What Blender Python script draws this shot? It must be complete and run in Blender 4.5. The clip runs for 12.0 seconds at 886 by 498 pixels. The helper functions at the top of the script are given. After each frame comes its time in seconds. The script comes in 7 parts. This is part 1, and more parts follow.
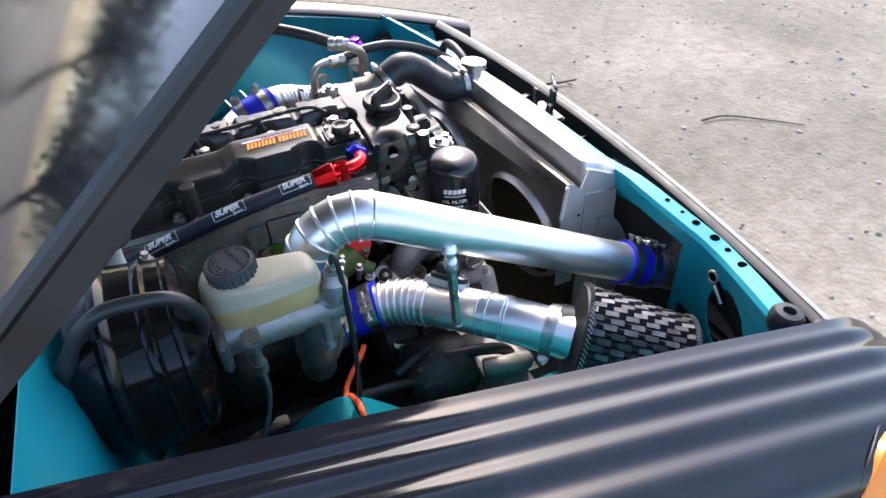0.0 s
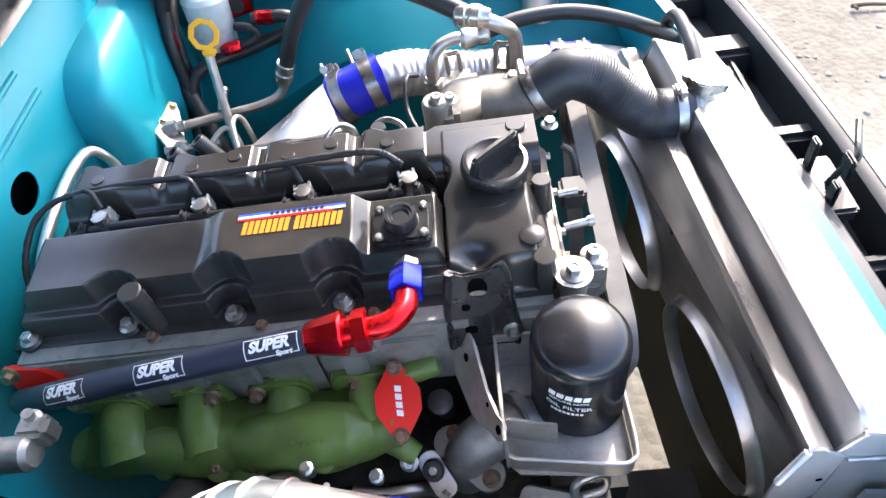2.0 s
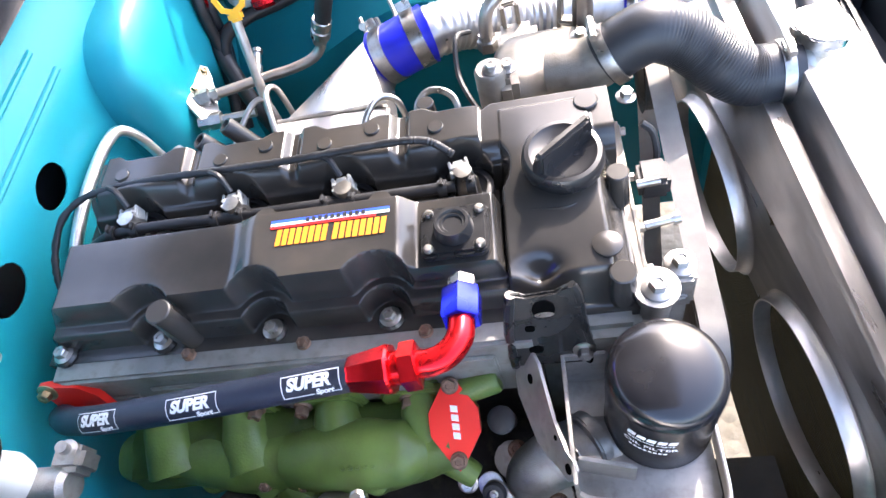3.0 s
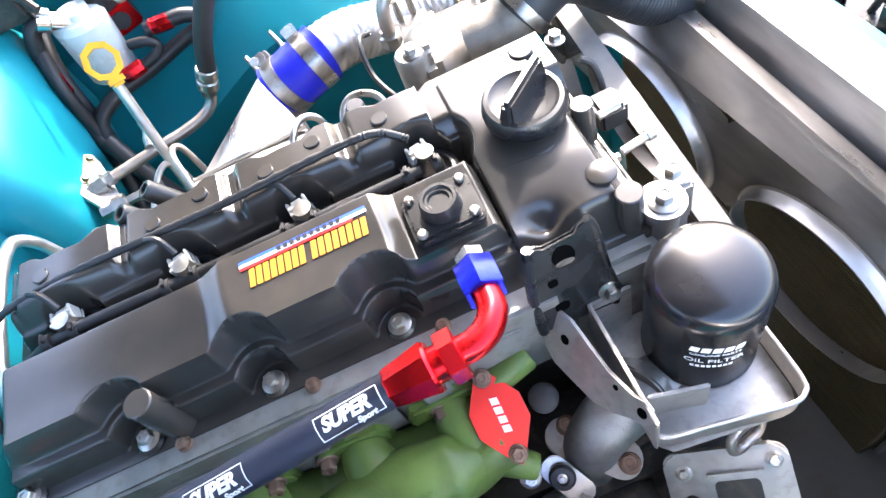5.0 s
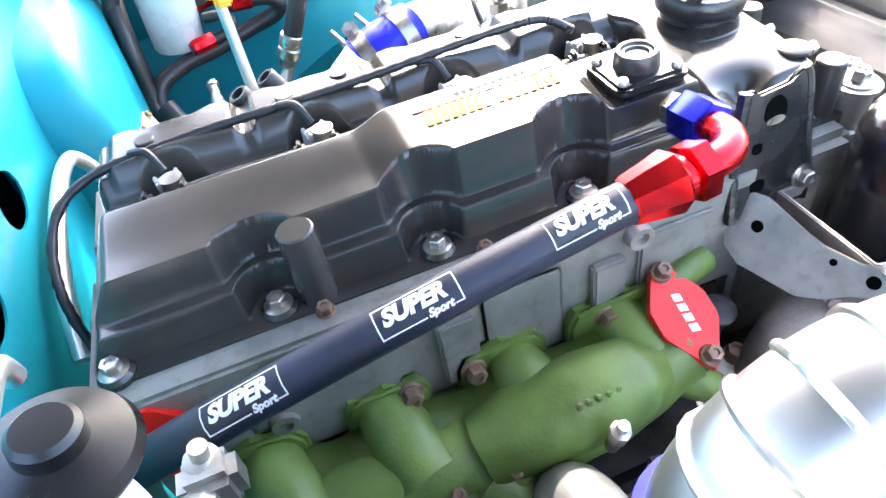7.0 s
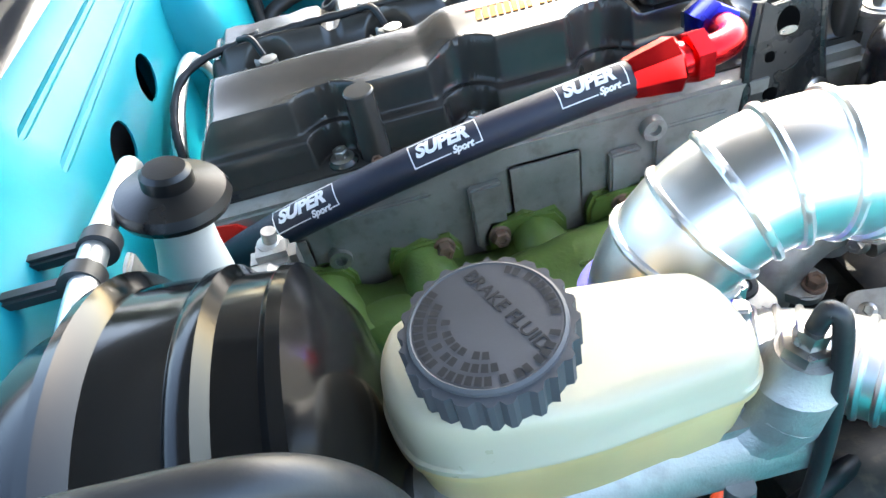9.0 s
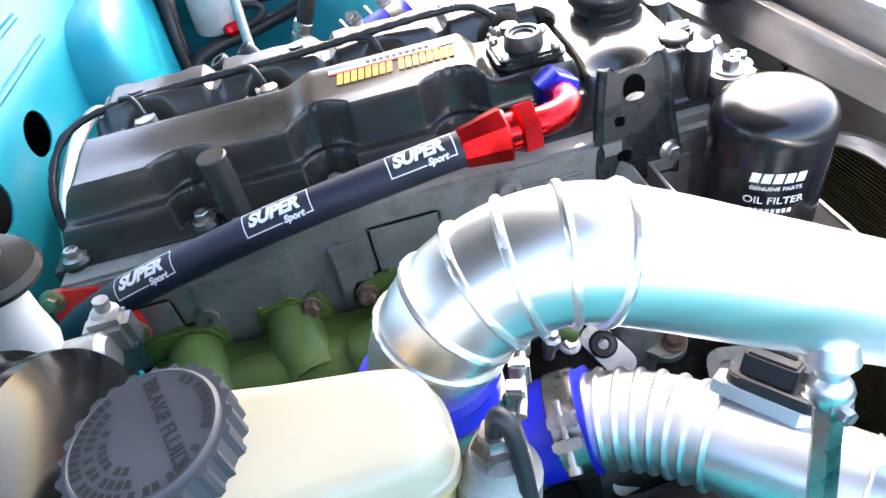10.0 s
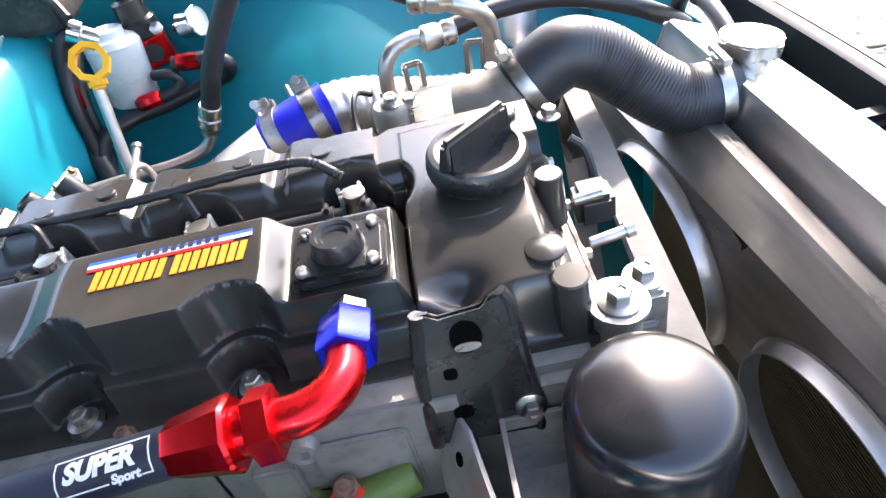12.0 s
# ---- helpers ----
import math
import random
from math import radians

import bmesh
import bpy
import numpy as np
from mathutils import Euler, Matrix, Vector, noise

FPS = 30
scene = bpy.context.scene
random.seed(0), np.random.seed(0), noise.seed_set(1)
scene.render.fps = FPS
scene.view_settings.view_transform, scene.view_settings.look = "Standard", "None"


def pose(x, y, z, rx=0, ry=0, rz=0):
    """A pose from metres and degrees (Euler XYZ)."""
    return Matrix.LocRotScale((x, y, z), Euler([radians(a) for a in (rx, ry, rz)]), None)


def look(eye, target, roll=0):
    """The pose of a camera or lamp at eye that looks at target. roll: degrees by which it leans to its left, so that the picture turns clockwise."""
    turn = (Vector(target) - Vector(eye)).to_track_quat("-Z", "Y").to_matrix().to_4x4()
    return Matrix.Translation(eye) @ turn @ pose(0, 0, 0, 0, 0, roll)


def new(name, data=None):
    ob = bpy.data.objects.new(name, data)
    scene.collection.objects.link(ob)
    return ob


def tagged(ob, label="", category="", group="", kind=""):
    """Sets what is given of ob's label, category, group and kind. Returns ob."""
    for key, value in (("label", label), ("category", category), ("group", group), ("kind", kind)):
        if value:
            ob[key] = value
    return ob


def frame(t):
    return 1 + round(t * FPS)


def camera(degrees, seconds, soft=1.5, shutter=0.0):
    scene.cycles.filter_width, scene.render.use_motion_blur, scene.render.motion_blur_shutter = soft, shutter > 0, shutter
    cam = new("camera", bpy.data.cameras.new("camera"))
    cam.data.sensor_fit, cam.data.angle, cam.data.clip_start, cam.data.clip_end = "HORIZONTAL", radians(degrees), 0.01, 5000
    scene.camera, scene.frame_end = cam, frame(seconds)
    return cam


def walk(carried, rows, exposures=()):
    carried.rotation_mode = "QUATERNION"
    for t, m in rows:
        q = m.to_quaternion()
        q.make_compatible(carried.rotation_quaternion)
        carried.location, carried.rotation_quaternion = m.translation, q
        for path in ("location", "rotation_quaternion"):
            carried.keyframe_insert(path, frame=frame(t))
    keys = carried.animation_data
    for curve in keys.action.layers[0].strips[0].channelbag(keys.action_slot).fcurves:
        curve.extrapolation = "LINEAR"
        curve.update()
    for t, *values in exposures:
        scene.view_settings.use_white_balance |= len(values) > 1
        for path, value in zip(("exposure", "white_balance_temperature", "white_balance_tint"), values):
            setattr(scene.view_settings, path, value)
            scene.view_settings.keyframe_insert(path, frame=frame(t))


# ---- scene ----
cam = camera(68.50, 12.0)
PATH = [
    (0, (-0.1496, -0.8995, 1.4843), (0.2845, 0.1606, 0.5160), -3.18),
    (0.2, (-0.0352, -0.8180, 1.4687), (0.2671, 0.2573, 0.4676), -3.57),
    (0.5, (0.0656, -0.7202, 1.4270), (0.2305, 0.3359, 0.3747), -2.20),
    (1, (0.1219, -0.5545, 1.4004), (0.1680, 0.4448, 0.2827), -5.11),
    (1.5, (0.1248, -0.4323, 1.3946), (0.1612, 0.5701, 0.2793), -6.61),
    (2, (0.1511, -0.3619, 1.3921), (0.0311, 0.5899, 0.2390), -12.21),
    (2.5, (0.1768, -0.2805, 1.3812), (-0.0486, 0.5750, 0.1699), -18.38),
    (3, (0.1499, -0.2503, 1.3739), (-0.1163, 0.5538, 0.1360), -22.20),
    (3.2, (0.1295, -0.2457, 1.3671), (-0.1831, 0.5146, 0.1124), -24.76),
    (4.8, (0.0863, -0.2465, 1.3385), (-0.0316, 0.6350, 0.1306), -23.77),
    (5, (0.0649, -0.2549, 1.3265), (0.0337, 0.6021, 0.0958), -26.44),
    (5.5, (-0.0643, -0.2549, 1.2486), (0.1124, 0.5126, -0.0280), -22.85),
    (6, (-0.1321, -0.2352, 1.2080), (0.2647, 0.6773, 0.0856), -12.03),
    (6.5, (-0.1566, -0.2641, 1.1915), (0.1860, 0.7221, 0.1144), -10.46),
    (6.7, (-0.1683, -0.2807, 1.1875), (0.1319, 0.7378, 0.1280), -10.80),
    (8.3, (-0.1850, -0.3872, 1.1830), (-0.0558, 0.7188, 0.1779), -11.89),
    (8.5, (-0.1843, -0.3989, 1.1746), (-0.0783, 0.7008, 0.1600), -12.16),
    (9, (-0.1745, -0.4316, 1.1756), (-0.1296, 0.6610, 0.1488), -13.69),
    (9.5, (-0.1382, -0.4464, 1.1742), (-0.1298, 0.6523, 0.1531), -13.96),
    (10, (-0.0631, -0.4404, 1.1825), (0.0030, 0.6858, 0.1940), -13.13),
    (10.5, (0.0184, -0.4374, 1.1679), (0.1143, 0.6813, 0.1732), -11.32),
    (11, (0.0997, -0.4121, 1.1650), (0.2580, 0.6955, 0.1659), -10.62),
    (11.5, (0.1474, -0.3438, 1.1604), (0.2302, 0.7703, 0.1595), -10.03),
    (12, (0.1444, -0.2522, 1.1881), (0.0786, 0.8740, 0.1995), -14.41),
]
EXPOSURES = [(0.0, 1.9, 6450, 15), (0.5, 2.07, 6350, 13), (1.0, 1.93, 6400, 14), (1.5, 2.2, 6550, 15), (2.0, 2.77, 6550, 15), (3.0, 3.31, 6650, 18), (5.0, 3.65, 6650, 15), (6.0, 4.0, 6650, 13), (6.5, 4.07, 6700, 15), (8.5, 3.45, 6600, 3), (9.0, 3.35, 6800, 6), (9.5, 3.4, 6850, 10), (10.0, 3.32, 6800, 14), (10.5, 3.02, 6750, 16), (11.0, 1.77, 7500, 26), (11.5, 2.37, 6900, 18), (12.0, 3.04, 6750, 16)]
walk(cam, [(t, look(eye, target, roll)) for t, eye, target, roll in PATH], EXPOSURES)
# ---- light ----
SUN_DIR = Vector((0.33, 0.70, 0.633)).normalized()
world = bpy.data.worlds.new("world")
scene.world = world
world.use_nodes = True
sky = world.node_tree.nodes.new("ShaderNodeTexSky")
sky.sky_type = "NISHITA"
sky.sun_disc = False
sky.sun_elevation = math.asin(SUN_DIR.z)
sky.sun_rotation = math.atan2(SUN_DIR.x, SUN_DIR.y)
sky.dust_density = 2.0
back = world.node_tree.nodes["Background"]
back.inputs["Strength"].default_value = 0.15
world.node_tree.links.new(sky.outputs[0], back.inputs["Color"])
sun = new("sun", bpy.data.lights.new("sun", "SUN"))
sun.data.energy = 1.25
sun.data.angle = radians(0.6)
sun.data.color = (1.0, 0.95, 0.87)
sun.matrix_world = look((0.5, 1.5, 4.0), Vector((0.5, 1.5, 4.0)) - SUN_DIR)

# ---- materials ----


def mat(name, colour, rough, metal=0.0, var=0.15, scale=25.0, fine=400.0, bump=0.05, rvar=0.08, coat=0.0, stretch=(1, 1, 1), second=None, dirt=0.0):
    """A node material: broad and fine variation of colour and gloss, fine relief."""
    m = bpy.data.materials.new(name)
    m.use_nodes = True
    nt = m.node_tree
    bsdf = nt.nodes["Principled BSDF"]
    bsdf.inputs["Metallic"].default_value = metal
    bsdf.inputs["Coat Weight"].default_value = coat
    bsdf.inputs["Coat Roughness"].default_value = 0.06
    co = nt.nodes.new("ShaderNodeTexCoord")
    mp = nt.nodes.new("ShaderNodeMapping")
    mp.inputs["Scale"].default_value = stretch
    nt.links.new(co.outputs["Object"], mp.inputs["Vector"])
    broad = nt.nodes.new("ShaderNodeTexNoise")
    broad.inputs["Scale"].default_value = scale
    broad.inputs["Detail"].default_value = 6
    grain = nt.nodes.new("ShaderNodeTexNoise")
    grain.inputs["Scale"].default_value = fine
    grain.inputs["Detail"].default_value = 3
    nt.links.new(mp.outputs[0], broad.inputs["Vector"])
    nt.links.new(mp.outputs[0], grain.inputs["Vector"])
    mix = nt.nodes.new("ShaderNodeMix")
    mix.data_type = "RGBA"
    lo = [c * (1 - var) for c in colour]
    hi = [min(1.0, c * (1 + var)) for c in (second or colour)]
    mix.inputs[6].default_value = (*lo, 1)
    mix.inputs[7].default_value = (*hi, 1)
    ramp = nt.nodes.new("ShaderNodeMapRange")
    ramp.inputs[1].default_value, ramp.inputs[2].default_value = 0.35, 0.65
    nt.links.new(broad.outputs[0], ramp.inputs[0])
    nt.links.new(ramp.outputs[0], mix.inputs[0])
    last = mix.outputs[2]
    if dirt:
        spots = nt.nodes.new("ShaderNodeTexNoise")
        spots.inputs["Scale"].default_value = scale * 3.7
        spots.inputs["Detail"].default_value = 8
        nt.links.new(mp.outputs[0], spots.inputs["Vector"])
        r2 = nt.nodes.new("ShaderNodeMapRange")
        r2.inputs[1].default_value, r2.inputs[2].default_value, r2.inputs[4].default_value = 0.52, 0.72, dirt
        nt.links.new(spots.outputs[0], r2.inputs[0])
        m2 = nt.nodes.new("ShaderNodeMix")
        m2.data_type = "RGBA"
        m2.inputs[7].default_value = (0.11, 0.085, 0.06, 1)
        nt.links.new(r2.outputs[0], m2.inputs[0])
        nt.links.new(last, m2.inputs[6])
        last = m2.outputs[2]
    nt.links.new(last, bsdf.inputs["Base Color"])
    rr = nt.nodes.new("ShaderNodeMapRange")
    rr.inputs[1].default_value, rr.inputs[2].default_value = 0.3, 0.7
    rr.inputs[3].default_value, rr.inputs[4].default_value = max(0.02, rough - rvar), min(1.0, rough + rvar)
    nt.links.new(broad.outputs[0], rr.inputs[0])
    nt.links.new(rr.outputs[0], bsdf.inputs["Roughness"])
    if bump:
        bp = nt.nodes.new("ShaderNodeBump")
        bp.inputs["Strength"].default_value = bump
        bp.inputs["Distance"].default_value = 0.001
        nt.links.new(grain.outputs[0], bp.inputs["Height"])
        nt.links.new(bp.outputs[0], bsdf.inputs["Normal"])
    return m


TEAL = mat("teal_paint", (0.001, 0.262, 0.322), 0.42, var=0.06, scale=6, fine=90, bump=0.05, rvar=0.05, dirt=0.05)
TEAL.node_tree.nodes["Principled BSDF"].inputs["Specular IOR Level"].default_value = 0.30
DARK_PAINT = mat("dark_grey_paint", (0.014, 0.015, 0.019), 0.09, var=0.2, scale=5, bump=0.02)
COVER = mat("black_composite", (0.0265, 0.0262, 0.0255), 0.21, var=0.25, scale=7, fine=900, bump=0.03, rvar=0.05, second=(0.042, 0.037, 0.032), dirt=0.1)
COVER_LID = mat("black_plastic", (0.012, 0.012, 0.013), 0.3, var=0.2, bump=0.05)
BLACK_PLASTIC = mat("matt_black_plastic", (0.02, 0.02, 0.021), 0.5, var=0.2, bump=0.08)
RUBBER = mat("black_rubber", (0.015, 0.015, 0.0165), 0.46, var=0.25, bump=0.12)
RUBBER_GREY = mat("grey_black_rubber", (0.022, 0.023, 0.026), 0.42, var=0.2, bump=0.12)
SLEEVE = mat("navy_hose_sleeve", (0.012, 0.016, 0.032), 0.45, var=0.3, fine=1500, bump=0.3)
POLISHED = mat("polished_aluminium", (0.87, 0.86, 0.85), 0.35, 0.95, var=0.05, scale=18, fine=300, bump=0.04, rvar=0.06, stretch=(0.3, 2, 2))
SHEET = mat("brushed_aluminium_sheet", (0.57, 0.545, 0.52), 0.40, 0.9, var=0.22, scale=14, fine=250, bump=0.12, rvar=0.14, stretch=(2, 0.35, 2), dirt=0.12)
# mottled grey, raised to paint light into the dark pit of the bay
PIT_GREY = mat("lifted_pit_grey", (0.085, 0.078, 0.068), 0.8, var=0.4, scale=9, fine=160, bump=0.3, dirt=0.5)
BLACK_CAP = mat("glossy_black_rubber", (0.006, 0.006, 0.0065), 0.33, var=0.2, bump=0.05)
SHEET_DULL = mat("dull_aluminium_plate", (0.50, 0.505, 0.49), 0.42, 0.4, var=0.14, scale=14, fine=250, bump=0.08, rvar=0.08)
CAST = mat("cast_aluminium", (0.37, 0.36, 0.34), 0.5, 0.85, var=0.2, scale=30, fine=700, bump=0.3, dirt=0.25)
HEAD = mat("grey_cast_head", (0.26, 0.255, 0.235), 0.6, 0.5, var=0.2, scale=22, fine=600, bump=0.3, dirt=0.35)
STEEL = mat("zinc_plated_steel", (0.46, 0.44, 0.41), 0.33, 1.0, var=0.2, scale=60, bump=0.08, dirt=0.2)
ZINC = mat("dull_zinc_sheet", (0.40, 0.385, 0.36), 0.40, 0.6, var=0.2, scale=30, fine=500, bump=0.08, dirt=0.25)
CAST_WARM = mat("stained_cast_aluminium", (0.27, 0.245, 0.21), 0.45, 0.6, var=0.22, scale=25, fine=600, bump=0.3, dirt=0.3)
# near-black without gloss: paints the shade inside holes that aren't cut
HOLE_SHADE = mat("painted_hole_shade", (0.003, 0.003, 0.003), 0.95, var=0.1, bump=0.0)
HOLE_SHADE.node_tree.nodes["Principled BSDF"].inputs["Specular IOR Level"].default_value = 0.0
GOLD_ZINC = mat("yellow_zinc_bolt", (0.42, 0.33, 0.20), 0.4, 1.0, var=0.25, scale=80, bump=0.08, dirt=0.3)
RUSTY = mat("rusty_bolt", (0.22, 0.14, 0.10), 0.6, 0.6, var=0.3, scale=90, bump=0.2, dirt=0.4)
TUBE_GREY = mat("grey_steel_tube", (0.40, 0.37, 0.34), 0.38, 0.9, var=0.15, scale=40, bump=0.08)
DARK_IRON = mat("dark_oily_iron", (0.035, 0.033, 0.03), 0.5, 0.4, var=0.4, scale=25, fine=300, bump=0.3, dirt=0.5)
BRACKET_BLACK = mat("black_bracket_steel", (0.019, 0.019, 0.019), 0.28, 0.1, var=0.3, scale=40, bump=0.1, dirt=0.06)
RED_ANOD = mat("red_anodised_aluminium", (0.75, 0.015, 0.02), 0.22, 0.9, var=0.1, bump=0.03)
BLUE_ANOD = mat("blue_anodised_aluminium", (0.02, 0.03, 0.62), 0.22, 0.9, var=0.1, bump=0.03)
RED_PLATE = mat("red_painted_plate", (0.78, 0.02, 0.012), 0.35, 0.2, var=0.06, bump=0.05)
SILICONE = mat("blue_silicone", (0.012, 0.02, 0.55), 0.38, var=0.1, bump=0.05)
GREEN = mat("green_painted_iron", (0.102, 0.165, 0.033), 0.45, var=0.18, scale=30, fine=350, bump=0.35, dirt=0.15)
WHITE_INK = mat("white_ink", (0.8, 0.8, 0.8), 0.5, var=0.05)
# sticker digits, and the relief shade painted on the reservoir cap
INK_AND_RELIEF = mat("dark_print_and_relief", (0.008, 0.008, 0.009), 0.8, var=0.05)
YELLOW_INK = mat("orange_ink", (0.80, 0.24, 0.004), 0.7, var=0.05)
RED_INK = mat("red_ink", (0.6, 0.02, 0.02), 0.4, var=0.05)
BLUE_INK = mat("blue_ink", (0.02, 0.08, 0.6), 0.4, var=0.05)
YELLOW = mat("yellow_plastic", (0.75, 0.38, 0.02), 0.4, var=0.1, bump=0.05)
ORANGE = mat("orange_sleeve", (0.85, 0.09, 0.02), 0.45, var=0.1, bump=0.1)
AMBER = mat("amber_lens", (0.9, 0.25, 0.02), 0.15, var=0.05)
PURPLE = mat("purple_anodised", (0.25, 0.02, 0.45), 0.25, 0.8, var=0.1)
CREAM = mat("cream_translucent_plastic", (0.47, 0.43, 0.31), 0.35, var=0.05, scale=15, bump=0.03)
CREAM.node_tree.nodes["Principled BSDF"].inputs["Subsurface Weight"].default_value = 0.35
CREAM.node_tree.nodes["Principled BSDF"].inputs["Subsurface Radius"].default_value = (0.01, 0.009, 0.006)
CREAM_WET = mat("fluid_filled_plastic", (0.58, 0.43, 0.19), 0.35, var=0.1, scale=25, bump=0.03)
CREAM_WET.node_tree.nodes["Principled BSDF"].inputs["Subsurface Weight"].default_value = 0.3
CREAM_WET.node_tree.nodes["Principled BSDF"].inputs["Subsurface Radius"].default_value = (0.01, 0.009, 0.005)
CLIP_GREY = mat("pale_grey_clip", (0.40, 0.40, 0.38), 0.35, var=0.15, bump=0.05)
LEAF = mat("green_leaf", (0.06, 0.10, 0.03), 0.6, var=0.4, scale=0.8)
WHITE_PLASTIC = mat("white_plastic", (0.62, 0.62, 0.58), 0.4, var=0.05, bump=0.03)
CAP_GREY = mat("dark_grey_cap", (0.050, 0.052, 0.060), 0.5, var=0.15, fine=700, bump=0.04)
BOOSTER = mat("gloss_black_paint", (0.006, 0.0062, 0.0066), 0.14, var=0.2, scale=8, bump=0.02)
BOOSTER.node_tree.nodes["Principled BSDF"].inputs["Specular IOR Level"].default_value = 0.28
FILTER_BLACK = mat("gloss_black_can", (0.012, 0.012, 0.014), 0.21, var=0.2, scale=12, fine=500, bump=0.0, rvar=0.05, dirt=0.04)
CLEAR = mat("chrome", (0.8, 0.8, 0.8), 0.1, 1.0, var=0.03)
SUNLIT_GREY = mat("sunlit_edge_grey", (0.30, 0.30, 0.29), 0.5, var=0.1)
CORE = mat("radiator_core", (0.085, 0.066, 0.028), 0.6, 0.2, var=0.3, scale=60, stretch=(1, 0.3, 4), bump=0.4)
STICK = mat("dry_bark", (0.08, 0.055, 0.035), 0.9, var=0.4, scale=60, bump=0.5)
STONE = mat("grey_stone", (0.31, 0.285, 0.245), 0.9, var=0.35, scale=12, fine=120, bump=0.4)
PRIMER = mat("pale_grey_primer", (0.20, 0.205, 0.22), 0.45, var=0.1, scale=5, bump=0.05)
LINING = mat("dull_olive_grey", (0.030, 0.031, 0.024), 0.55, var=0.5, scale=4, bump=0.05)
DRY_GRASS = mat("dry_grass", (0.22, 0.17, 0.09), 0.9, var=0.4, scale=3)
TYRE = mat("tyre_rubber", (0.02, 0.02, 0.02), 0.8, var=0.2, bump=0.2)


def ground_material():
    m = mat("gravel_ground", (0.188, 0.166, 0.124), 0.95, var=0.18, scale=0.9, fine=60, bump=0.0, second=(0.250, 0.224, 0.178))
    nt = m.node_tree
    bsdf = nt.nodes["Principled BSDF"]
    co = nt.nodes.new("ShaderNodeTexCoord")
    a = nt.nodes.new("ShaderNodeTexNoise")
    a.inputs["Scale"].default_value, a.inputs["Detail"].default_value, a.inputs["Roughness"].default_value = 14, 12, 0.75
    v = nt.nodes.new("ShaderNodeTexVoronoi")
    v.inputs["Scale"].default_value = 42
    v.inputs["Randomness"].default_value = 1
    for n in (a, v):
        nt.links.new(co.outputs["Object"], n.inputs["Vector"])
    h = nt.nodes.new("ShaderNodeMath")
    h.operation = "SUBTRACT"
    nt.links.new(a.outputs[0], h.inputs[0])
    nt.links.new(v.outputs["Distance"], h.inputs[1])
    bp = nt.nodes.new("ShaderNodeBump")
    bp.inputs["Strength"].default_value, bp.inputs["Distance"].default_value = 0.45, 0.010
    nt.links.new(h.outputs[0], bp.inputs["Height"])
    nt.links.new(bp.outputs[0], bsdf.inputs["Normal"])
    old = bsdf.inputs["Base Color"].links[0].from_socket
    mr = nt.nodes.new("ShaderNodeMapRange")
    mr.inputs[1].default_value, mr.inputs[2].default_value = 0.38, 0.62
    nt.links.new(a.outputs[0], mr.inputs[0])
    mx = nt.nodes.new("ShaderNodeMix")
    mx.data_type = "RGBA"
    mx.blend_type = "MULTIPLY"
    mx.inputs[0].default_value = 1
    tone = nt.nodes.new("ShaderNodeMix")
    tone.data_type = "RGBA"
    tone.inputs[6].default_value, tone.inputs[7].default_value = (0.78, 0.75, 0.72, 1), (1.12, 1.12, 1.12, 1)
    nt.links.new(mr.outputs[0], tone.inputs[0])
    nt.links.new(old, mx.inputs[6])
    nt.links.new(tone.outputs[2], mx.inputs[7])
    nt.links.new(mx.outputs[2], bsdf.inputs["Base Color"])
    return m


GROUND = ground_material()

# ---- mesh tools ----


def finish(name, bm, material, sharp=38):
    bmesh.ops.recalc_face_normals(bm, faces=bm.faces)
    lim = radians(sharp)
    for f in bm.faces:
        f.smooth = True
    for e in bm.edges:
        if len(e.link_faces) == 2:
            e.smooth = e.calc_face_angle(0.0) < lim
    me = bpy.data.meshes.new(name)
    bm.to_mesh(me)
    bm.free()
    me.materials.append(material)
    return me


def thing(name, loc, label, category, group="", kind=""):
    ob = new(name)
    ob.empty_display_size = 0.02
    ob.location = loc
    return tagged(ob, label, category, group, kind)


def hang(ob, parent):
    ob.parent = parent
    if parent.type == "EMPTY":
        ob.matrix_parent_inverse = Matrix.Translation(-Vector(parent.location))
    return ob


def part(name, bm, material, parent, label=""):
    ob = hang(new(name, finish(name, bm, material)), parent)
    return tagged(ob, label)


def solo(name, bm, material, label, category, group="", kind=""):
    return tagged(new(name, finish(name, bm, material)), label, category, group, kind)


def placed(name, me, m, parent, label=""):
    """A part on shared mesh data, at the pose m."""
    ob = hang(new(name, me), parent)
    ob.matrix_basis = m
    return tagged(ob, label)


def nudge(ob, x, y, z):
    """Move a thing with all its parts."""
    ob.location = Vector(ob.location) + Vector((x, y, z))
    return ob


def axes(origin, z, x=(1, 0, 0)):
    """A frame at origin whose z runs along z and whose x lies near x."""
    z = Vector(z).normalized()
    x = Vector(x)
    x = x - z * x.dot(z)
    if x.length < 1e-5:
        x = Vector((0, 1, 0)) - z * z.y
    x.normalize()
    y = z.cross(x)
    m = Matrix((x, y, z)).transposed().to_4x4()
    m.translation = origin
    return m


def spline(pts, n=8):
    """Catmull-Rom points through pts."""
    p = [Vector(a) for a in pts]
    p = [p[0] * 2 - p[1]] + p + [p[-1] * 2 - p[-2]]
    out = []
    for i in range(1, len(p) - 2):
        a, b, c, d = p[i - 1:i + 3]
        for k in range(n):
            t = k / n
            out.append(0.5 * (2 * b + (c - a) * t + (2 * a - 5 * b + 4 * c - d) * t * t + (3 * b - a - 3 * c + d) * t ** 3))
    out.append(p[-2])
    return out


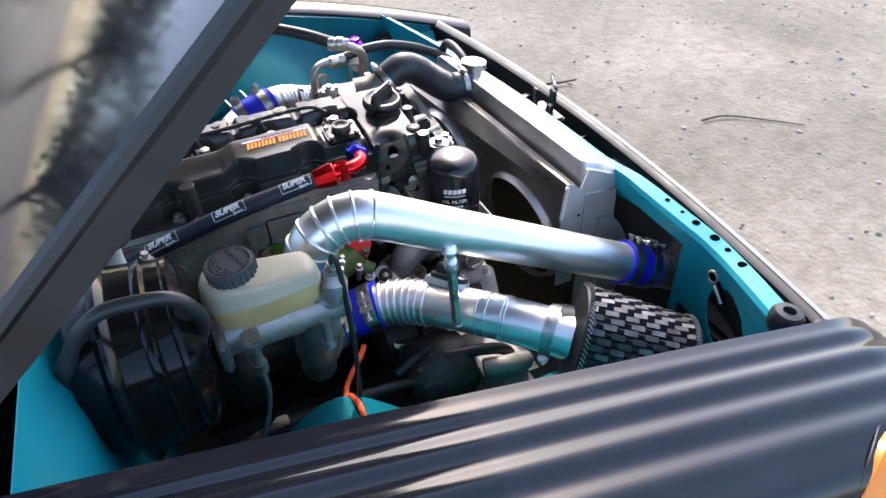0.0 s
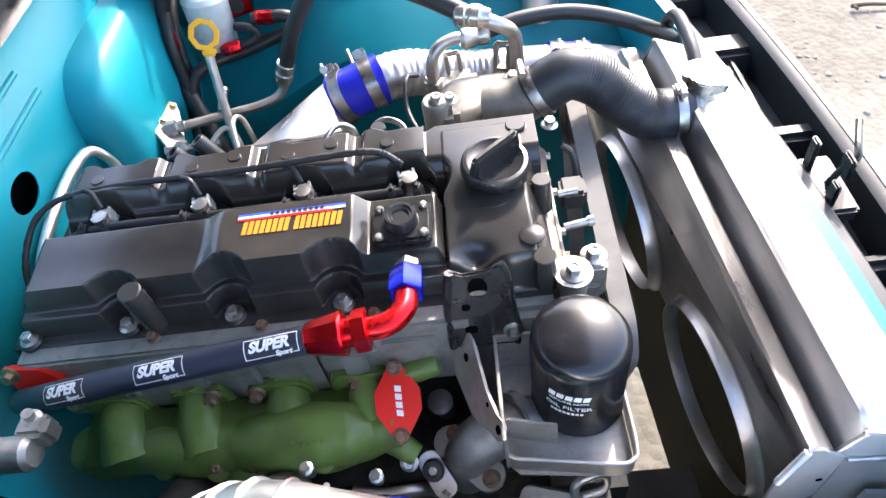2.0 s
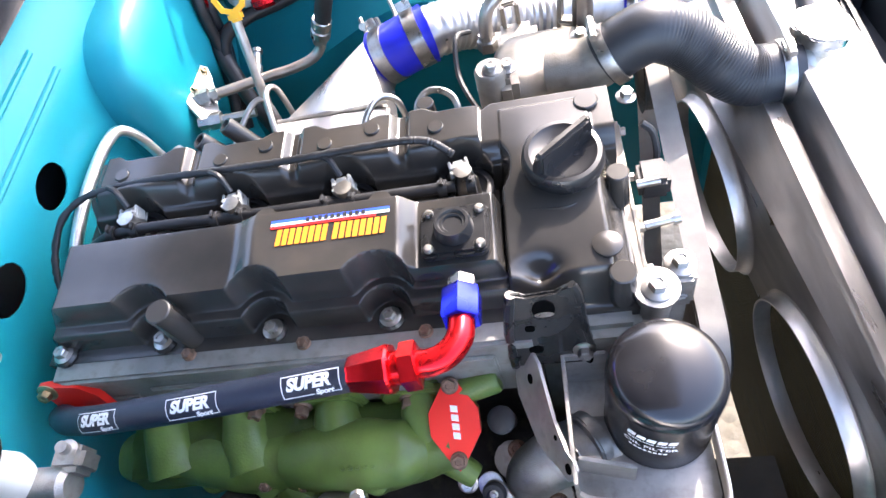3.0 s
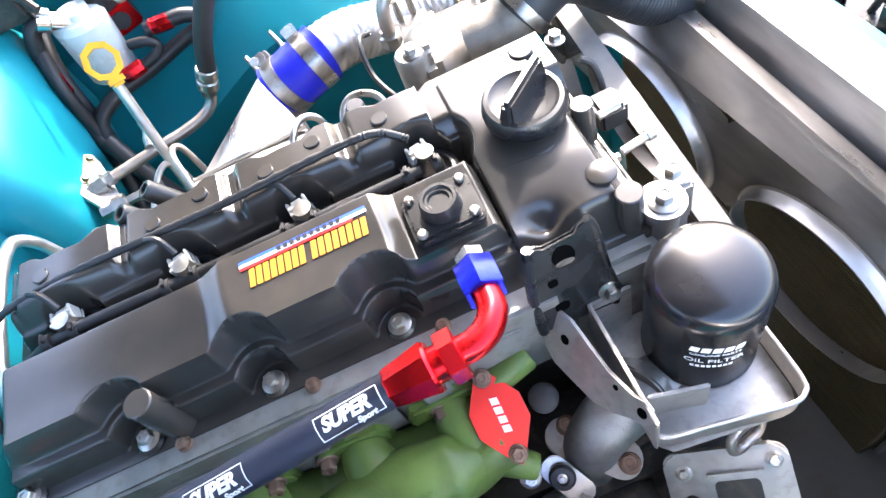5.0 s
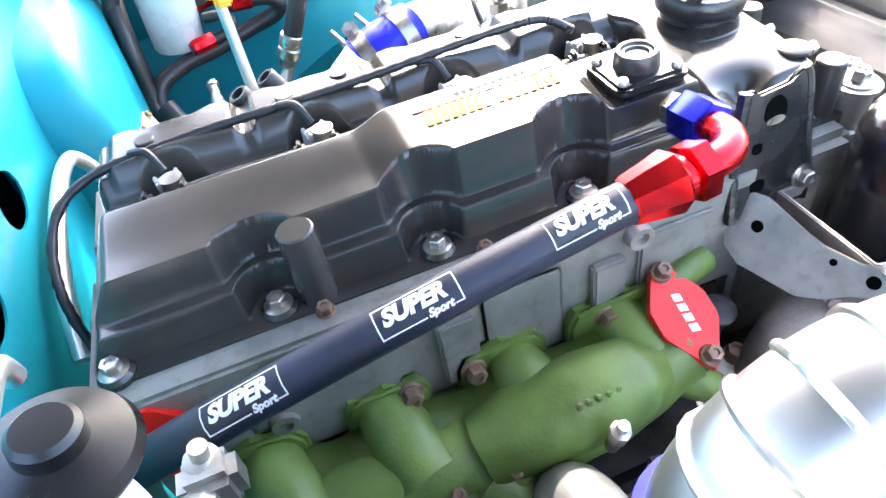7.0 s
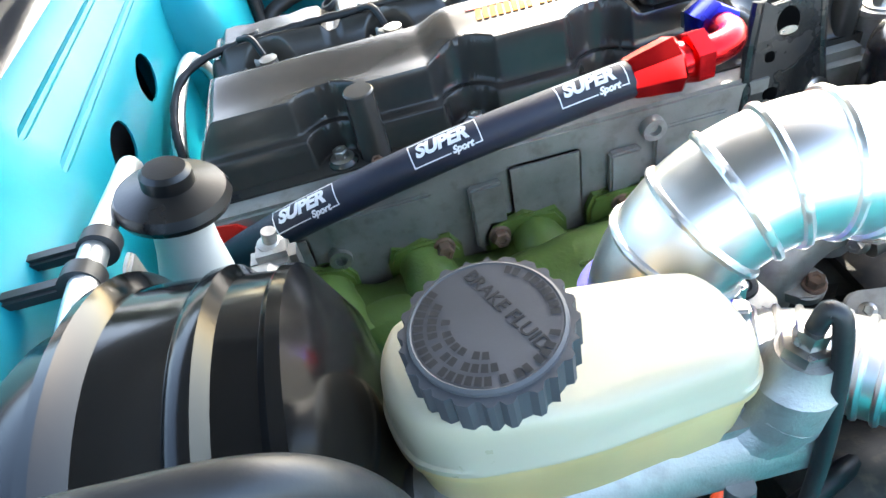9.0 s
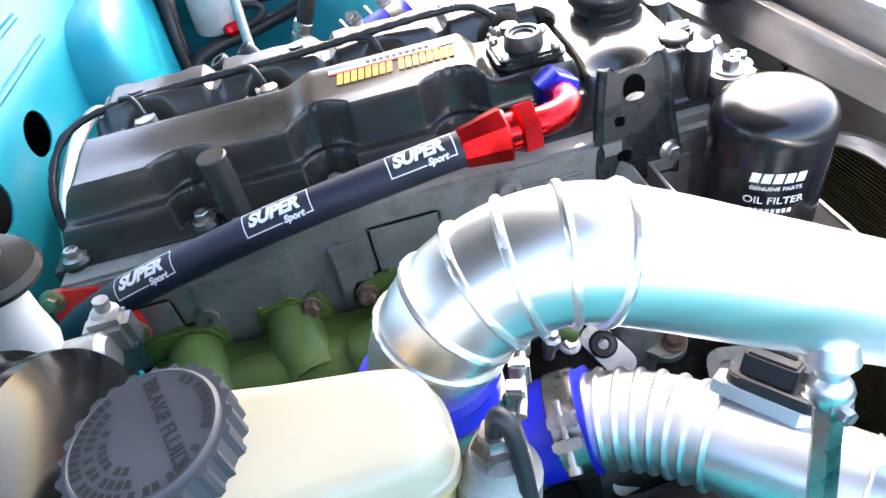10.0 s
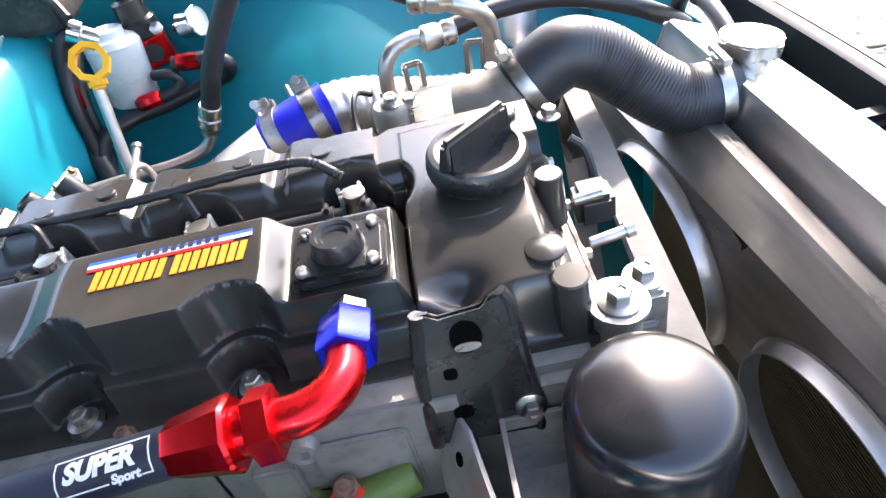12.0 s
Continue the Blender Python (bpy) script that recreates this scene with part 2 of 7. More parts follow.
def tube(bm, pts, r, seg=14, n=8, caps=True, wave=None):
    """A tube along a smooth path; r a number, or a function of the share of the way; wave adds to r by metres run."""
    path = spline(pts, n) if n else [Vector(a) for a in pts]
    tang = [(path[min(i + 1, len(path) - 1)] - path[max(i - 1, 0)]).normalized() for i in range(len(path))]
    up = Vector((0, 0, 1)) if abs(tang[0].z) < 0.9 else Vector((0, 1, 0))
    u = (up - tang[0] * up.dot(tang[0])).normalized()
    run = [0.0]
    for a, b in zip(path, path[1:]):
        run.append(run[-1] + (b - a).length)
    rings = []
    for i, p in enumerate(path):
        u = (u - tang[i] * u.dot(tang[i])).normalized()
        v = tang[i].cross(u)
        rad = r(run[i] / run[-1]) if callable(r) else r
        if wave:
            rad += wave(run[i])
        rings.append([bm.verts.new(p + (u * math.cos(2 * math.pi * k / seg) + v * math.sin(2 * math.pi * k / seg)) * rad) for k in range(seg)])
    for a, b in zip(rings, rings[1:]):
        for k in range(seg):
            bm.faces.new((a[k], a[(k + 1) % seg], b[(k + 1) % seg], b[k]))
    if caps:
        bm.faces.new(rings[0][::-1])
        bm.faces.new(rings[-1])
    return bm


def lathe(bm, prof, m, seg=32, caps=True):
    """Revolve (radius, height) pairs round the local z of m; radius 0 closes."""
    rings = []
    for r, h in prof:
        if r < 1e-6:
            rings.append([bm.verts.new(m @ Vector((0, 0, h)))])
        else:
            rings.append([bm.verts.new(m @ Vector((r * math.cos(2 * math.pi * k / seg), r * math.sin(2 * math.pi * k / seg), h))) for k in range(seg)])
    for a, b in zip(rings, rings[1:]):
        for k in range(seg):
            q = (k + 1) % seg
            if len(a) == 1 and len(b) > 1:
                bm.faces.new((a[0], b[q], b[k]))
            elif len(b) == 1 and len(a) > 1:
                bm.faces.new((a[k], a[q], b[0]))
            elif len(a) > 1:
                bm.faces.new((a[k], a[q], b[q], b[k]))
    for ring in (rings[0], rings[-1]):
        if caps and len(ring) > 2:
            bm.faces.new(ring)
    return bm


def prism(bm, poly, m, h, bevel=0.0):
    """Extrude a flat outline by h along the local z of m."""
    t = bmesh.new()
    lo = [t.verts.new((x, y, 0)) for x, y in poly]
    hi = [t.verts.new((x, y, h)) for x, y in poly]
    t.faces.new(lo[::-1])
    t.faces.new(hi)
    n = len(poly)
    for k in range(n):
        t.faces.new((lo[k], lo[(k + 1) % n], hi[(k + 1) % n], hi[k]))
    if bevel:
        es = [e for e in t.edges if e.verts[0].co.z == e.verts[1].co.z]
        bmesh.ops.bevel(t, geom=es, offset=bevel, segments=2, affect="EDGES")
    bmesh.ops.transform(t, matrix=m, verts=t.verts)
    return join(bm, t)


def join(bm, t):
    me = bpy.data.meshes.new("tmp")
    t.to_mesh(me)
    t.free()
    bm.from_mesh(me)
    bpy.data.meshes.remove(me)
    return bm


def box(bm, c, size, bevel=0.0, m=None, segs=2):
    t = bmesh.new()
    bmesh.ops.create_cube(t, size=1)
    bmesh.ops.scale(t, vec=size, verts=t.verts)
    if bevel:
        bmesh.ops.bevel(t, geom=t.edges[:], offset=bevel, segments=segs, affect="EDGES")
    bmesh.ops.transform(t, matrix=(m or Matrix.Identity(4)) @ Matrix.Translation(c), verts=t.verts)
    return join(bm, t)


def ring_outline(w, h, r, n=5):
    """A rounded rectangle, w by h, as an outline."""
    out = []
    for cx, cy, a0 in ((w / 2 - r, h / 2 - r, 0), (-w / 2 + r, h / 2 - r, 90), (-w / 2 + r, -h / 2 + r, 180), (w / 2 - r, -h / 2 + r, 270)):
        for k in range(n + 1):
            a = radians(a0 + 90 * k / n)
            out.append((cx + r * math.cos(a), cy + r * math.sin(a)))
    return out


def torus(bm, m, R, r, seg=36, sub=8):
    rings = []
    for k in range(seg):
        a = 2 * math.pi * k / seg
        rings.append([bm.verts.new(m @ Vector(((R + r * math.cos(b)) * math.cos(a), (R + r * math.cos(b)) * math.sin(a), r * math.sin(b)))) for b in [2 * math.pi * j / sub for j in range(sub)]])
    for k in range(seg):
        a, b = rings[k], rings[(k + 1) % seg]
        for j in range(sub):
            bm.faces.new((a[j], b[j], b[(j + 1) % sub], a[(j + 1) % sub]))
    return bm


def surface(bm, fn, us, vs):
    """A grid surface fn(u, v) -> point."""
    g = [[bm.verts.new(fn(u, v)) for v in vs] for u in us]
    for a, b in zip(g, g[1:]):
        for k in range(len(vs) - 1):
            bm.faces.new((a[k], a[k + 1], b[k + 1], b[k]))
    return bm


def blob(bm, c, size, p=0.45, nu=36, nv=24, m=None):
    """A rounded block: a superellipsoid; small p is boxier."""
    def sp(v, q):
        return math.copysign(abs(v) ** q, v)
    t = bmesh.new()
    rows = []
    for j in range(nv + 1):
        b = -math.pi / 2 + math.pi * j / nv
        rows.append([t.verts.new((size[0] / 2 * sp(math.cos(b), p) * sp(math.cos(2 * math.pi * k / nu), p), size[1] / 2 * sp(math.cos(b), p) * sp(math.sin(2 * math.pi * k / nu), p), size[2] / 2 * sp(math.sin(b), p))) for k in range(nu)])
    for a, d in zip(rows, rows[1:]):
        for k in range(nu):
            t.faces.new((a[k], a[(k + 1) % nu], d[(k + 1) % nu], d[k]))
    bmesh.ops.remove_doubles(t, verts=t.verts, dist=1e-5)
    bmesh.ops.transform(t, matrix=(m or Matrix.Identity(4)) @ Matrix.Translation(c), verts=t.verts)
    return join(bm, t)


def span(a, b, n):
    return [a + (b - a) * k / (n - 1) for k in range(n)]


def ss(x, a, b):
    t = min(1.0, max(0.0, (x - a) / (b - a)))
    return t * t * (3 - 2 * t)


def lettering(text, height, slant=0.0, bold=0.012):
    """Flat letters as a mesh in the xy plane, centred."""
    cu = bpy.data.curves.new("letters", "FONT")
    cu.body, cu.size, cu.align_x, cu.align_y = text, height, "CENTER", "CENTER"
    cu.shear = slant
    cu.extrude = 0.0001
    cu.offset = height * bold
    ob = bpy.data.objects.new("letters", cu)
    scene.collection.objects.link(ob)
    me = bpy.data.meshes.new_from_object(ob.evaluated_get(bpy.context.evaluated_depsgraph_get()))
    bpy.data.objects.remove(ob)
    bpy.data.curves.remove(cu)
    bm = bmesh.new()
    bm.from_mesh(me)
    bpy.data.meshes.remove(me)
    return bm


def hex_bolt_mesh(name, r, material, flange=1.55, h=None, hollow=0.5):
    """A hex bolt head with a washer flange, its seat at the origin, along z."""
    h = h or r * 1.1
    bm = bmesh.new()
    lathe(bm, [(0, 0), (r * flange, 0), (r * flange, r * 0.2), (r * 1.15, r * 0.38), (0, r * 0.38)], Matrix.Identity(4), 20)
    t = bmesh.new()
    lathe(t, [(r, r * 0.3), (r, r * 0.3 + h * 0.85), (r * 0.88, r * 0.3 + h), (r * hollow, r * 0.3 + h), (r * hollow * 0.85, r * 0.3 + h * 0.8), (0, r * 0.3 + h * 0.8)], Matrix.Identity(4), 6)
    join(bm, t)
    return finish(name, bm, material, 25)


BOLT = hex_bolt_mesh("bolt", 0.0062, STEEL)
BOLT_SMALL = hex_bolt_mesh("bolt", 0.0045, STEEL)
BOLT_GOLD = hex_bolt_mesh("bolt", 0.0062, GOLD_ZINC)
BOLT_RUST = hex_bolt_mesh("bolt", 0.0072, RUSTY, flange=1.3, h=0.009)
BOLT_BIG = hex_bolt_mesh("bolt", 0.0075, STEEL, flange=1.7)


def clamp(name, parent, origin, axis, R, w=0.012, material=STEEL, screw=(0, 0, 1), label=""):
    """A worm-drive hose clamp: band and screw housing."""
    m = axes(origin, axis, screw)
    bm = bmesh.new()
    lathe(bm, [(R - 0.001, -w / 2), (R + 0.0012, -w / 2), (R + 0.0016, 0), (R + 0.0012, w / 2), (R - 0.001, w / 2)], m, 40)
    box(bm, (R + 0.005, 0, 0), (0.009, 0.016, w * 0.9), 0.002, m)
    t = bmesh.new()
    lathe(t, [(0, -0.016), (0.004, -0.016), (0.004, 0.016), (0, 0.016)], m @ Matrix.Translation((R + 0.007, 0, 0)) @ pose(0, 0, 0, 90), 8)
    join(bm, t)
    return part(name, bm, material, parent, label)

# ---- ground ----
GZ = -0.05


def build_ground():
    bm = bmesh.new()
    near = span(-6, 8, 71)
    surface(bm, lambda x, y: Vector((x, y, GZ + 0.012 * noise.noise((x * 0.9, y * 0.9, 0)))), near, near)
    far = 1500
    edge = [v for v in bm.verts if len(v.link_edges) < 4]
    lo, hi = -6, 8
    out = {}
    for v in edge:
        d = Vector((v.co.x - 1, v.co.y - 1, 0))
        out[v] = bm.verts.new((1 + d.x * far / 7, 1 + d.y * far / 7, GZ))
    for e in [e for e in bm.edges if len(e.link_faces) == 1 and e.verts[0] in out and e.verts[1] in out]:
        a, b = e.verts
        bm.faces.new((a, b, out[b], out[a]))
    solo("ground", bm, GROUND, "pale dusty gravel ground in sunlight", "ground", kind="structure")
    rnd = random.Random(4)
    bm = bmesh.new()
    for k in range(2600):
        x, y = rnd.uniform(0.55, 4.6), rnd.uniform(-1.6, 6.5)
        s = rnd.choice((0.004, 0.005, 0.006, 0.008, 0.011)) * rnd.uniform(0.7, 1.3)
        t = bmesh.new()
        bmesh.ops.create_icosphere(t, subdivisions=1, radius=s)
        for v in t.verts:
            v.co *= rnd.uniform(0.7, 1.15)
            v.co.z *= 0.6
        z = GZ + 0.012 * noise.noise((x * 0.9, y * 0.9, 0))
        vs = {}
        for v in t.verts:
            vs[v] = bm.verts.new(v.co + Vector((x, y, z + s * 0.25)))
        for f in t.faces:
            bm.faces.new([vs[v] for v in f.verts])
        t.free()
    solo("loose_gravel", bm, STONE, "small loose grey stones scattered on the ground", "gravel", kind="stuff")
    bm = bmesh.new()
    tube(bm, [(1.50, 1.71, GZ + 0.012), (1.56, 1.70, GZ + 0.016), (1.62, 1.69, GZ + 0.012), (1.69, 1.67, GZ + 0.02)], lambda u: 0.008 - 0.004 * u, 7, 5)
    tube(bm, [(1.51, 1.71, GZ + 0.012), (1.505, 1.69, GZ + 0.018), (1.51, 1.68, GZ + 0.014)], 0.005, 6, 4)
    solo("dry_stick", bm, STICK, "dark dry broken stick lying on the gravel", "stick")
    bm = bmesh.new()
    tube(bm, [(1.97, 1.06, GZ + 0.008), (2.08, 1.04, GZ + 0.012), (2.20, 0.95, GZ + 0.008), (2.33, 0.81, GZ + 0.01)], lambda u: 0.005 - 0.003 * u, 6, 5)
    solo("thin_twig", bm, STICK, "thin bent dry twig lying on the gravel", "stick")

    # dry grass at the far side of the yard
    bm = bmesh.new()
    for k in range(1500):
        x, y = rnd.uniform(2.6, 4.6), rnd.uniform(2.0, 4.2)
        if (x - 3.7) ** 2 / 1.2 + (y - 3.2) ** 2 / 0.9 > 1 + rnd.uniform(-0.3, 0.3):
            continue
        a, h = rnd.uniform(0, 6.28), rnd.uniform(0.02, 0.07)
        d = Vector((math.cos(a), math.sin(a), 0))
        p = Vector((x, y, GZ - 0.004))
        w = Vector((-d.y, d.x, 0)) * 0.003
        bm.faces.new([bm.verts.new(q) for q in (p - w, p + w, p + d * h * 0.5 + w * 0.6 + Vector((0, 0, h * 0.8)), p + d * h + Vector((0, 0, h)))])
    solo("dry_grass", bm, DRY_GRASS, "patch of short dry brown grass on the gravel", "grass", kind="stuff")


def build_tree(x, y, high, seed):
    """A tree beyond the yard, whose image lies in the bonnet's gloss."""
    rnd = random.Random(seed)
    ob = thing("tree", (x, y, GZ), "leafy green tree at the edge of the gravel yard", "tree", "trees round the yard")
    bm = bmesh.new()
    base = Vector((x, y, GZ))
    tips = []
    tube(bm, [base - Vector((0, 0, 0.1)), base + Vector((0.1, 0, high * 0.25)), base + Vector((-0.05, 0.1, high * 0.55)), base + Vector((0.1, 0, high * 0.8))], lambda u: 0.17 - 0.12 * u, 10, 5)
    for k in range(9):
        a, z = k * 2.4 + rnd.uniform(-0.3, 0.3), high * rnd.uniform(0.3, 0.7)
        r = high * rnd.uniform(0.2, 0.36)
        p = base + Vector((0.02, 0.03, z))
        q = p + Vector((math.cos(a) * r, math.sin(a) * r, high * rnd.uniform(0.08, 0.25)))
        tube(bm, [p, p.lerp(q, 0.5) + Vector((0, 0, 0.15)), q], lambda u: 0.06 - 0.045 * u, 7, 4)
        tips += [q, p.lerp(q, 0.6) + Vector((0, 0, 0.2))]
    part("trunk", bm, STICK, ob)
    tips.append(base + Vector((0.1, 0, high * 0.88)))
    verts, faces = [], []
    for t in tips:
        for k in range(170):
            c = t + Vector((rnd.gauss(0, 0.42), rnd.gauss(0, 0.42), rnd.gauss(0, 0.32)))
            u = Vector((rnd.uniform(-1, 1), rnd.uniform(-1, 1), rnd.uniform(-0.6, 0.6))).normalized() * 0.11
            w = u.cross(Vector((rnd.uniform(-1, 1), rnd.uniform(-1, 1), 1))).normalized() * 0.05
            n = len(verts)
            verts += [c - u, c + w, c + u, c - w]
            faces.append((n, n + 1, n + 2, n + 3))
    me = bpy.data.meshes.new("crown")
    me.from_pydata(verts, [], faces)
    me.materials.append(LEAF)
    hang(new("crown", me), ob)


for tree_x, tree_y, tree_h in ((-3.6, 11.5, 5.2), (-0.6, 13.0, 4.4), (2.4, 14.5, 4.8), (-7.5, 9.0, 4.6), (-5.2, 10.4, 4.0)):
    build_tree(tree_x, tree_y, tree_h, int(tree_y * 10))


build_ground()

# ---- the car's body ----
car = thing("pickup_front", (0, 0, 0.0), "lowered pickup with teal engine bay and dark grey wings", "car")


def fender_edge(x):
    """Inner top edge of the near wing."""
    return Vector((x, -0.545 - 0.105 * x, 0.975 - 0.13 * x - 0.03 * x * x))


def far_edge(x):
    return Vector((x, 0.735 - 0.03 * x, 0.948 - 0.17 * x - 0.14 * x * x))


def build_body():
    # near wing: crowned top, body creases, flank
    prof = [(0.004, -0.05), (0.003, -0.008), (0.0, -0.001)]
    for k in range(45):
        w = 0.215 * k / 44
        swell = 0.0024 * math.sin(2 * math.pi * (w - 0.012) / (0.030 + 0.05 * w)) * ss(w, 0.004, 0.03)
        prof.append((-0.003 - w, 0.003 + swell - 0.5 * w * w - 0.055 * ss(w, 0.15, 0.225)))
    prof += [(-0.228, -0.11), (-0.236, -0.2), (-0.238, -0.4), (-0.225, -0.7)]
    bm = bmesh.new()
    surface(bm, lambda x, v: fender_edge(x) + Vector((0, *prof[v])) + Vector((0, 0, -0.045 * ss(x, 0.46, 0.56) ** 2)), span(-0.75, 0.55, 40), range(len(prof)))
    part("fender", bm, DARK_PAINT, car, "dark grey glossy painted wing with pressed creases")
    bm = bmesh.new()
    prof2 = [(-0.03, -0.05), (-0.025, -0.005), (-0.01, 0.004), (0.05, 0.004), (0.10, -0.02), (0.13, -0.08), (0.14, -0.3), (0.13, -0.7)]
    surface(bm, lambda x, v: far_edge(x) + Vector((0, *prof2[v])), span(-0.75, 0.62, 24), range(len(prof2)))
    part("fender", bm, DARK_PAINT, car, "dark grey glossy painted wing with pressed creases")
    # firewall with two oval holes
    bm = bmesh.new()

    def wall(y, z):
        x = -0.390 - 0.03 * ss(z, 0.93, 1.02) + 0.051 * ss(y, 0.0, -0.17)
        return Vector((x, y, z))
    ys, zs = span(-0.60, 0.74, 135), span(0.15, 1.02, 88)
    surface(bm, wall, ys, zs)
    dead = []
    for f in bm.faces:
        c = f.calc_center_median()
        for hy, hz in ((0.193, 0.912), (0.062, 0.914)):
            if ((c.y - hy) / 0.030) ** 2 + ((c.z - hz) / 0.021) ** 2 < 1:
                dead.append(f)
                break
    bmesh.ops.delete(bm, geom=dead, context="FACES")
    for v in bm.verts:
        for hy, hz in ((0.193, 0.912), (0.062, 0.914)):
            q = Vector(((v.co.y - hy) / 0.030, (v.co.z - hz) / 0.021))
            if v.is_boundary and 0.6 < q.length < 1.6:
                q.normalize()
                v.co.y, v.co.z = hy + q.x * 0.030, hz + q.y * 0.021
    bmesh.ops.solidify(bm, geom=bm.faces[:], thickness=0.002)
    part("firewall", bm, TEAL, car, "teal painted bulkhead with two oval holes")
    bm = bmesh.new()
    surface(bm, lambda y, z: Vector((-0.44, y, z)), span(-0.6, 0.74, 4), span(0.15, 1.02, 4))
    part("bulkhead_backing", bm, BLACK_PLASTIC, car)
    bm = bmesh.new()
    for za, xa in ((0.958, -0.394), (0.985, -0.408)):
        tube(bm, [(xa, -0.6, za), (xa, 0.0, za), (xa, 0.33, za)], 0.004, 8, 3)
    part("pressed_seam", bm, TEAL, car)
    # cowl behind the bay
    bm = bmesh.new()
    cow = [(-0.404, 1.018), (-0.43, 1.05), (-0.50, 1.06), (-0.58, 1.03), (-0.75, 1.05), (-0.76, 0.2)]
    surface(bm, lambda y, k: Vector((cow[k][0], y, cow[k][1])), span(-0.6, 0.75, 12), range(len(cow)))
    part("cowl", bm, DARK_PAINT, car)
    # heater bulge on the bulkhead, far half
    bm = bmesh.new()
    blob(bm, (-0.405, 0.50, 0.69), (0.165, 0.34, 0.52), 0.38)
    part("bulkhead_bulge", bm, TEAL, car)
    # far inner wing: sloped apron
    bm = bmesh.new()

    def apron(x, v):
        y, z = ((0.50, 0.30), (0.51, 0.64), (0.53, 0.705), (0.60, 0.755), (0.66, 0.785), (0.685, 0.81), (0.695, 0.86), (0.70, 0.925), (0.73, 0.925))[v]
        z = z if v < 6 else far_edge(x).z - (0.07, 0.012, 0.006)[v - 6]
        hump = 0.105 * math.exp(-((x + 0.01) / 0.17) ** 2)
        if 1 < v < 6:
            z += hump
        return Vector((x, y - 0.02 * x, z))
    surface(bm, apron, span(-0.40, 0.50, 40), range(9))
    bmesh.ops.solidify(bm, geom=bm.faces[:], thickness=0.002)
    part("inner_wing", bm, TEAL, car)
    # near inner wing: low apron with a raised hump
    bm = bmesh.new()

    def apron2(x, v):
        h = 0.65 + 0.135 * math.exp(-((x + 0.090) / (0.126 if x < -0.090 else 0.10)) ** 2)
        e = fender_edge(x)
        y, z = ((-0.335, 0.30), (-0.336, h - 0.03), (-0.342, h - 0.006), (-0.355, h), (-0.44, h + 0.03), (e.y + 0.03, h + 0.07), (e.y + 0.006, e.z - 0.04), (e.y - 0.01, e.z - 0.03))[v]
        return Vector((x, y, z))
    surface(bm, apron2, span(-0.40, 0.47, 70), range(8))
    bmesh.ops.solidify(bm, geom=bm.faces[:], thickness=0.002)
    part("inner_wing", bm, TEAL, car)
    # front rail, a hollow teal section across the nose
    bm = bmesh.new()

    def rail_x(y):
        return 0.484 - 0.045 * ((y + 0.2) / 0.6) ** 2 * ss(y, -0.2, -0.1) - 0.065 * ss(-y, 0.38, 0.62)
    sec = [(-0.016, -0.03), (-0.018, -0.004), (-0.013, 0.002), (0.013, 0.002), (0.018, -0.004), (0.018, -0.06)]
    sec += [(0.015, -0.06), (0.015, -0.006), (0.011, -0.001), (-0.011, -0.001), (-0.015, -0.006), (-0.015, -0.03), (-0.016, -0.03)]
    surface(bm, lambda y, v: Vector((rail_x(y) + sec[v][0] * (1 - 0.4 * ss(y, -0.26, -0.12)), y, 0.868 - 0.012 * ss(y, -0.22, -0.10) + 0.03 * ss(-y, 0.40, 0.58) + sec[v][1])), span(-0.61, 0.72, 60), range(len(sec)))
    rail = part("front_rail", bm, TEAL, car)
    # thin black discs paint the dark of holes on the solid rail
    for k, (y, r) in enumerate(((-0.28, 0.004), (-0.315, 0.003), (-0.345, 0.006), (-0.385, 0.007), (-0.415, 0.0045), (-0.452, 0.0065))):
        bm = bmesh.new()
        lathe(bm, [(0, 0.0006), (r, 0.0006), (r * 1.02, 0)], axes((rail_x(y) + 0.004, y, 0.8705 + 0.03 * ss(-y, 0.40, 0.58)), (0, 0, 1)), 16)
        part("rail_hole_disc", bm, HOLE_SHADE, rail)
    # front bulkhead panels each side of the radiator
    for y0, y1, hole in ((-0.60, -0.345, (-0.474, 0.785, 0.055)), (0.44, 0.71, None)):
        bm = bmesh.new()
        ys, zs = span(y0, y1, 42), span(0.25, 0.866, 70)
        surface(bm, lambda y, z: Vector((rail_x(y) - 0.012, y, z)), ys, zs)
        dead = [f for f in bm.faces if hole and ((f.calc_center_median().y - hole[0]) ** 2 + (f.calc_center_median().z - hole[1]) ** 2) ** 0.5 < hole[2]]
        bmesh.ops.delete(bm, geom=dead, context="FACES")
        for v in bm.verts:
            if hole and v.is_boundary:
                q = Vector((v.co.y - hole[0], v.co.z - hole[1]))
                if 0.6 * hole[2] < q.length < 1.5 * hole[2]:
                    q = q.normalized() * hole[2]
                    v.co.y, v.co.z = hole[0] + q.x, hole[1] + q.y
        bmesh.ops.solidify(bm, geom=bm.faces[:], thickness=0.002)
        part("front_panel", bm, TEAL, car)
        # black box added behind each panel to close it and darken the hole
        bm = bmesh.new()
        box(bm, (0.50, (y0 + y1) / 2, 0.56), (0.06, y1 - y0 - 0.02, 0.36), 0.01)
        part("dark_backing", bm, BLACK_PLASTIC, car)
    # added black box; its colour paints the dark void behind the radiator
    bm = bmesh.new()
    box(bm, (0.522, 0.05, 0.55), (0.012, 0.86, 0.46), 0.004)
    part("void_backing", bm, BLACK_PLASTIC, car)
    # the nose: dark grille surround with open pockets
    bm = bmesh.new()

    def nose_x(y):
        return 0.588 - 0.06 * (y / 0.7) ** 2
    sec = [(-0.016, -0.10), (-0.016, -0.002), (-0.008, 0.003), (0.006, 0.003), (0.012, -0.003), (0.022, -0.12)]
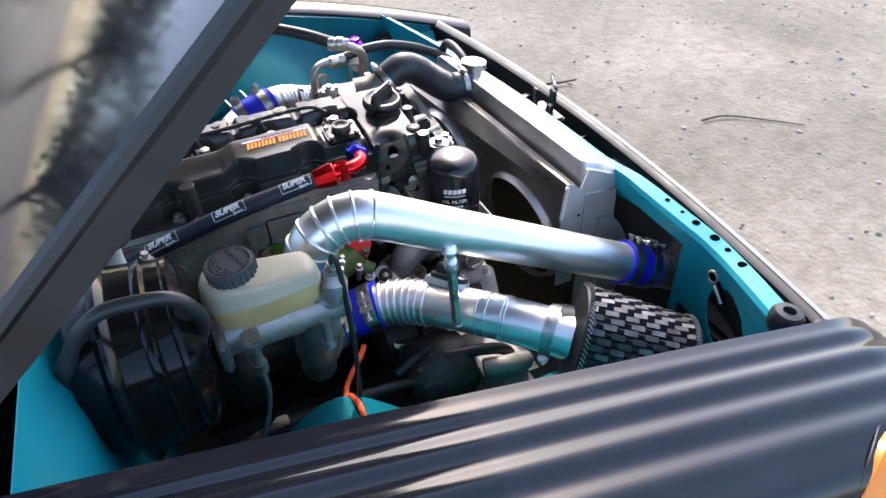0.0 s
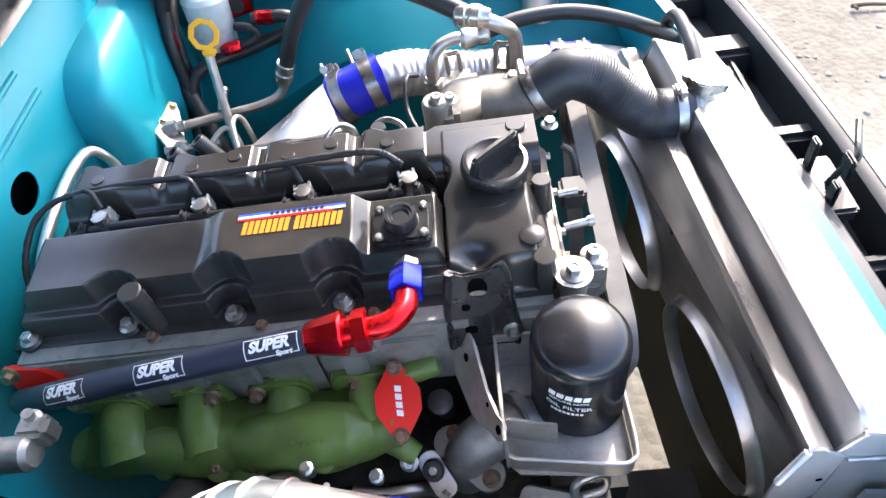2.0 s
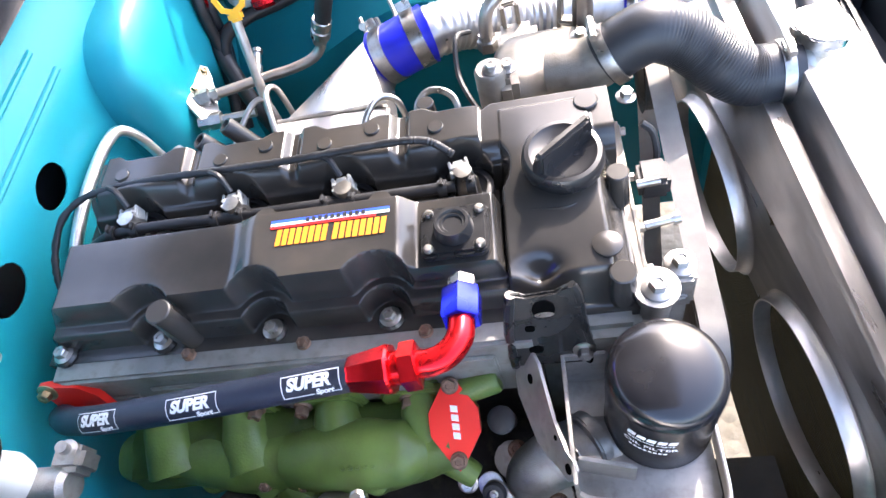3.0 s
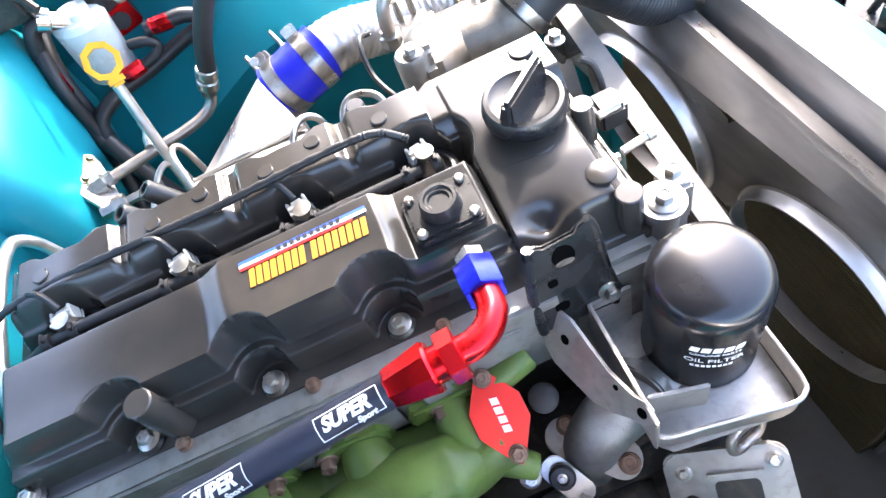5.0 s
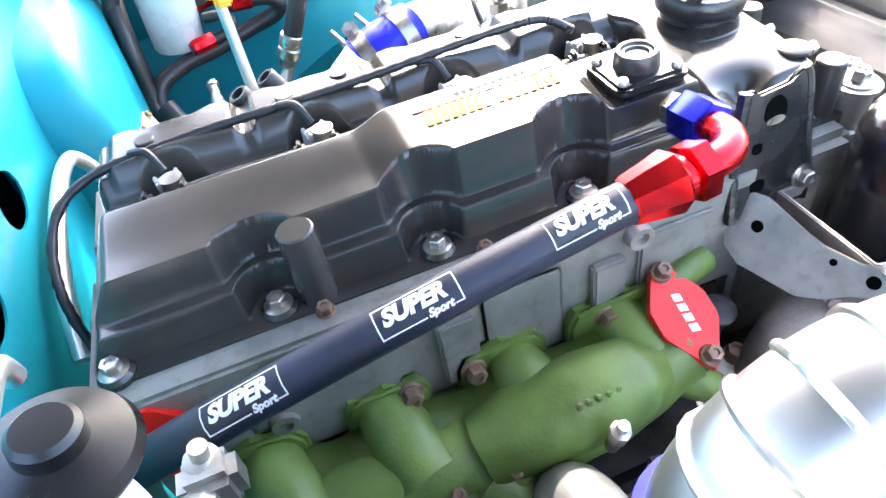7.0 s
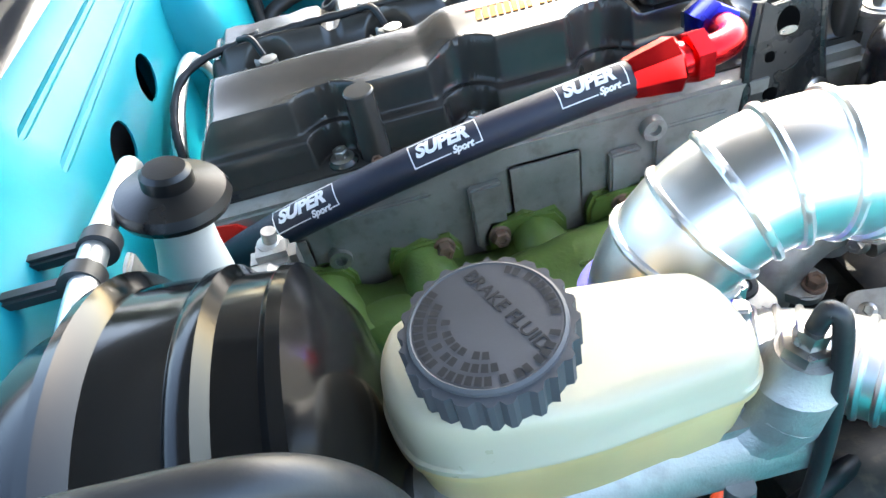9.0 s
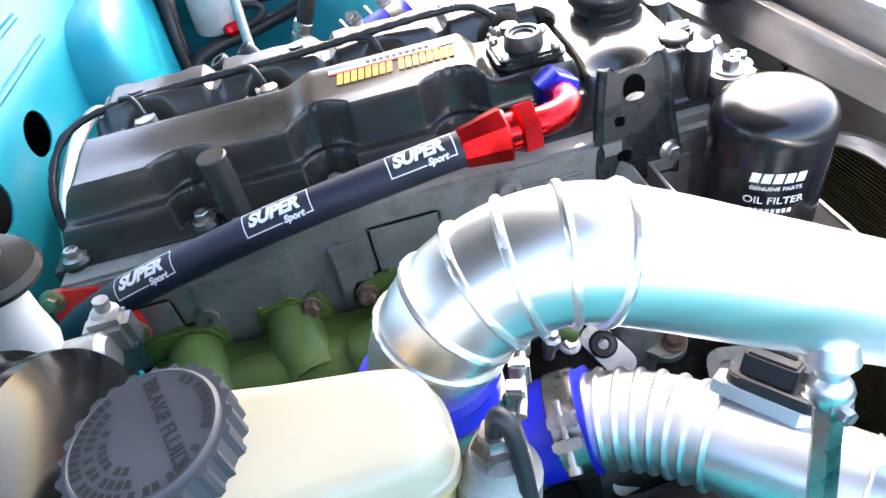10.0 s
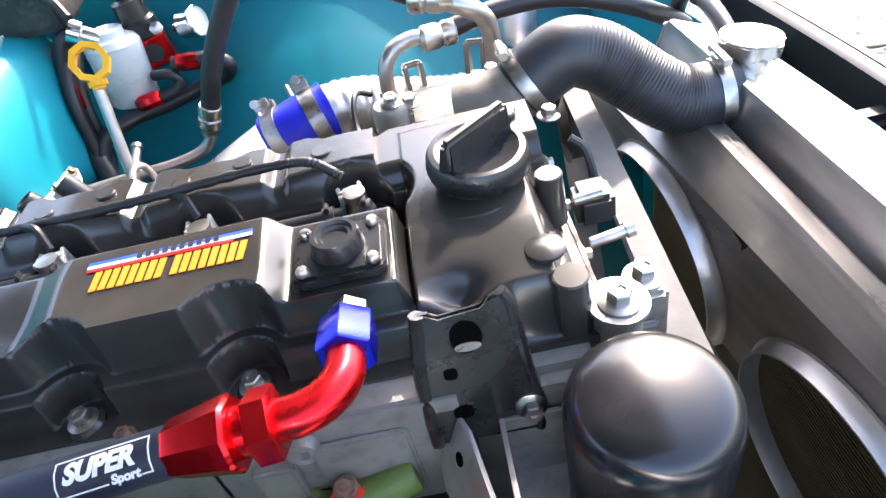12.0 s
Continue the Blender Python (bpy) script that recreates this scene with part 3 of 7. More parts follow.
    surface(bm, lambda y, v: Vector((nose_x(y) + sec[v][0], y, 0.815 + sec[v][1])), span(-0.74, 0.80, 50), range(len(sec)))
    surface(bm, lambda y, v: Vector((rail_x(y) + (0.026, 0.028, 0.032, 0.044, 0.048, 0.048)[v], y, (0.74, 0.816, 0.820, 0.820, 0.816, 0.74)[v])), span(-0.68, 0.70, 40), range(6))
    surface(bm, lambda y, v: Vector(((rail_x(y) + 0.03, nose_x(y) - 0.005)[v], y, 0.752)), span(-0.70, 0.72, 30), range(2))
    for y, w in ((-0.60, 0.05), (-0.30, 0.03), (-0.065, 0.055), (0.05, 0.02), (0.262, 0.03), (0.46, 0.05), (0.62, 0.05)):
        box(bm, ((rail_x(y) + 0.04 + nose_x(y) - 0.004) / 2, y, 0.768), (nose_x(y) - rail_x(y) - 0.036, w, 0.05), 0.008)
    nose = part("grille_surround", bm, BLACK_PLASTIC, car, "black plastic grille surround with open pockets")
    # pale colour paints sunlight onto the nose's outer edge
    bm = bmesh.new()
    surface(bm, lambda y, v: Vector((nose_x(y) + (-0.002, 0.005, 0.012)[v], y, (0.8195, 0.8200, 0.812)[v])), span(-0.74, 0.80, 50), range(3))
    part("edge_strip", bm, SUNLIT_GREY, nose, "pale strip painting the sunlit edge of the grille surround")
    # slotted adjuster below the rail at the near corner
    m = axes((rail_x(-0.44) - 0.0150, -0.436, 0.828), (-1, 0, 0.1), (0, 0.75, 0.6))
    # flat black strip paints the shade of the open slot
    bm = bmesh.new()
    prism(bm, ring_outline(0.052, 0.014, 0.0065), m, 0.0012)
    slot = part("adjuster_slot_shade", bm, HOLE_SHADE, car)
    bm = bmesh.new()
    torus(bm, m @ Matrix.Translation((0.015, 0, 0.001)), 0.0085, 0.0022, 24, 8)
    part("washer", bm, STEEL, slot)
    bm = bmesh.new()
    tube(bm, [m @ Vector((-0.024, 0, 0.004)), m @ Vector((0.004, 0, 0.004))], 0.004, 10, 3)
    part("stud", bm, STEEL, slot)
    # bonnet stop at the near corner
    bm = bmesh.new()
    lathe(bm, [(0, 0), (0.018, 0), (0.02, 0.004), (0.02, 0.02), (0.016, 0.026), (0.008, 0.027), (0.007, 0.02), (0, 0.02)], axes((0.425, -0.565, 0.885), (0.1, 0, 1)), 20)
    part("bump_stop", bm, RUBBER, car)
    bm = bmesh.new()
    lathe(bm, [(0, 0), (0.014, 0), (0.015, 0.018), (0.01, 0.022), (0, 0.022)], axes((0.46, -0.595, 0.878), (0.1, 0, 1)), 16)
    part("bump_stop", bm, RUBBER, car)
    # hood catch at the middle of the rail
    bm = bmesh.new()
    box(bm, (0.535, 0.06, 0.815), (0.05, 0.09, 0.02), 0.004)
    box(bm, (0.53, 0.09, 0.84), (0.006, 0.016, 0.05), 0.002)
    box(bm, (0.53, 0.03, 0.835), (0.006, 0.016, 0.04), 0.002)
    tube(bm, [(0.54, 0.06, 0.82), (0.545, 0.05, 0.86), (0.55, 0.045, 0.875), (0.56, 0.07, 0.88), (0.575, 0.10, 0.876)], 0.004, 8, 5)
    box(bm, (0.545, 0.047, 0.862), (0.006, 0.022, 0.03), 0.002)
    bmesh.ops.translate(bm, vec=(-0.008, 0.088, -0.012), verts=bm.verts)
    part("bonnet_catch", bm, BRACKET_BLACK, car)
    # amber repeater on the near wing
    bm = bmesh.new()

    def on_wing(x, w, up):
        return fender_edge(x) + Vector((0, -0.003 - w, 0.003 - 0.5 * w * w - 0.055 * ss(w, 0.15, 0.225) - 0.045 * ss(x, 0.46, 0.56) ** 2 + up))

    def lamp_edge(x):
        return max(0.135, 0.141 + (0.37 - x) * 0.667)
    surface(bm, lambda x, v: on_wing(x, lamp_edge(x) + (0.232 - lamp_edge(x)) * v / 8, (-0.004, 0.004, 0.006, 0.007, 0.007, 0.007, 0.006, 0.003, -0.02)[v]), span(0.212, 0.53, 20), range(9))
    lamp = part("side_lamp", bm, AMBER, car, "amber turn signal lens")
    bm = bmesh.new()
    tube(bm, [on_wing(x, lamp_edge(x) - 0.001, 0.001) for x in span(0.212, 0.53, 16)], 0.0010, 8, 3)
    part("lamp_rim", bm, BLACK_PLASTIC, lamp)
    # added floor panel that hides the ground; its grey lifts the pit's shade
    bm = bmesh.new()
    box(bm, (0.03, -0.30, 0.42), (0.82, 0.56, 0.006), 0.002)
    part("added_floor", bm, PIT_GREY, car)
    # wheels behind the wings
    for y in (-0.60, 0.72):
        bm = bmesh.new()
        lathe(bm, [(0.16, -0.08), (0.24, -0.085), (0.272, -0.07), (0.28, 0), (0.272, 0.07), (0.24, 0.085), (0.16, 0.08)], axes((0.02, y, GZ + 0.275), (0, 1, 0)), 40)
        part("wheel", bm, TYRE, car)


build_body()


def build_bonnet():
    hood = thing("bonnet", (-0.42, 0.08, 1.10), "open dark grey bonnet with a paler pressed inner frame", "bonnet")

    def plane(s, y, off):
        # s runs up the bonnet from the hinge, off is along its outer normal; the near edge tapers in
        y += 0.13 * max(0.0, s - 0.1) * (0.755 - y) / 1.28
        return Vector((-0.370 + 0.78 * s - 0.625 * off, y, 1.135 + 0.625 * s + 0.78 * off))
    rows = span(0.0, 0.93, 20)
    cols = span(-0.525, 0.755, 20)
    bm = bmesh.new()
    crown = lambda s, y: 0.022 - 0.03 * ((y - 0.09) / 0.65) ** 4 - 0.05 * ss(s, 0.82, 0.97)
    surface(bm, lambda s, y: plane(s, y, crown(s, y)), rows, cols)
    part("skin", bm, DARK_PAINT, hood)
    bm = bmesh.new()

    def inner(s, y):
        rib = min(abs(s - 0.01), abs(s - 0.87), abs(y + 0.45), abs(y - 0.65), abs(y - 0.09 - (s - 0.3) * 0.3), abs(y - 0.09 + (s - 0.3) * 0.3))
        return plane(s, y, -0.028 + 0.02 * ss(rib, 0.045, 0.072))
    surface(bm, inner, span(0.0, 0.92, 84), span(-0.52, 0.73, 110))
    gone = []
    for f in bm.faces:
        c = f.calc_center_median()
        s, y = (c.x + 0.370 + 0.625 * -0.01) / 0.78, c.y
        if min(abs(s - 0.01), abs(s - 0.87), abs(y + 0.45), abs(y - 0.65), abs(y - 0.09 - (s - 0.3) * 0.3), abs(y - 0.09 + (s - 0.3) * 0.3)) > 0.078:
            gone.append(f)
    bmesh.ops.delete(bm, geom=gone, context="FACES")
    part("frame", bm, PRIMER, hood, "pale grey pressed inner frame")
    bm = bmesh.new()
    surface(bm, lambda s, y: plane(s, y, crown(s, y) - 0.010), rows, cols[1:-1])
    part("lining", bm, LINING, hood, "dull olive-grey inside of the bonnet skin")
    bm = bmesh.new()
    for y in (-0.525, 0.755):
        tube(bm, [plane(0, y, 0.0), plane(0.5, y, 0.0), plane(0.93, y, -0.01)], 0.009, 8, 6)
        surface(bm, lambda s, v: plane(s, y, (-0.004, -0.030 + 0.020 * s)[v]), span(0, 0.93, 12), range(2))
    tube(bm, [plane(0.93, y, -0.01) for y in span(-0.525, 0.755, 6)], 0.009, 8, 2)
    part("folded_edge", bm, BLACK_PLASTIC, hood, "dark folded edge of the bonnet")
    for y in (-0.45, 0.64):
        bm = bmesh.new()
        tube(bm, [(-0.44, y, 1.045), (-0.42, y, 1.08), plane(0.03, y, -0.028), plane(0.10, y, -0.03)], 0.01, 8, 4)
        part("hinge", bm, DARK_PAINT, hood)


build_bonnet()

# ---- radiator and shroud ----


def build_radiator():
    rad = thing("radiator", (0.44, 0.07, 0.3), "welded aluminium radiator with twin-hole fan shroud", "radiator")
    y0, y1 = -0.168, 0.372

    def made(name, bm, material, parent=None, label=""):
        # the whole unit stands a little askew in the bay
        for v in bm.verts:
            v.co.x -= 0.05 * (v.co.y - y0)
        return part(name, bm, material, parent or rad, label)

    def fall(y):
        return -0.02 * (y - y0)
    # tank: slanted back, top falling towards the nose, rounded off at both ends
    sec = [(0.4015, 0.800), (0.4015, 0.850), (0.4085, 0.8900), (0.4105, 0.8945), (0.4145, 0.8962), (0.472, 0.872), (0.477, 0.869), (0.479, 0.864), (0.479, 0.800)]

    def tank(y, v, k=None):
        x, z = sec[v]
        k = max(0.0, 1 - min(y - y0, y1 - y) / 0.014) ** 2 if k is None else k
        if 1 < v < 8:
            z -= 0.013 * k
            x += (0.441 - x) * 0.10 * k
        return Vector((x, y, z + fall(y)))
    bm = bmesh.new()
    rows = [y0, y0 + 0.003, y0 + 0.007, y0 + 0.014] + span(y0 + 0.03, y1 - 0.03, 10) + [y1 - 0.014, y1 - 0.007, y1 - 0.003, y1]
    surface(bm, tank, rows, range(len(sec)))
    made("top_tank", bm, SHEET)
    for ye, d in ((y0, -0.003), (y1, 0.003)):
        bm = bmesh.new()
        a = [bm.verts.new(tank(ye, v, 1.0)) for v in range(len(sec))]
        b = [bm.verts.new(tank(ye, v, 1.0) + Vector((0, d, 0))) for v in range(len(sec))]
        bm.faces.new(a[::-1])
        bm.faces.new(b)
        for k in range(len(sec)):
            q = (k + 1) % len(sec)
            bm.faces.new((a[k], a[q], b[q], b[k]))
        made("tank_end", bm, SHEET_DULL)
        bm = bmesh.new()
        tube(bm, [tank(ye, v, 1.0) + Vector((0, d * 0.5, 0.0006)) for v in range(1, len(sec) - 1)], 0.0022, 6, 5, wave=lambda s: 0.0005 * math.sin(s * 1500))
        made("weld_bead", bm, SHEET)
    ym = (y0 + y1) / 2
    bm = bmesh.new()
    box(bm, (0.436, ym, 0.5425), (0.064, y1 - y0 - 0.02, 0.485))
    core = made("core", bm, CORE, None, "brown finned radiator core")
    bm = bmesh.new()
    for z in span(0.302, 0.783, 110):
        box(bm, (0.4035, ym, z), (0.005, y1 - y0 - 0.022, 0.0016))
    tagged(made("fin_pack", bm, CORE, core), kind="stuff")
    bm = bmesh.new()
    box(bm, (0.446, ym, 0.26), (0.054, y1 - y0, 0.07), 0.004)
    made("bottom_tank", bm, SHEET)
    for ye in (y0 + 0.004, y1 - 0.004):
        bm = bmesh.new()
        box(bm, (0.446, ye, 0.54), (0.056, 0.006, 0.50), 0.001)
        made("side_plate", bm, SHEET)
    # neck box, filler and cap
    bm = bmesh.new()
    lathe(bm, [(0.026, -0.022), (0.026, 0.0), (0.029, 0.004), (0.029, 0.010), (0, 0.010)], axes((0.414, 0.236, 0.862), (1, 0, 0)), 32)
    made("hose_outlet", bm, SHEET_DULL)
    m = axes((0.432, 0.2524, 0.876), (0.1, 0, 1))
    bm = bmesh.new()
    lathe(bm, [(0.018, 0), (0.018, 0.016), (0.022, 0.018), (0.022, 0.021)], m, 28)
    made("filler_neck", bm, STEEL)
    bm = bmesh.new()
    lo = []
    for k in range(48):
        a = 2 * math.pi * k / 48
        r = 0.0260 + 0.0020 * math.cos(6 * a)
        lo.append((r * math.cos(a), r * math.sin(a)))
    prism(bm, lo, m @ Matrix.Translation((0, 0, 0.018)), 0.014, 0.002)
    lathe(bm, [(0, 0.0315), (0.014, 0.0315), (0.016, 0.0322), (0.010, 0.034), (0, 0.0345)], m, 24)
    made("cap", bm, STEEL, None, "bright metal radiator cap")
    bm = bmesh.new()
    tube(bm, [(0.436, 0.270, 0.884), (0.438, 0.292, 0.889), (0.440, 0.320, 0.897), (0.442, 0.355, 0.901), (0.444, 0.39, 0.896), (0.445, 0.415, 0.872), (0.445, 0.425, 0.83)], 0.0085, 14, 6)
    made("overflow_hose", bm, RUBBER_GREY)
    # shroud: narrow ledge behind the tank, bent sheet, leaning face with two flared holes
    def face_x(y, z):
        return 0.3790 - 0.085 * (y + 0.042) - 0.109 * (z - 0.70)
    bm = bmesh.new()
    bend = [(0.3985, 0.800), (0.3965, 0.838), (0.3952, 0.8602), (0.3770, 0.8690), (0.3745, 0.8688), (0.3722, 0.8650)]

    def sheet(y, v):
        if v == 6:
            return Vector((face_x(y, 0.836), y, 0.836))
        return Vector((bend[v][0], y, bend[v][1] + 1.6 * fall(y) * ss(v, 1, 4)))
    surface(bm, sheet, span(y0 - 0.004, 0.39, 24), range(7))
    bmesh.ops.solidify(bm, geom=bm.faces[:], thickness=0.002)
    made("shroud_top", bm, SHEET)
    cs = ((-0.038, 0.6950, 0.106), (0.218, 0.7220, 0.102))
    bm = bmesh.new()
    ya, yb, za, zb = y0 - 0.004, 0.395, 0.675, 0.836
    for cy, cz, r in cs:
        cell0, cell1 = (ya, 0.090) if cy < 0 else (0.090, yb)
        n = 72
        inner, outer = [], []
        for k in range(n):
            a = 2 * math.pi * k / n
            d = Vector((math.cos(a), math.sin(a)))
            ts = []
            if abs(d.x) > 1e-6:
                ts.append(((cell1 if d.x > 0 else cell0) - cy) / d.x)
            if abs(d.y) > 1e-6:
                ts.append(((zb if d.y > 0 else za) - cz) / d.y)
            t = max(min(ts), r + 0.002)
            for ring, q in ((inner, r), (outer, t)):
                y, z = cy + q * d.x, cz + q * d.y
                ring.append(bm.verts.new((face_x(y, z), y, z)))
        for k in range(n):
            q = (k + 1) % n
            bm.faces.new((inner[k], inner[q], outer[q], outer[k]))
    bmesh.ops.solidify(bm, geom=bm.faces[:], thickness=0.002)
    made("shroud_face", bm, SHEET)
    for cy, cz, r in cs:
        bm = bmesh.new()
        lathe(bm, [(r + 0.008, -0.0008), (r + 0.005, -0.002), (r + 0.0028, -0.006), (r + 0.0018, -0.010), (r + 0.0014, -0.015), (r - 0.0008, -0.015), (r - 0.0006, -0.006), (r + 0.001, 0.003), (r + 0.008, 0.004)], axes((face_x(cy, cz), cy, cz), (1, 0.085, 0.109), (0, 0, 1)), 72, False)
        made("shroud_lip", bm, SHEET)
    flat = Matrix(((1, 0, 0, 0), (0, 0, 1, y0), (0, 1, 0, 0), (0, 0, 0, 1)))
    # shroud end: a gusset welded under the bent top
    bm = bmesh.new()
    prism(bm, [(0.366, 0.800), (0.3735, 0.868), (0.386, 0.866), (0.408, 0.846), (0.409, 0.760), (0.400, 0.748), (0.366, 0.748)], flat @ Matrix.Translation((0, 0, -0.006)), 0.003, 0.0006)
    end = made("shroud_end", bm, SHEET_DULL)
    # black disc paints the dark of the drilled hole
    bm = bmesh.new()
    lathe(bm, [(0, 0.0006), (0.003, 0.0006), (0.003, 0)], flat @ axes((0.401, 0.799, -0.006), (0, 0, -1)), 12)
    made("drilled_hole_disc", bm, HOLE_SHADE, end)
    for a, b, n in (((0.3735, y0 - 0.006, 0.866), (0.366, y0 - 0.006, 0.800), 18), ((0.364, y0 - 0.008, 0.750), (0.399, y0 - 0.008, 0.752), 9), ((0.400, y0 - 0.009, 0.748), (0.400, y0 - 0.009, 0.69), 14)):
        bm = bmesh.new()
        a, b = Vector(a), Vector(b)
        tube(bm, [a.lerp(b, k / 8) for k in range(9)], 0.0026, 8, n, wave=lambda s: 0.0010 * math.sin(s * 2 * math.pi / ((b - a).length / n)))
        made("weld_bead", bm, SHEET)
    # folded foot below the gusset
    bm = bmesh.new()
    prism(bm, [(0.364, 0.650), (0.364, 0.746), (0.367, 0.750), (0.396, 0.750), (0.399, 0.746), (0.399, 0.650)], flat @ Matrix.Translation((0, 0, -0.010)), 0.004, 0.001)
    made("shroud_bracket", bm, SHEET_DULL)
    # end plate of the core with its seam, and a rounded mounting ear
    bm = bmesh.new()
    prism(bm, [(0.412, 0.50), (0.412, 0.838), (0.474, 0.832), (0.480, 0.760), (0.480, 0.50)], flat @ Matrix.Translation((0, 0, -0.004)), 0.003)
    made("end_plate", bm, SHEET_DULL)
    bm = bmesh.new()
    tube(bm, [(0.412, y0 - 0.005, 0.838), (0.444, y0 - 0.005, 0.835), (0.474, y0 - 0.005, 0.832)], 0.002, 8, 6, wave=lambda s: 0.0005 * math.sin(s * 1500))
    made("weld_bead", bm, SHEET)
    bm = bmesh.new()
    prism(bm, [(0.440, 0.785), (0.472, 0.775), (0.490, 0.750), (0.508, 0.715), (0.514, 0.68), (0.510, 0.62), (0.49, 0.57), (0.446, 0.60)], flat @ Matrix.Translation((0, 0, -0.016)), 0.004, 0.001)
    ear = made("mounting_ear", bm, SHEET_DULL, None, "dull aluminium mounting ear")
    bm = bmesh.new()
    lathe(bm, [(0.012, 0), (0.014, 0.003), (0.009, 0.006), (0, 0.006)], flat @ axes((0.500, 0.660, -0.016), (0, 0, -1)), 16)
    made("grommet", bm, STEEL, ear)


build_radiator()


def build_radiator_hose():
    ob = thing("radiator_hose", (0.31, 0.27, 0.86), "ribbed black rubber radiator hose with steel clamps", "hose")
    bm = bmesh.new()
    pts = [(0.214, 0.256, 0.904), (0.238, 0.258, 0.919), (0.260, 0.258, 0.9265), (0.285, 0.256, 0.917), (0.305, 0.250, 0.902), (0.328, 0.239, 0.884), (0.350, 0.234, 0.872), (0.392, 0.236, 0.868)]
    tube(bm, pts, 0.0295, 32, 60, wave=lambda s: 0.00035 * math.sin(s * 2 * math.pi / 0.0030) * ss(s, 0.05, 0.075) * (1 - ss(s, 0.165, 0.18)))
    part("hose_body", bm, RUBBER_GREY, ob)
    clamp("hose_clamp", ob, (0.221, 0.2565, 0.9085), (0.9, 0.05, 0.5), 0.0305, 0.012, screw=(0, 0.1, 1))
    clamp("hose_clamp", ob, (0.380, 0.2355, 0.868), (1, 0, 0), 0.0305, 0.011, screw=(0, 0, 1))


build_radiator_hose()

# ---- engine ----
INJ = [(0.071 - 0.111 * k, 0.118) for k in range(4)]
BOLTS = [(0.0, 0.0), (-0.108, 0.0), (-0.216, 0.0)]


def cover_height(x, y):
    """Height of the cam cover's moulded top above its flange."""
    z = 0.888
    # near bank: two steps with scallops round the bolts
    d = min(math.hypot(x - bx, (y - by + 0.004) * 0.9) for bx, by in BOLTS)
    rear = ss(x, -0.332, -0.318)
    front = 1 - ss(x, 0.1035, 0.1120)
    low = ss(y, 0.000, 0.004) * ss(d, 0.0200, 0.0232) * rear * front
    high = ss(y, 0.0135, 0.0185) * ss(d, 0.0295, 0.0335) * ss(x, -0.325, -0.300) * (1 - ss(x, 0.0975, 0.1075))
    edge = 0.082
    deck = 1 - ss(y, edge, edge + 0.006)
    slope = 0.004 * ss(y, 0.03, 0.08)
    bank = 0.024 * low + (0.028 + 0.009 * ss(x, -0.135, -0.105) - 0.013 * ss(x, 0.018, 0.036) + slope) * high
    # valley with round wells at the injectors
    well = min(math.hypot(x - ix, y - iy) for ix, iy in INJ)
    valley = max(ss(y, 0.089, 0.095) * (1 - ss(y, 0.120, 0.132)), 1 - ss(well, 0.022, 0.031))
    # far bank, a hump for each cylinder
    seg = (x - 0.015) / 0.108
    w = seg - math.floor(seg)
    far_edge_y = 0.194 + 0.009 * ss(abs(w - 0.5), 0.14, 0.32) if x < 0.1 else 0.203
    drop = 1 - ss(y, far_edge_y - 0.009, far_edge_y)
    # a shelf beside the valley, then a raised smooth pad for each cylinder
    gap = min(w, 1 - w)
    shelf = ss(y, 0.124, 0.133) * (0.027 + 0.005 * ss(y, 0.133, 0.142))
    pad = ss(y, 0.135, 0.149) * (0.010 + (0.007 * ss(gap, 0.02, 0.10) if x < 0.09 else 0.0))
    swell = 0.003 * math.sin(math.pi * w) ** 2 if x < 0.09 else 0.0
    bank2 = drop * (shelf + pad + swell * ss(y, 0.13, 0.15)) * ss(x, -0.328, -0.31)
    # front box under the filler cap
    fr = ss(x, 0.0985, 0.1085) * (1 - ss(x, 0.186, 0.207)) * ss(y, -0.010, 0.010) * (1 - ss(y, 0.182, 0.205))
    scoop = math.exp(-((x - 0.132) / 0.016) ** 2 - ((y - 0.012) / 0.011) ** 2)
    crown = math.exp(-((x - 0.158) ** 2 + (y - 0.104) ** 2) / 0.0022)
    box_h = fr * (0.043 - 0.007 * (1 - ss(y, -0.005, 0.055)) + 0.005 * crown - 0.016 * scoop)
    ring = 1 - ss(math.hypot(x - 0.071, y - 0.118), 0.030, 0.046)
    box_h *= 1 - 0.75 * ring * (1 if x < 0.13 else 0)
    near_part = bank * deck
    mid = max(near_part, bank2)
    floor_drop = -0.004 * valley if x < 0.1 else 0
    return z + max(mid * (1 - 0.9 * valley if y > 0.07 else 1), box_h) + floor_drop


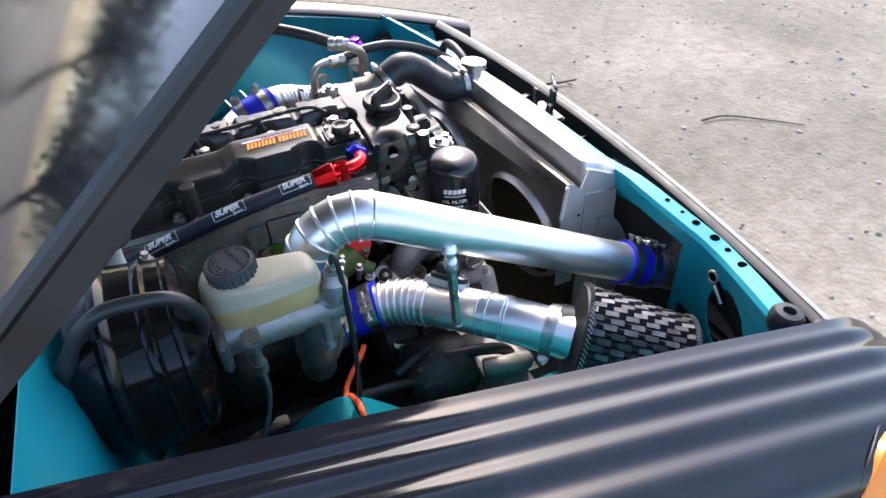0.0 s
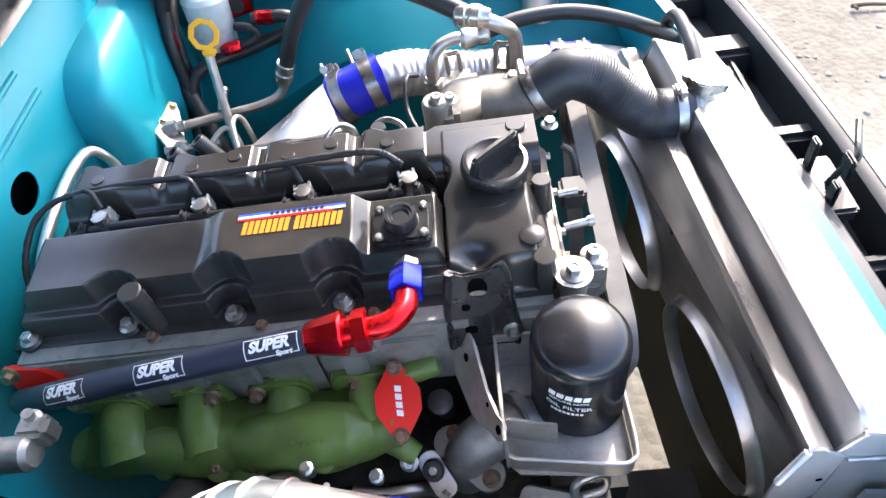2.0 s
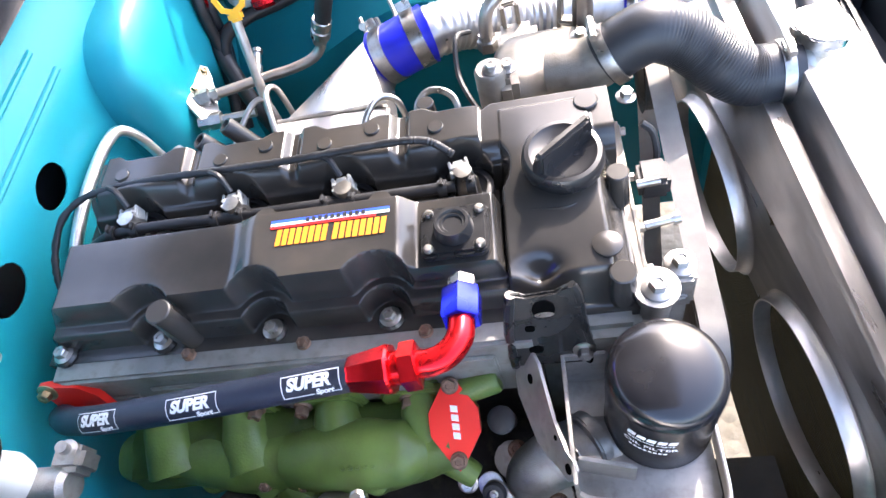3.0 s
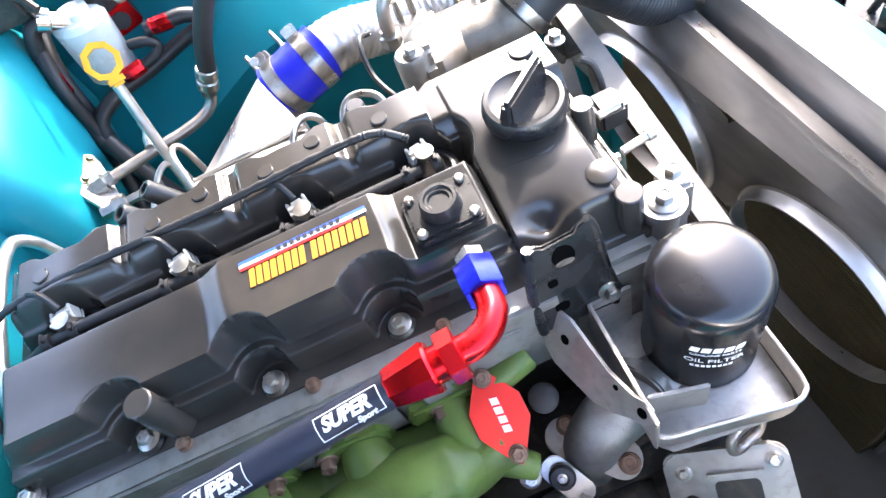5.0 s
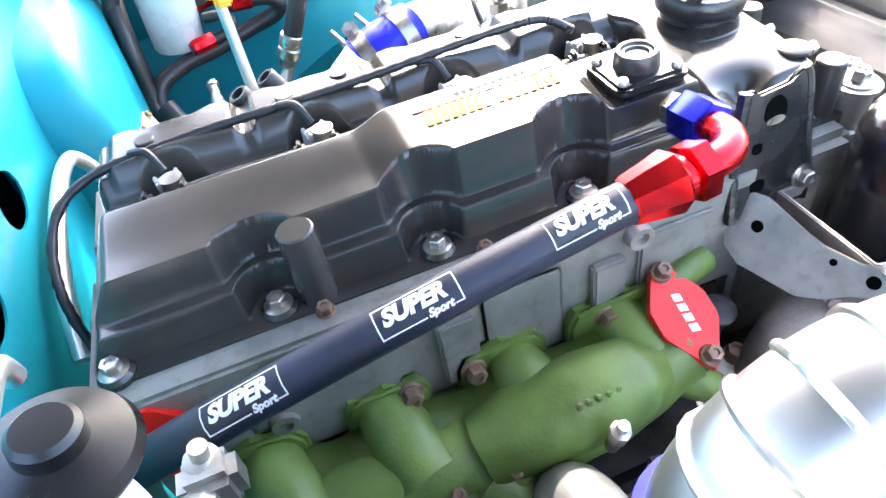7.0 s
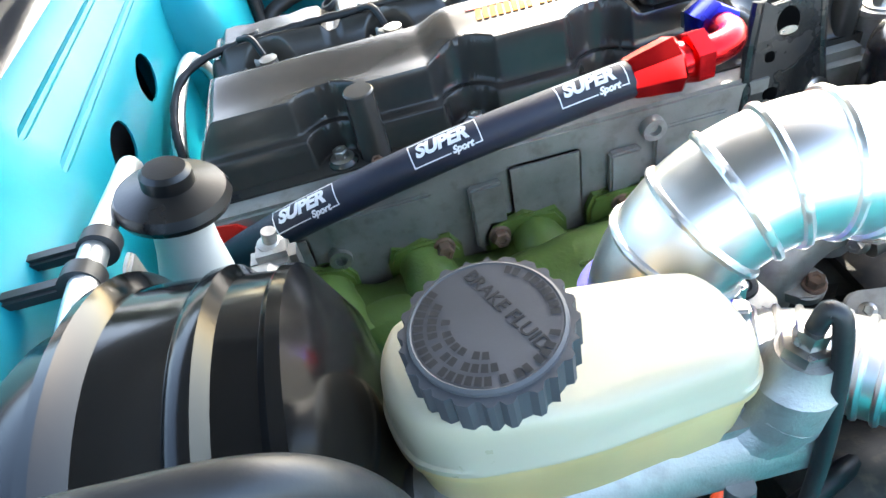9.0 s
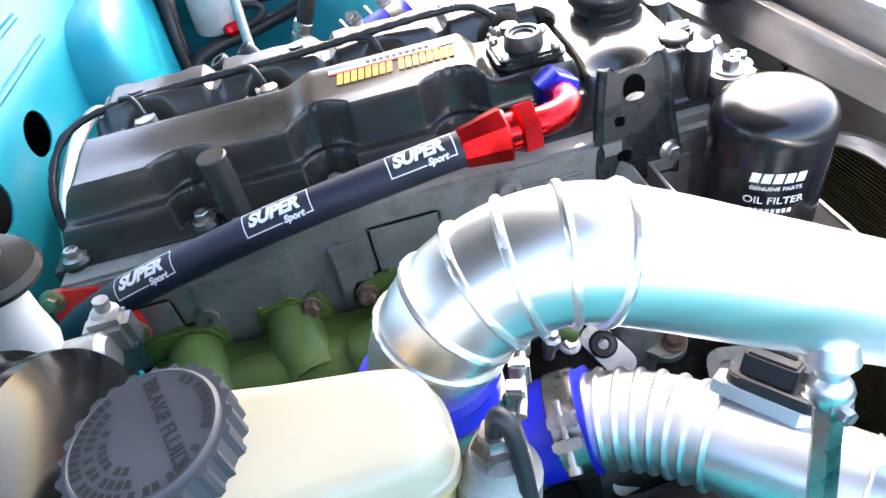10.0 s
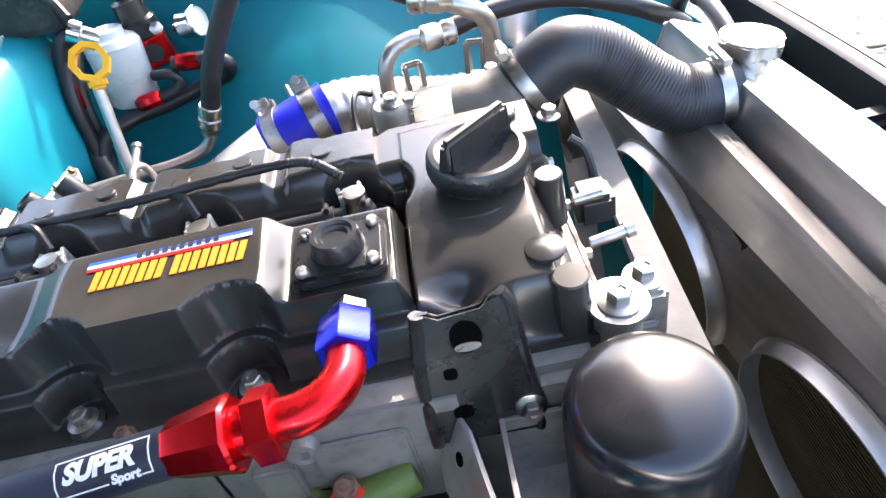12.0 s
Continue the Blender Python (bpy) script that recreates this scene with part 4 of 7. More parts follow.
def build_cam_cover():
    ob = thing("cam_cover", (-0.06, 0.1, 0.885), "moulded black composite cam cover, dusty, bolted to the engine", "engine cover")
    bm = bmesh.new()
    xs = span(-0.336, 0.208, 460)
    ys = span(-0.012, 0.206, 200)
    surface(bm, lambda x, y: Vector((x, y, cover_height(x, y))), xs, ys)
    rim = [e for e in bm.edges if e.is_boundary]
    r = bmesh.ops.extrude_edge_only(bm, edges=rim)
    for v in r["geom"]:
        if isinstance(v, bmesh.types.BMVert):
            v.co.z = 0.872
    me = finish("cover_shell", bm, COVER, 60)
    hang(new("cover_shell", me), ob)
    for bx, by in BOLTS + [(-0.319, -0.004)]:
        bm = bmesh.new()
        lathe(bm, [(0.0115, 0), (0.012, 0.006), (0.010, 0.009), (0, 0.009)], Matrix.Translation((bx, by, 0.884)), 20)
        part("bolt_boss", bm, COVER, ob)
        placed("bolt", BOLT, Matrix.Translation((bx, by, 0.892)) @ pose(0, 0, 0, 0, 0, bx * 900), ob, "zinc-plated flange bolt")
    for bx, by, z in ((0.099, 0.207, 0.905), (-0.01, 0.205, 0.895), (-0.118, 0.205, 0.895), (-0.226, 0.205, 0.895)):
        placed("bolt", BOLT_SMALL, Matrix.Translation((bx, by, z)), ob)
    # round cast dimples and pegs
    for px, py, z, r, h in ((0.186, 0.026, 0.9270, 0.012, 0.0030), (0.187, 0.177, 0.9300, 0.011, 0.0040)) + tuple((px, py, cover_height(px, py) - 0.0008, 0.0075, 0.003) for px, py in ((0.050, 0.166), (-0.058, 0.166), (-0.166, 0.166), (-0.274, 0.166), (-0.012, 0.176), (-0.120, 0.176))):
        bm = bmesh.new()
        lathe(bm, [(r, 0), (r, h * 0.7), (r * 0.9, h), (0, h)], Matrix.Translation((px, py, z)), 24)
        part("cast_pad", bm, COVER, ob)
    for px, py, z0, z1, r in ((0.194, 0.000, 0.885, 0.930, 0.0105), (0.2035, 0.094, 0.89, 0.930, 0.0095), (-0.190, 0.003, 0.886, 0.9445, 0.0115), (0.033, 0.226, 0.88, 0.914, 0.009), (0.055, 0.105, 0.90, 0.915, 0.008)):
        bm = bmesh.new()
        lathe(bm, [(r * 1.15, 0), (r, (z1 - z0) * 0.9), (r, z1 - z0 - 0.001), (r * 0.9, z1 - z0), (0, z1 - z0)], axes((px, py, z0), (0, -0.03 if py < 0.05 else 0, 1)), 24)
        part("peg", bm, COVER, ob)
    for px, py in ((-0.111, 0.091), (-0.002, 0.092)):
        bm = bmesh.new()
        lathe(bm, [(0.0115, 0), (0.0115, 0.024), (0.0105, 0.026), (0, 0.026)], axes((px, py, 0.908), (0, 0.1, 1)), 24)
        part("peg", bm, COVER, ob)
    # breather stubs at the rear
    for px, py, q in ((-0.182, 0.205, (-0.42, -0.05, 0.9)), (-0.155, 0.218, (-0.45, 0.05, 0.85))):
        bm = bmesh.new()
        lathe(bm, [(0.010, 0), (0.0095, 0.040), (0.0085, 0.042), (0.006, 0.042), (0.0055, 0.03), (0, 0.03)], axes((px, py, 0.897), q), 18)
        part("breather_stub", bm, RUBBER, ob)
    bm = bmesh.new()
    lathe(bm, [(0.013, -0.03), (0.013, 0.0), (0.009, 0.003), (0.008, 0.016), (0.0045, 0.016), (0.0045, 0.01), (0, 0.01)], axes((-0.234, 0.211, 0.902), (-0.2, -0.1, 1)), 18)
    lathe(bm, [(0.008, 0), (0.008, 0.025), (0.005, 0.028), (0, 0.028)], axes((-0.225, 0.205, 0.89), (0.8, -0.3, 0.5)), 14)
    part("vacuum_port", bm, CAST, ob, "pale cast vacuum port")
    # breather valve flange on the near bank
    c = Vector((0.067, 0.046, 0.9385))
    bm = bmesh.new()
    prism(bm, ring_outline(0.056, 0.048, 0.006), Matrix.Translation(c), 0.005, 0.0012)
    prism(bm, ring_outline(0.050, 0.042, 0.006), Matrix.Translation(c + Vector((0, 0, 0.005))), 0.002, 0.0006)
    lathe(bm, [(0.0165, 0), (0.0155, 0.009), (0.0140, 0.0125), (0.0115, 0.0125), (0.0105, 0.0105), (0.0085, 0.0105), (0.0075, 0.0085), (0, 0.0085)], Matrix.Translation(c + Vector((0, 0, 0.006))), 30)
    flange = part("breather_valve", bm, COVER_LID, ob)
    for dx in (-0.021, 0.021):
        for dy in (-0.017, 0.017):
            bm = bmesh.new()
            lathe(bm, [(0.0042, 0), (0.0042, 0.002), (0.003, 0.0042), (0, 0.0045)], Matrix.Translation(c + Vector((dx, dy, 0.0065))), 14)
            part("screw", bm, STEEL, flange)
    # oil filler cap
    m = axes((0.159, 0.104, 0.9225), (0.05, -0.05, 1))
    bm = bmesh.new()
    lathe(bm, [(0.033, 0), (0.033, 0.004), (0.0285, 0.008), (0.027, 0.022), (0, 0.022)], m, 36)
    part("filler_neck", bm, COVER_LID, ob)
    bm = bmesh.new()
    lathe(bm, [(0.027, 0.018), (0.0335, 0.019), (0.0345, 0.024), (0.0335, 0.031), (0.0315, 0.034), (0.028, 0.0345), (0.024, 0.032), (0, 0.032)], m, 40)
    grip = m @ pose(0, 0, 0, 0, 0, 40)
    t = bmesh.new()
    bmesh.ops.create_cube(t, size=1)
    bmesh.ops.scale(t, vec=(0.064, 0.014, 0.026), verts=t.verts)
    bmesh.ops.bevel(t, geom=t.edges[:], offset=0.004, segments=3, affect="EDGES")
    for v in t.verts:
        if v.co.z > 0:
            v.co.y *= 0.6
            v.co.x *= 0.92
    bmesh.ops.transform(t, matrix=grip @ Matrix.Translation((0, 0, 0.041)), verts=t.verts)
    join(bm, t)
    part("oil_cap", bm, COVER_LID, ob, "black plastic oil filler cap with grip")
    # seam line below the filler
    bm = bmesh.new()
    tube(bm, [(0.124, 0.066, 0.9310), (0.158, 0.062, 0.9325), (0.182, 0.074, 0.9300)], 0.0016, 6, 5)
    part("moulding_line", bm, COVER, ob)
    # shop sticker: coloured stripes, slanted blocks, unread digits as bars
    st = thing("shop_sticker", (-0.04, 0.055, 0.952), "long sticker with yellow blocks and red, white and blue stripes", "sticker")

    def flat(name, x0, x1, y0, y1, z, material, skew=0.0):
        bm = bmesh.new()
        q = [(x0, y0), (x1, y0), (x1 + skew, y1), (x0 + skew, y1)]
        f = [bm.verts.new((x, y, cover_height(min(max(x, -0.085), 0.01), y) + z)) for x, y in q]
        bm.faces.new(f)
        r = bmesh.ops.extrude_face_region(bm, geom=bm.faces[:])
        for v in r["geom"]:
            if isinstance(v, bmesh.types.BMVert):
                v.co.z += 0.0004
        part(name, bm, material, st)
    flat("stripe", -0.092, 0.014, 0.0690, 0.0720, 0.0006, BLUE_INK)
    flat("stripe", -0.092, 0.014, 0.0665, 0.0690, 0.0006, WHITE_INK)
    flat("stripe", -0.092, 0.002, 0.0640, 0.0665, 0.0006, RED_INK)
    for k in range(10):
        flat("digit_bar", -0.060 + k * 0.0055, -0.0565 + k * 0.0055, 0.0672, 0.0712, 0.0012, INK_AND_RELIEF)
    for k in range(16):
        x = -0.087 + k * 0.0059 + (0.004 if k > 7 else 0)
        flat("letter_bar", x, x + 0.0042, 0.0475, 0.0625, 0.0008, YELLOW_INK, 0.002)


build_cam_cover()


def build_injectors():
    for k, (ix, iy) in enumerate(INJ):
        ob = thing("injector", (ix, iy, 0.90), "grey metal fuel injector in the cam cover's well", "injector", "fuel injectors")
        bm = bmesh.new()
        lathe(bm, [(0.026, -0.006), (0.026, 0.0), (0.022, 0.002), (0.020, 0.002), (0.020, -0.003), (0.014, -0.003)], Matrix.Translation((ix, iy, 0.903)), 30)
        part("seal_ring", bm, RUBBER, ob)
        bm = bmesh.new()
        lathe(bm, [(0.012, -0.01), (0.012, 0.016), (0.0105, 0.019), (0.008, 0.026), (0.008, 0.034), (0, 0.035)], Matrix.Translation((ix + 0.002, iy - 0.003, 0.90)), 20)
        part("injector_body", bm, STEEL, ob)
        bm = bmesh.new()
        m = Matrix.Translation((ix - 0.003, iy + 0.012, 0.915)) @ pose(0, 0, 0, 12, 0, 12)
        box(bm, (0, 0, 0.002), (0.013, 0.012, 0.020), 0.002, m)
        box(bm, (0, -0.010, -0.002), (0.010, 0.010, 0.010), 0.0015, m)
        for dx in (-0.0078, 0.0078):
            box(bm, (dx, -0.002, 0.006), (0.003, 0.016, 0.016), 0.001, m)
            box(bm, (dx, -0.010, 0.015), (0.003, 0.004, 0.010), 0.001, m)
        box(bm, (0, -0.003, 0.0155), (0.018, 0.004, 0.003), 0.001, m)
        tube(bm, [m @ Vector(q) for q in ((-0.0095, 0.004, -0.004), (-0.0095, -0.012, 0.002), (0, -0.0155, 0.004), (0.0095, -0.012, 0.002), (0.0095, 0.004, -0.004))], 0.0009, 6, 4)
        part("connector_clip", bm, CLIP_GREY, ob, "pale plastic wiring clip")
    rail = thing("leak_off_hose", (-0.09, 0.1, 0.92), "black rubber fuel return hose linking the injectors", "hose")
    bm = bmesh.new()
    pts = [(-0.325, 0.106, 0.900)] + [(x - 0.006, 0.108, 0.922) for x, _ in INJ[::-1]]
    tube(bm, pts, 0.0055, 12, 8)
    part("hose_body", bm, RUBBER, rail)
    for x, _ in INJ:
        for dx in (-0.018, 0.008):
            bm = bmesh.new()
            lathe(bm, [(0.0055, -0.004), (0.0082, -0.004), (0.0082, 0.004), (0.0055, 0.004)], axes((x + dx, 0.108, 0.921), (1, 0, 0)), 14)
            box(bm, (0, 0.0, 0.009), (0.003, 0.008, 0.006), 0.001, Matrix.Translation((x + dx, 0.108, 0.921)))
            part("spring_clip", bm, BLACK_PLASTIC, rail)
    loom = thing("injector_wiring_loom", (-0.12, 0.13, 0.95), "braided black wiring loom across the cam cover", "wiring")
    bm = bmesh.new()
    pts = [(-0.335, 0.030, 0.80), (-0.352, 0.070, 0.885), (-0.348, 0.120, 0.920), (-0.318, 0.148, 0.934), (-0.25, 0.155, 0.938), (-0.17, 0.153, 0.940), (-0.10, 0.149, 0.943), (-0.04, 0.147, 0.947), (0.015, 0.146, 0.949), (0.045, 0.142, 0.948), (0.066, 0.133, 0.936)]
    tube(bm, pts, 0.0036, 12, 16, wave=lambda s: 0.0004 * math.sin(s * 2 * math.pi / 0.003))
    part("braided_sleeve", bm, RUBBER, loom)
    for x, _ in INJ[1:]:
        bm = bmesh.new()
        tube(bm, [(x - 0.022, 0.150, 0.942), (x - 0.010, 0.142, 0.943), (x - 0.003, 0.132, 0.930)], 0.003, 8, 5)
        part("branch", bm, RUBBER, loom)


build_injectors()


def rough_cast(bm):
    """Uneven sand-cast relief."""
    for v in bm.verts:
        p = v.co
        v.co = p + Vector((noise.noise(p * 45), noise.noise(p * 45 + Vector((7, 0, 0))), noise.noise(p * 45 + Vector((0, 7, 0))))) * 0.0022


def build_engine():
    eng = thing("engine", (0, 0.1, 0.3), "grey cast diesel engine block and head", "engine")
    # head: near face with pads and recesses
    bm = bmesh.new()
    box(bm, (-0.105, 0.087, 0.832), (0.452, 0.236, 0.108), 0.003)
    part("cylinder_head", bm, HEAD, eng)
    for x, w, z0, z1, d in ((-0.20, 0.085, 0.79, 0.862, 0.005), (-0.115, 0.028, 0.795, 0.858, 0.009), (-0.065, 0.06, 0.79, 0.866, 0.004), (0.0, 0.026, 0.80, 0.855, 0.009), (0.055, 0.06, 0.79, 0.866, 0.005), (-0.285, 0.05, 0.79, 0.85, 0.004)):
        bm = bmesh.new()
        box(bm, (x, -0.030 - d / 2, (z0 + z1) / 2), (w, d, z1 - z0), 0.002)
        part("cast_pad", bm, HEAD, eng)
    for x, z in ((-0.2405, 0.823), (0.023, 0.868)):
        bm = bmesh.new()
        lathe(bm, [(0.010, 0), (0.0095, 0.008), (0.005, 0.008), (0.0045, 0.003), (0, 0.003)], axes((x, -0.031, z), (0, -1, 0)), 20)
        part("core_plug", bm, CAST, eng)
    for x in (-0.19, -0.08, 0.03):
        placed("bolt", BOLT_RUST, axes((x, -0.014, 0.886), (0, -0.2, 1)) @ Matrix.Scale(0.7, 4), eng)
    bm = bmesh.new()
    box(bm, (-0.10, 0.09, 0.62), (0.47, 0.22, 0.32), 0.02)
    box(bm, (-0.10, 0.09, 0.40), (0.46, 0.26, 0.16), 0.03)
    part("block", bm, DARK_IRON, eng)
    # front timing case
    bm = bmesh.new()
    box(bm, (0.165, 0.095, 0.70), (0.085, 0.25, 0.366), 0.008)
    part("timing_case", bm, HEAD, eng)
    bm = bmesh.new()
    prism(bm, [(-0.02, 0.60), (0.205, 0.60), (0.215, 0.80), (0.205, 0.872), (0.19, 0.880), (0.12, 0.872), (0.0, 0.880), (-0.02, 0.87)], Matrix(((0, 0, 1, 0.207), (1, 0, 0, 0), (0, 1, 0, 0), (0, 0, 0, 1))), 0.012, 0.003)
    part("front_plate", bm, CAST_WARM, eng)
    for y, z in ((0.19, 0.888), (0.135, 0.885), (0.075, 0.888), (0.035, 0.885)):
        placed("bolt", BOLT_SMALL, axes((0.219, y, z - 0.02), (1, 0, 0)), eng)
    # corner lug with washered bolts
    bm = bmesh.new()
    lathe(bm, [(0.015, -0.05), (0.015, 0.0), (0.018, 0.002), (0.018, 0.006), (0, 0.006)], axes((0.219, -0.004, 0.899), (0.05, -0.05, 1)), 24)
    part("lug", bm, CAST, eng)
    placed("bolt", BOLT_BIG, axes((0.2195, -0.005, 0.905), (0.05, -0.05, 1)), eng)
    bm = bmesh.new()
    box(bm, (0.243, 0.020, 0.868), (0.022, 0.028, 0.046), 0.003)
    box(bm, (0.232, 0.004, 0.845), (0.03, 0.006, 0.05), 0.002)
    part("lug", bm, CAST, eng)
    placed("bolt", BOLT_BIG, axes((0.243, 0.022, 0.891), (0.05, 0, 1)), eng)
    placed("bolt", BOLT, axes((0.226, 0.197, 0.908), (0.1, 0, 1)), eng)
    # sensor block between the case and belt
    bm = bmesh.new()
    box(bm, (0.240, 0.125, 0.872), (0.028, 0.03, 0.026), 0.004)
    tube(bm, [(0.235, 0.165, 0.905), (0.245, 0.16, 0.895), (0.248, 0.15, 0.87), (0.238, 0.145, 0.85)], 0.0035, 8, 5)
    part("sensor", bm, BLACK_PLASTIC, eng)
    bm = bmesh.new()
    lathe(bm, [(0.004, 0), (0.004, 0.024), (0.0055, 0.024), (0.0055, 0.03), (0, 0.03)], axes((0.222, 0.064, 0.888), (1, 0.1, 0.1)), 12)
    part("stud", bm, STEEL, eng)
    bm = bmesh.new()
    lathe(bm, [(0.004, 0), (0.004, 0.02), (0, 0.02)], axes((0.222, 0.105, 0.893), (1, 0.0, 0.1)), 12)
    part("stud", bm, STEEL, eng)
    # black lifting plate at the near front corner
    bm = bmesh.new()
    out = [(-0.032, -0.050), (0.030, -0.052), (0.033, -0.034), (0.029, 0.0), (0.026, 0.040), (0.022, 0.052), (0.016, 0.050), (0.010, 0.043), (-0.014, 0.041), (-0.018, 0.047), (-0.024, 0.047), (-0.031, 0.0)]
    m = axes((0.132, -0.022, 0.893), (0.0, -1, 0.18), (1, 0, 0))
    prism(bm, out, m, 0.005, 0.0012)
    tube(bm, [m @ Vector((*p, 0.003)) for p in out[1:6]], 0.0035, 8, 4)
    tube(bm, [m @ Vector((*p, 0.003)) for p in out[10:] + out[:1]], 0.0045, 8, 4)
    lift = part("lifting_plate", bm, BRACKET_BLACK, eng, "black painted steel lifting plate")
    # steel ellipse and black disc paint the eye's bright crescent and dark
    bm = bmesh.new()
    lathe(bm, [(0, 0.0060), (0.0062, 0.0060), (0.0062, 0.005)], m @ Matrix.Translation((-0.001, 0.0215, 0)) @ Matrix.Diagonal((1.2, 0.5, 1, 1)), 20)
    part("eye_crescent", bm, STEEL, lift)
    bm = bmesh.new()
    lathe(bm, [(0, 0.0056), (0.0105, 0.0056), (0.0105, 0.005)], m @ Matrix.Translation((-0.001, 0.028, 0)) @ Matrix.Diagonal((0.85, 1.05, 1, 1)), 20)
    part("eye", bm, HOLE_SHADE, lift)
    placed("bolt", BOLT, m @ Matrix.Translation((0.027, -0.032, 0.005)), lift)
    # flat black shapes paint the shade of a small hole and a dimple
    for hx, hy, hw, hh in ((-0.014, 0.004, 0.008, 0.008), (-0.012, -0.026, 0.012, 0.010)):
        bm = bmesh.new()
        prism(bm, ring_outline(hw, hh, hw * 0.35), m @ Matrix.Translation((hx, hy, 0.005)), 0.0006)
        part("dimple_shade", bm, HOLE_SHADE, lift)
    # green exhaust manifold
    man = thing("exhaust_manifold", (-0.12, -0.07, 0.72), "green painted cast iron exhaust manifold with rusty bolts", "manifold")
    bm = bmesh.new()
    tube(bm, [(-0.315, -0.066, 0.760), (-0.25, -0.072, 0.768), (-0.13, -0.082, 0.768), (-0.03, -0.088, 0.776), (0.035, -0.080, 0.786)], lambda u: 0.024 + 0.007 * math.sin(math.pi * u) + 0.0015 * math.sin(u * 19), 28, 20)
    rough_cast(bm)
    part("log", bm, GREEN, man)
    bm = bmesh.new()
    tube(bm, [(-0.125, -0.084, 0.776), (-0.085, -0.086, 0.786), (-0.045, -0.087, 0.791), (-0.005, -0.088, 0.789), (0.012, -0.088, 0.785)], lambda u: 0.028 + 0.004 * math.sin(math.pi * u) - 0.010 * ss(u, 0.8, 1.0), 28, 12)
    rough_cast(bm)
    part("collector", bm, GREEN, man)
    for x in (-0.262, -0.178, -0.082, 0.004):
        bm = bmesh.new()
        tube(bm, [(x, -0.030, 0.795), (x + 0.004, -0.055, 0.793), (x + 0.012, -0.085, 0.775)], lambda u: 0.020 + 0.009 * u, 20, 10)
        rough_cast(bm)
        part("runner", bm, GREEN, man)
    # cast web that fills the top between the runners
    bm = bmesh.new()
    web = ((-0.034, 0.770), (-0.036, 0.796), (-0.046, 0.803), (-0.062, 0.803), (-0.080, 0.797), (-0.096, 0.784), (-0.100, 0.760))
    surface(bm, lambda x, v: Vector((x, web[v][0], web[v][1] + (0.005 * math.cos(2 * math.pi * (x + 0.262) / 0.0887) - 0.004) * (0 < v < 5))), span(-0.296, 0.022, 54), range(len(web)))
    rough_cast(bm)
    bmesh.ops.solidify(bm, geom=bm.faces[:], thickness=0.004)
    part("web", bm, GREEN, man)
    for x0, x1 in ((-0.300, -0.232), (-0.205, -0.142), (-0.122, -0.052), (-0.034, 0.052)):
        bm = bmesh.new()
        c = (x0 + x1) / 2
        w = (x1 - x0) / 2
        prism(bm, [(-w, -0.03), (w, -0.03), (w, 0.004), (w - 0.008, 0.018), (w * 0.3, 0.016), (0, 0.022), (-w * 0.5, 0.016), (-w + 0.006, 0.020), (-w, 0.006)], axes((c, -0.030, 0.800), (0, -1, 0), (1, 0, 0)), 0.012, 0.003)
        part("port_flange", bm, GREEN, man)
    for x, z in ((-0.265, 0.800), (-0.157, 0.811), (-0.110, 0.808), (-0.005, 0.807), (-0.215, 0.775), (-0.06, 0.776)):
        placed("bolt", BOLT_RUST, axes((x, -0.042, z), (0, -1, 0.2)), man)
    bm = bmesh.new()
    lathe(bm, [(0.014, 0), (0.012, 0.03), (0.011, 0.034), (0.005, 0.034), (0.005, 0.028), (0, 0.028)], axes((0.022, -0.09, 0.776), (0.75, -0.45, -0.35)), 18)
    part("stub", bm, GREEN, man)
    bm = bmesh.new()
    lathe(bm, [(0.012, 0), (0.012, 0.04), (0.010, 0.043), (0, 0.043)], axes((0.04, -0.045, 0.815), (0.95, 0.2, 0.15)), 18)
    part("stub", bm, GREEN, man)
    bm = bmesh.new()
    tube(bm, [(-0.13, -0.095, 0.76), (-0.11, -0.125, 0.735), (-0.10, -0.15, 0.70)], 0.026, 16, 6)
    part("turbo_neck", bm, GREEN, man)
    for x, y, z, r in ((-0.152, -0.108, 0.778, 0.017), (-0.112, -0.110, 0.778, 0.015), (-0.215, -0.100, 0.772, 0.014), (-0.04, -0.115, 0.785, 0.013), (-0.19, -0.082, 0.792, 0.013)):
        bm = bmesh.new()
        lathe(bm, [(r * 1.35, -0.024), (r * 1.10, -0.006), (r, 0.003), (r * 0.85, 0.0065), (r * 0.5, 0.008), (0, 0.0082)], axes((x, y + 0.006, z - 0.006), (0, -0.55, 0.8)), 20)
        rough_cast(bm)
        part("boss", bm, GREEN, man)
    for x, y, z in ((-0.152, -0.1065, 0.7785), (-0.112, -0.1085, 0.7785)):
        placed("bolt", BOLT_RUST, axes((x, y, z), (0, -0.55, 0.8)) @ Matrix.Scale(0.7, 4), man)
    # cast marks too worn to read
    for k in range(5):
        bm = bmesh.new()
        box(bm, (-0.062 + 0.007 * k, -0.105, 0.8165 - abs(k - 2) * 0.0004), (0.0045, 0.004, 0.006), 0.001)
        part("cast_mark", bm, GREEN, man)
    # red blanking plate on the manifold
    pl = thing("blanking_plate", (0.039, -0.068, 0.81), "red anodised diamond blanking plate with white mark and two bolts", "plate")
    a, b = Vector((0.038, -0.039, 0.824)), Vector((0.040, -0.098, 0.796))
    m = axes((a + b) / 2, Vector((0.05, -0.43, 0.9)), (b - a))
    L = (b - a).length / 2
    out = []
    for k in range(40):
        t = 2 * math.pi * k / 40
        # diamond with round ends and flanks
        cx, cy = math.cos(t), math.sin(t)
        r = 1 / (abs(cx) / (L + 0.0125) + abs(cy) / 0.026)
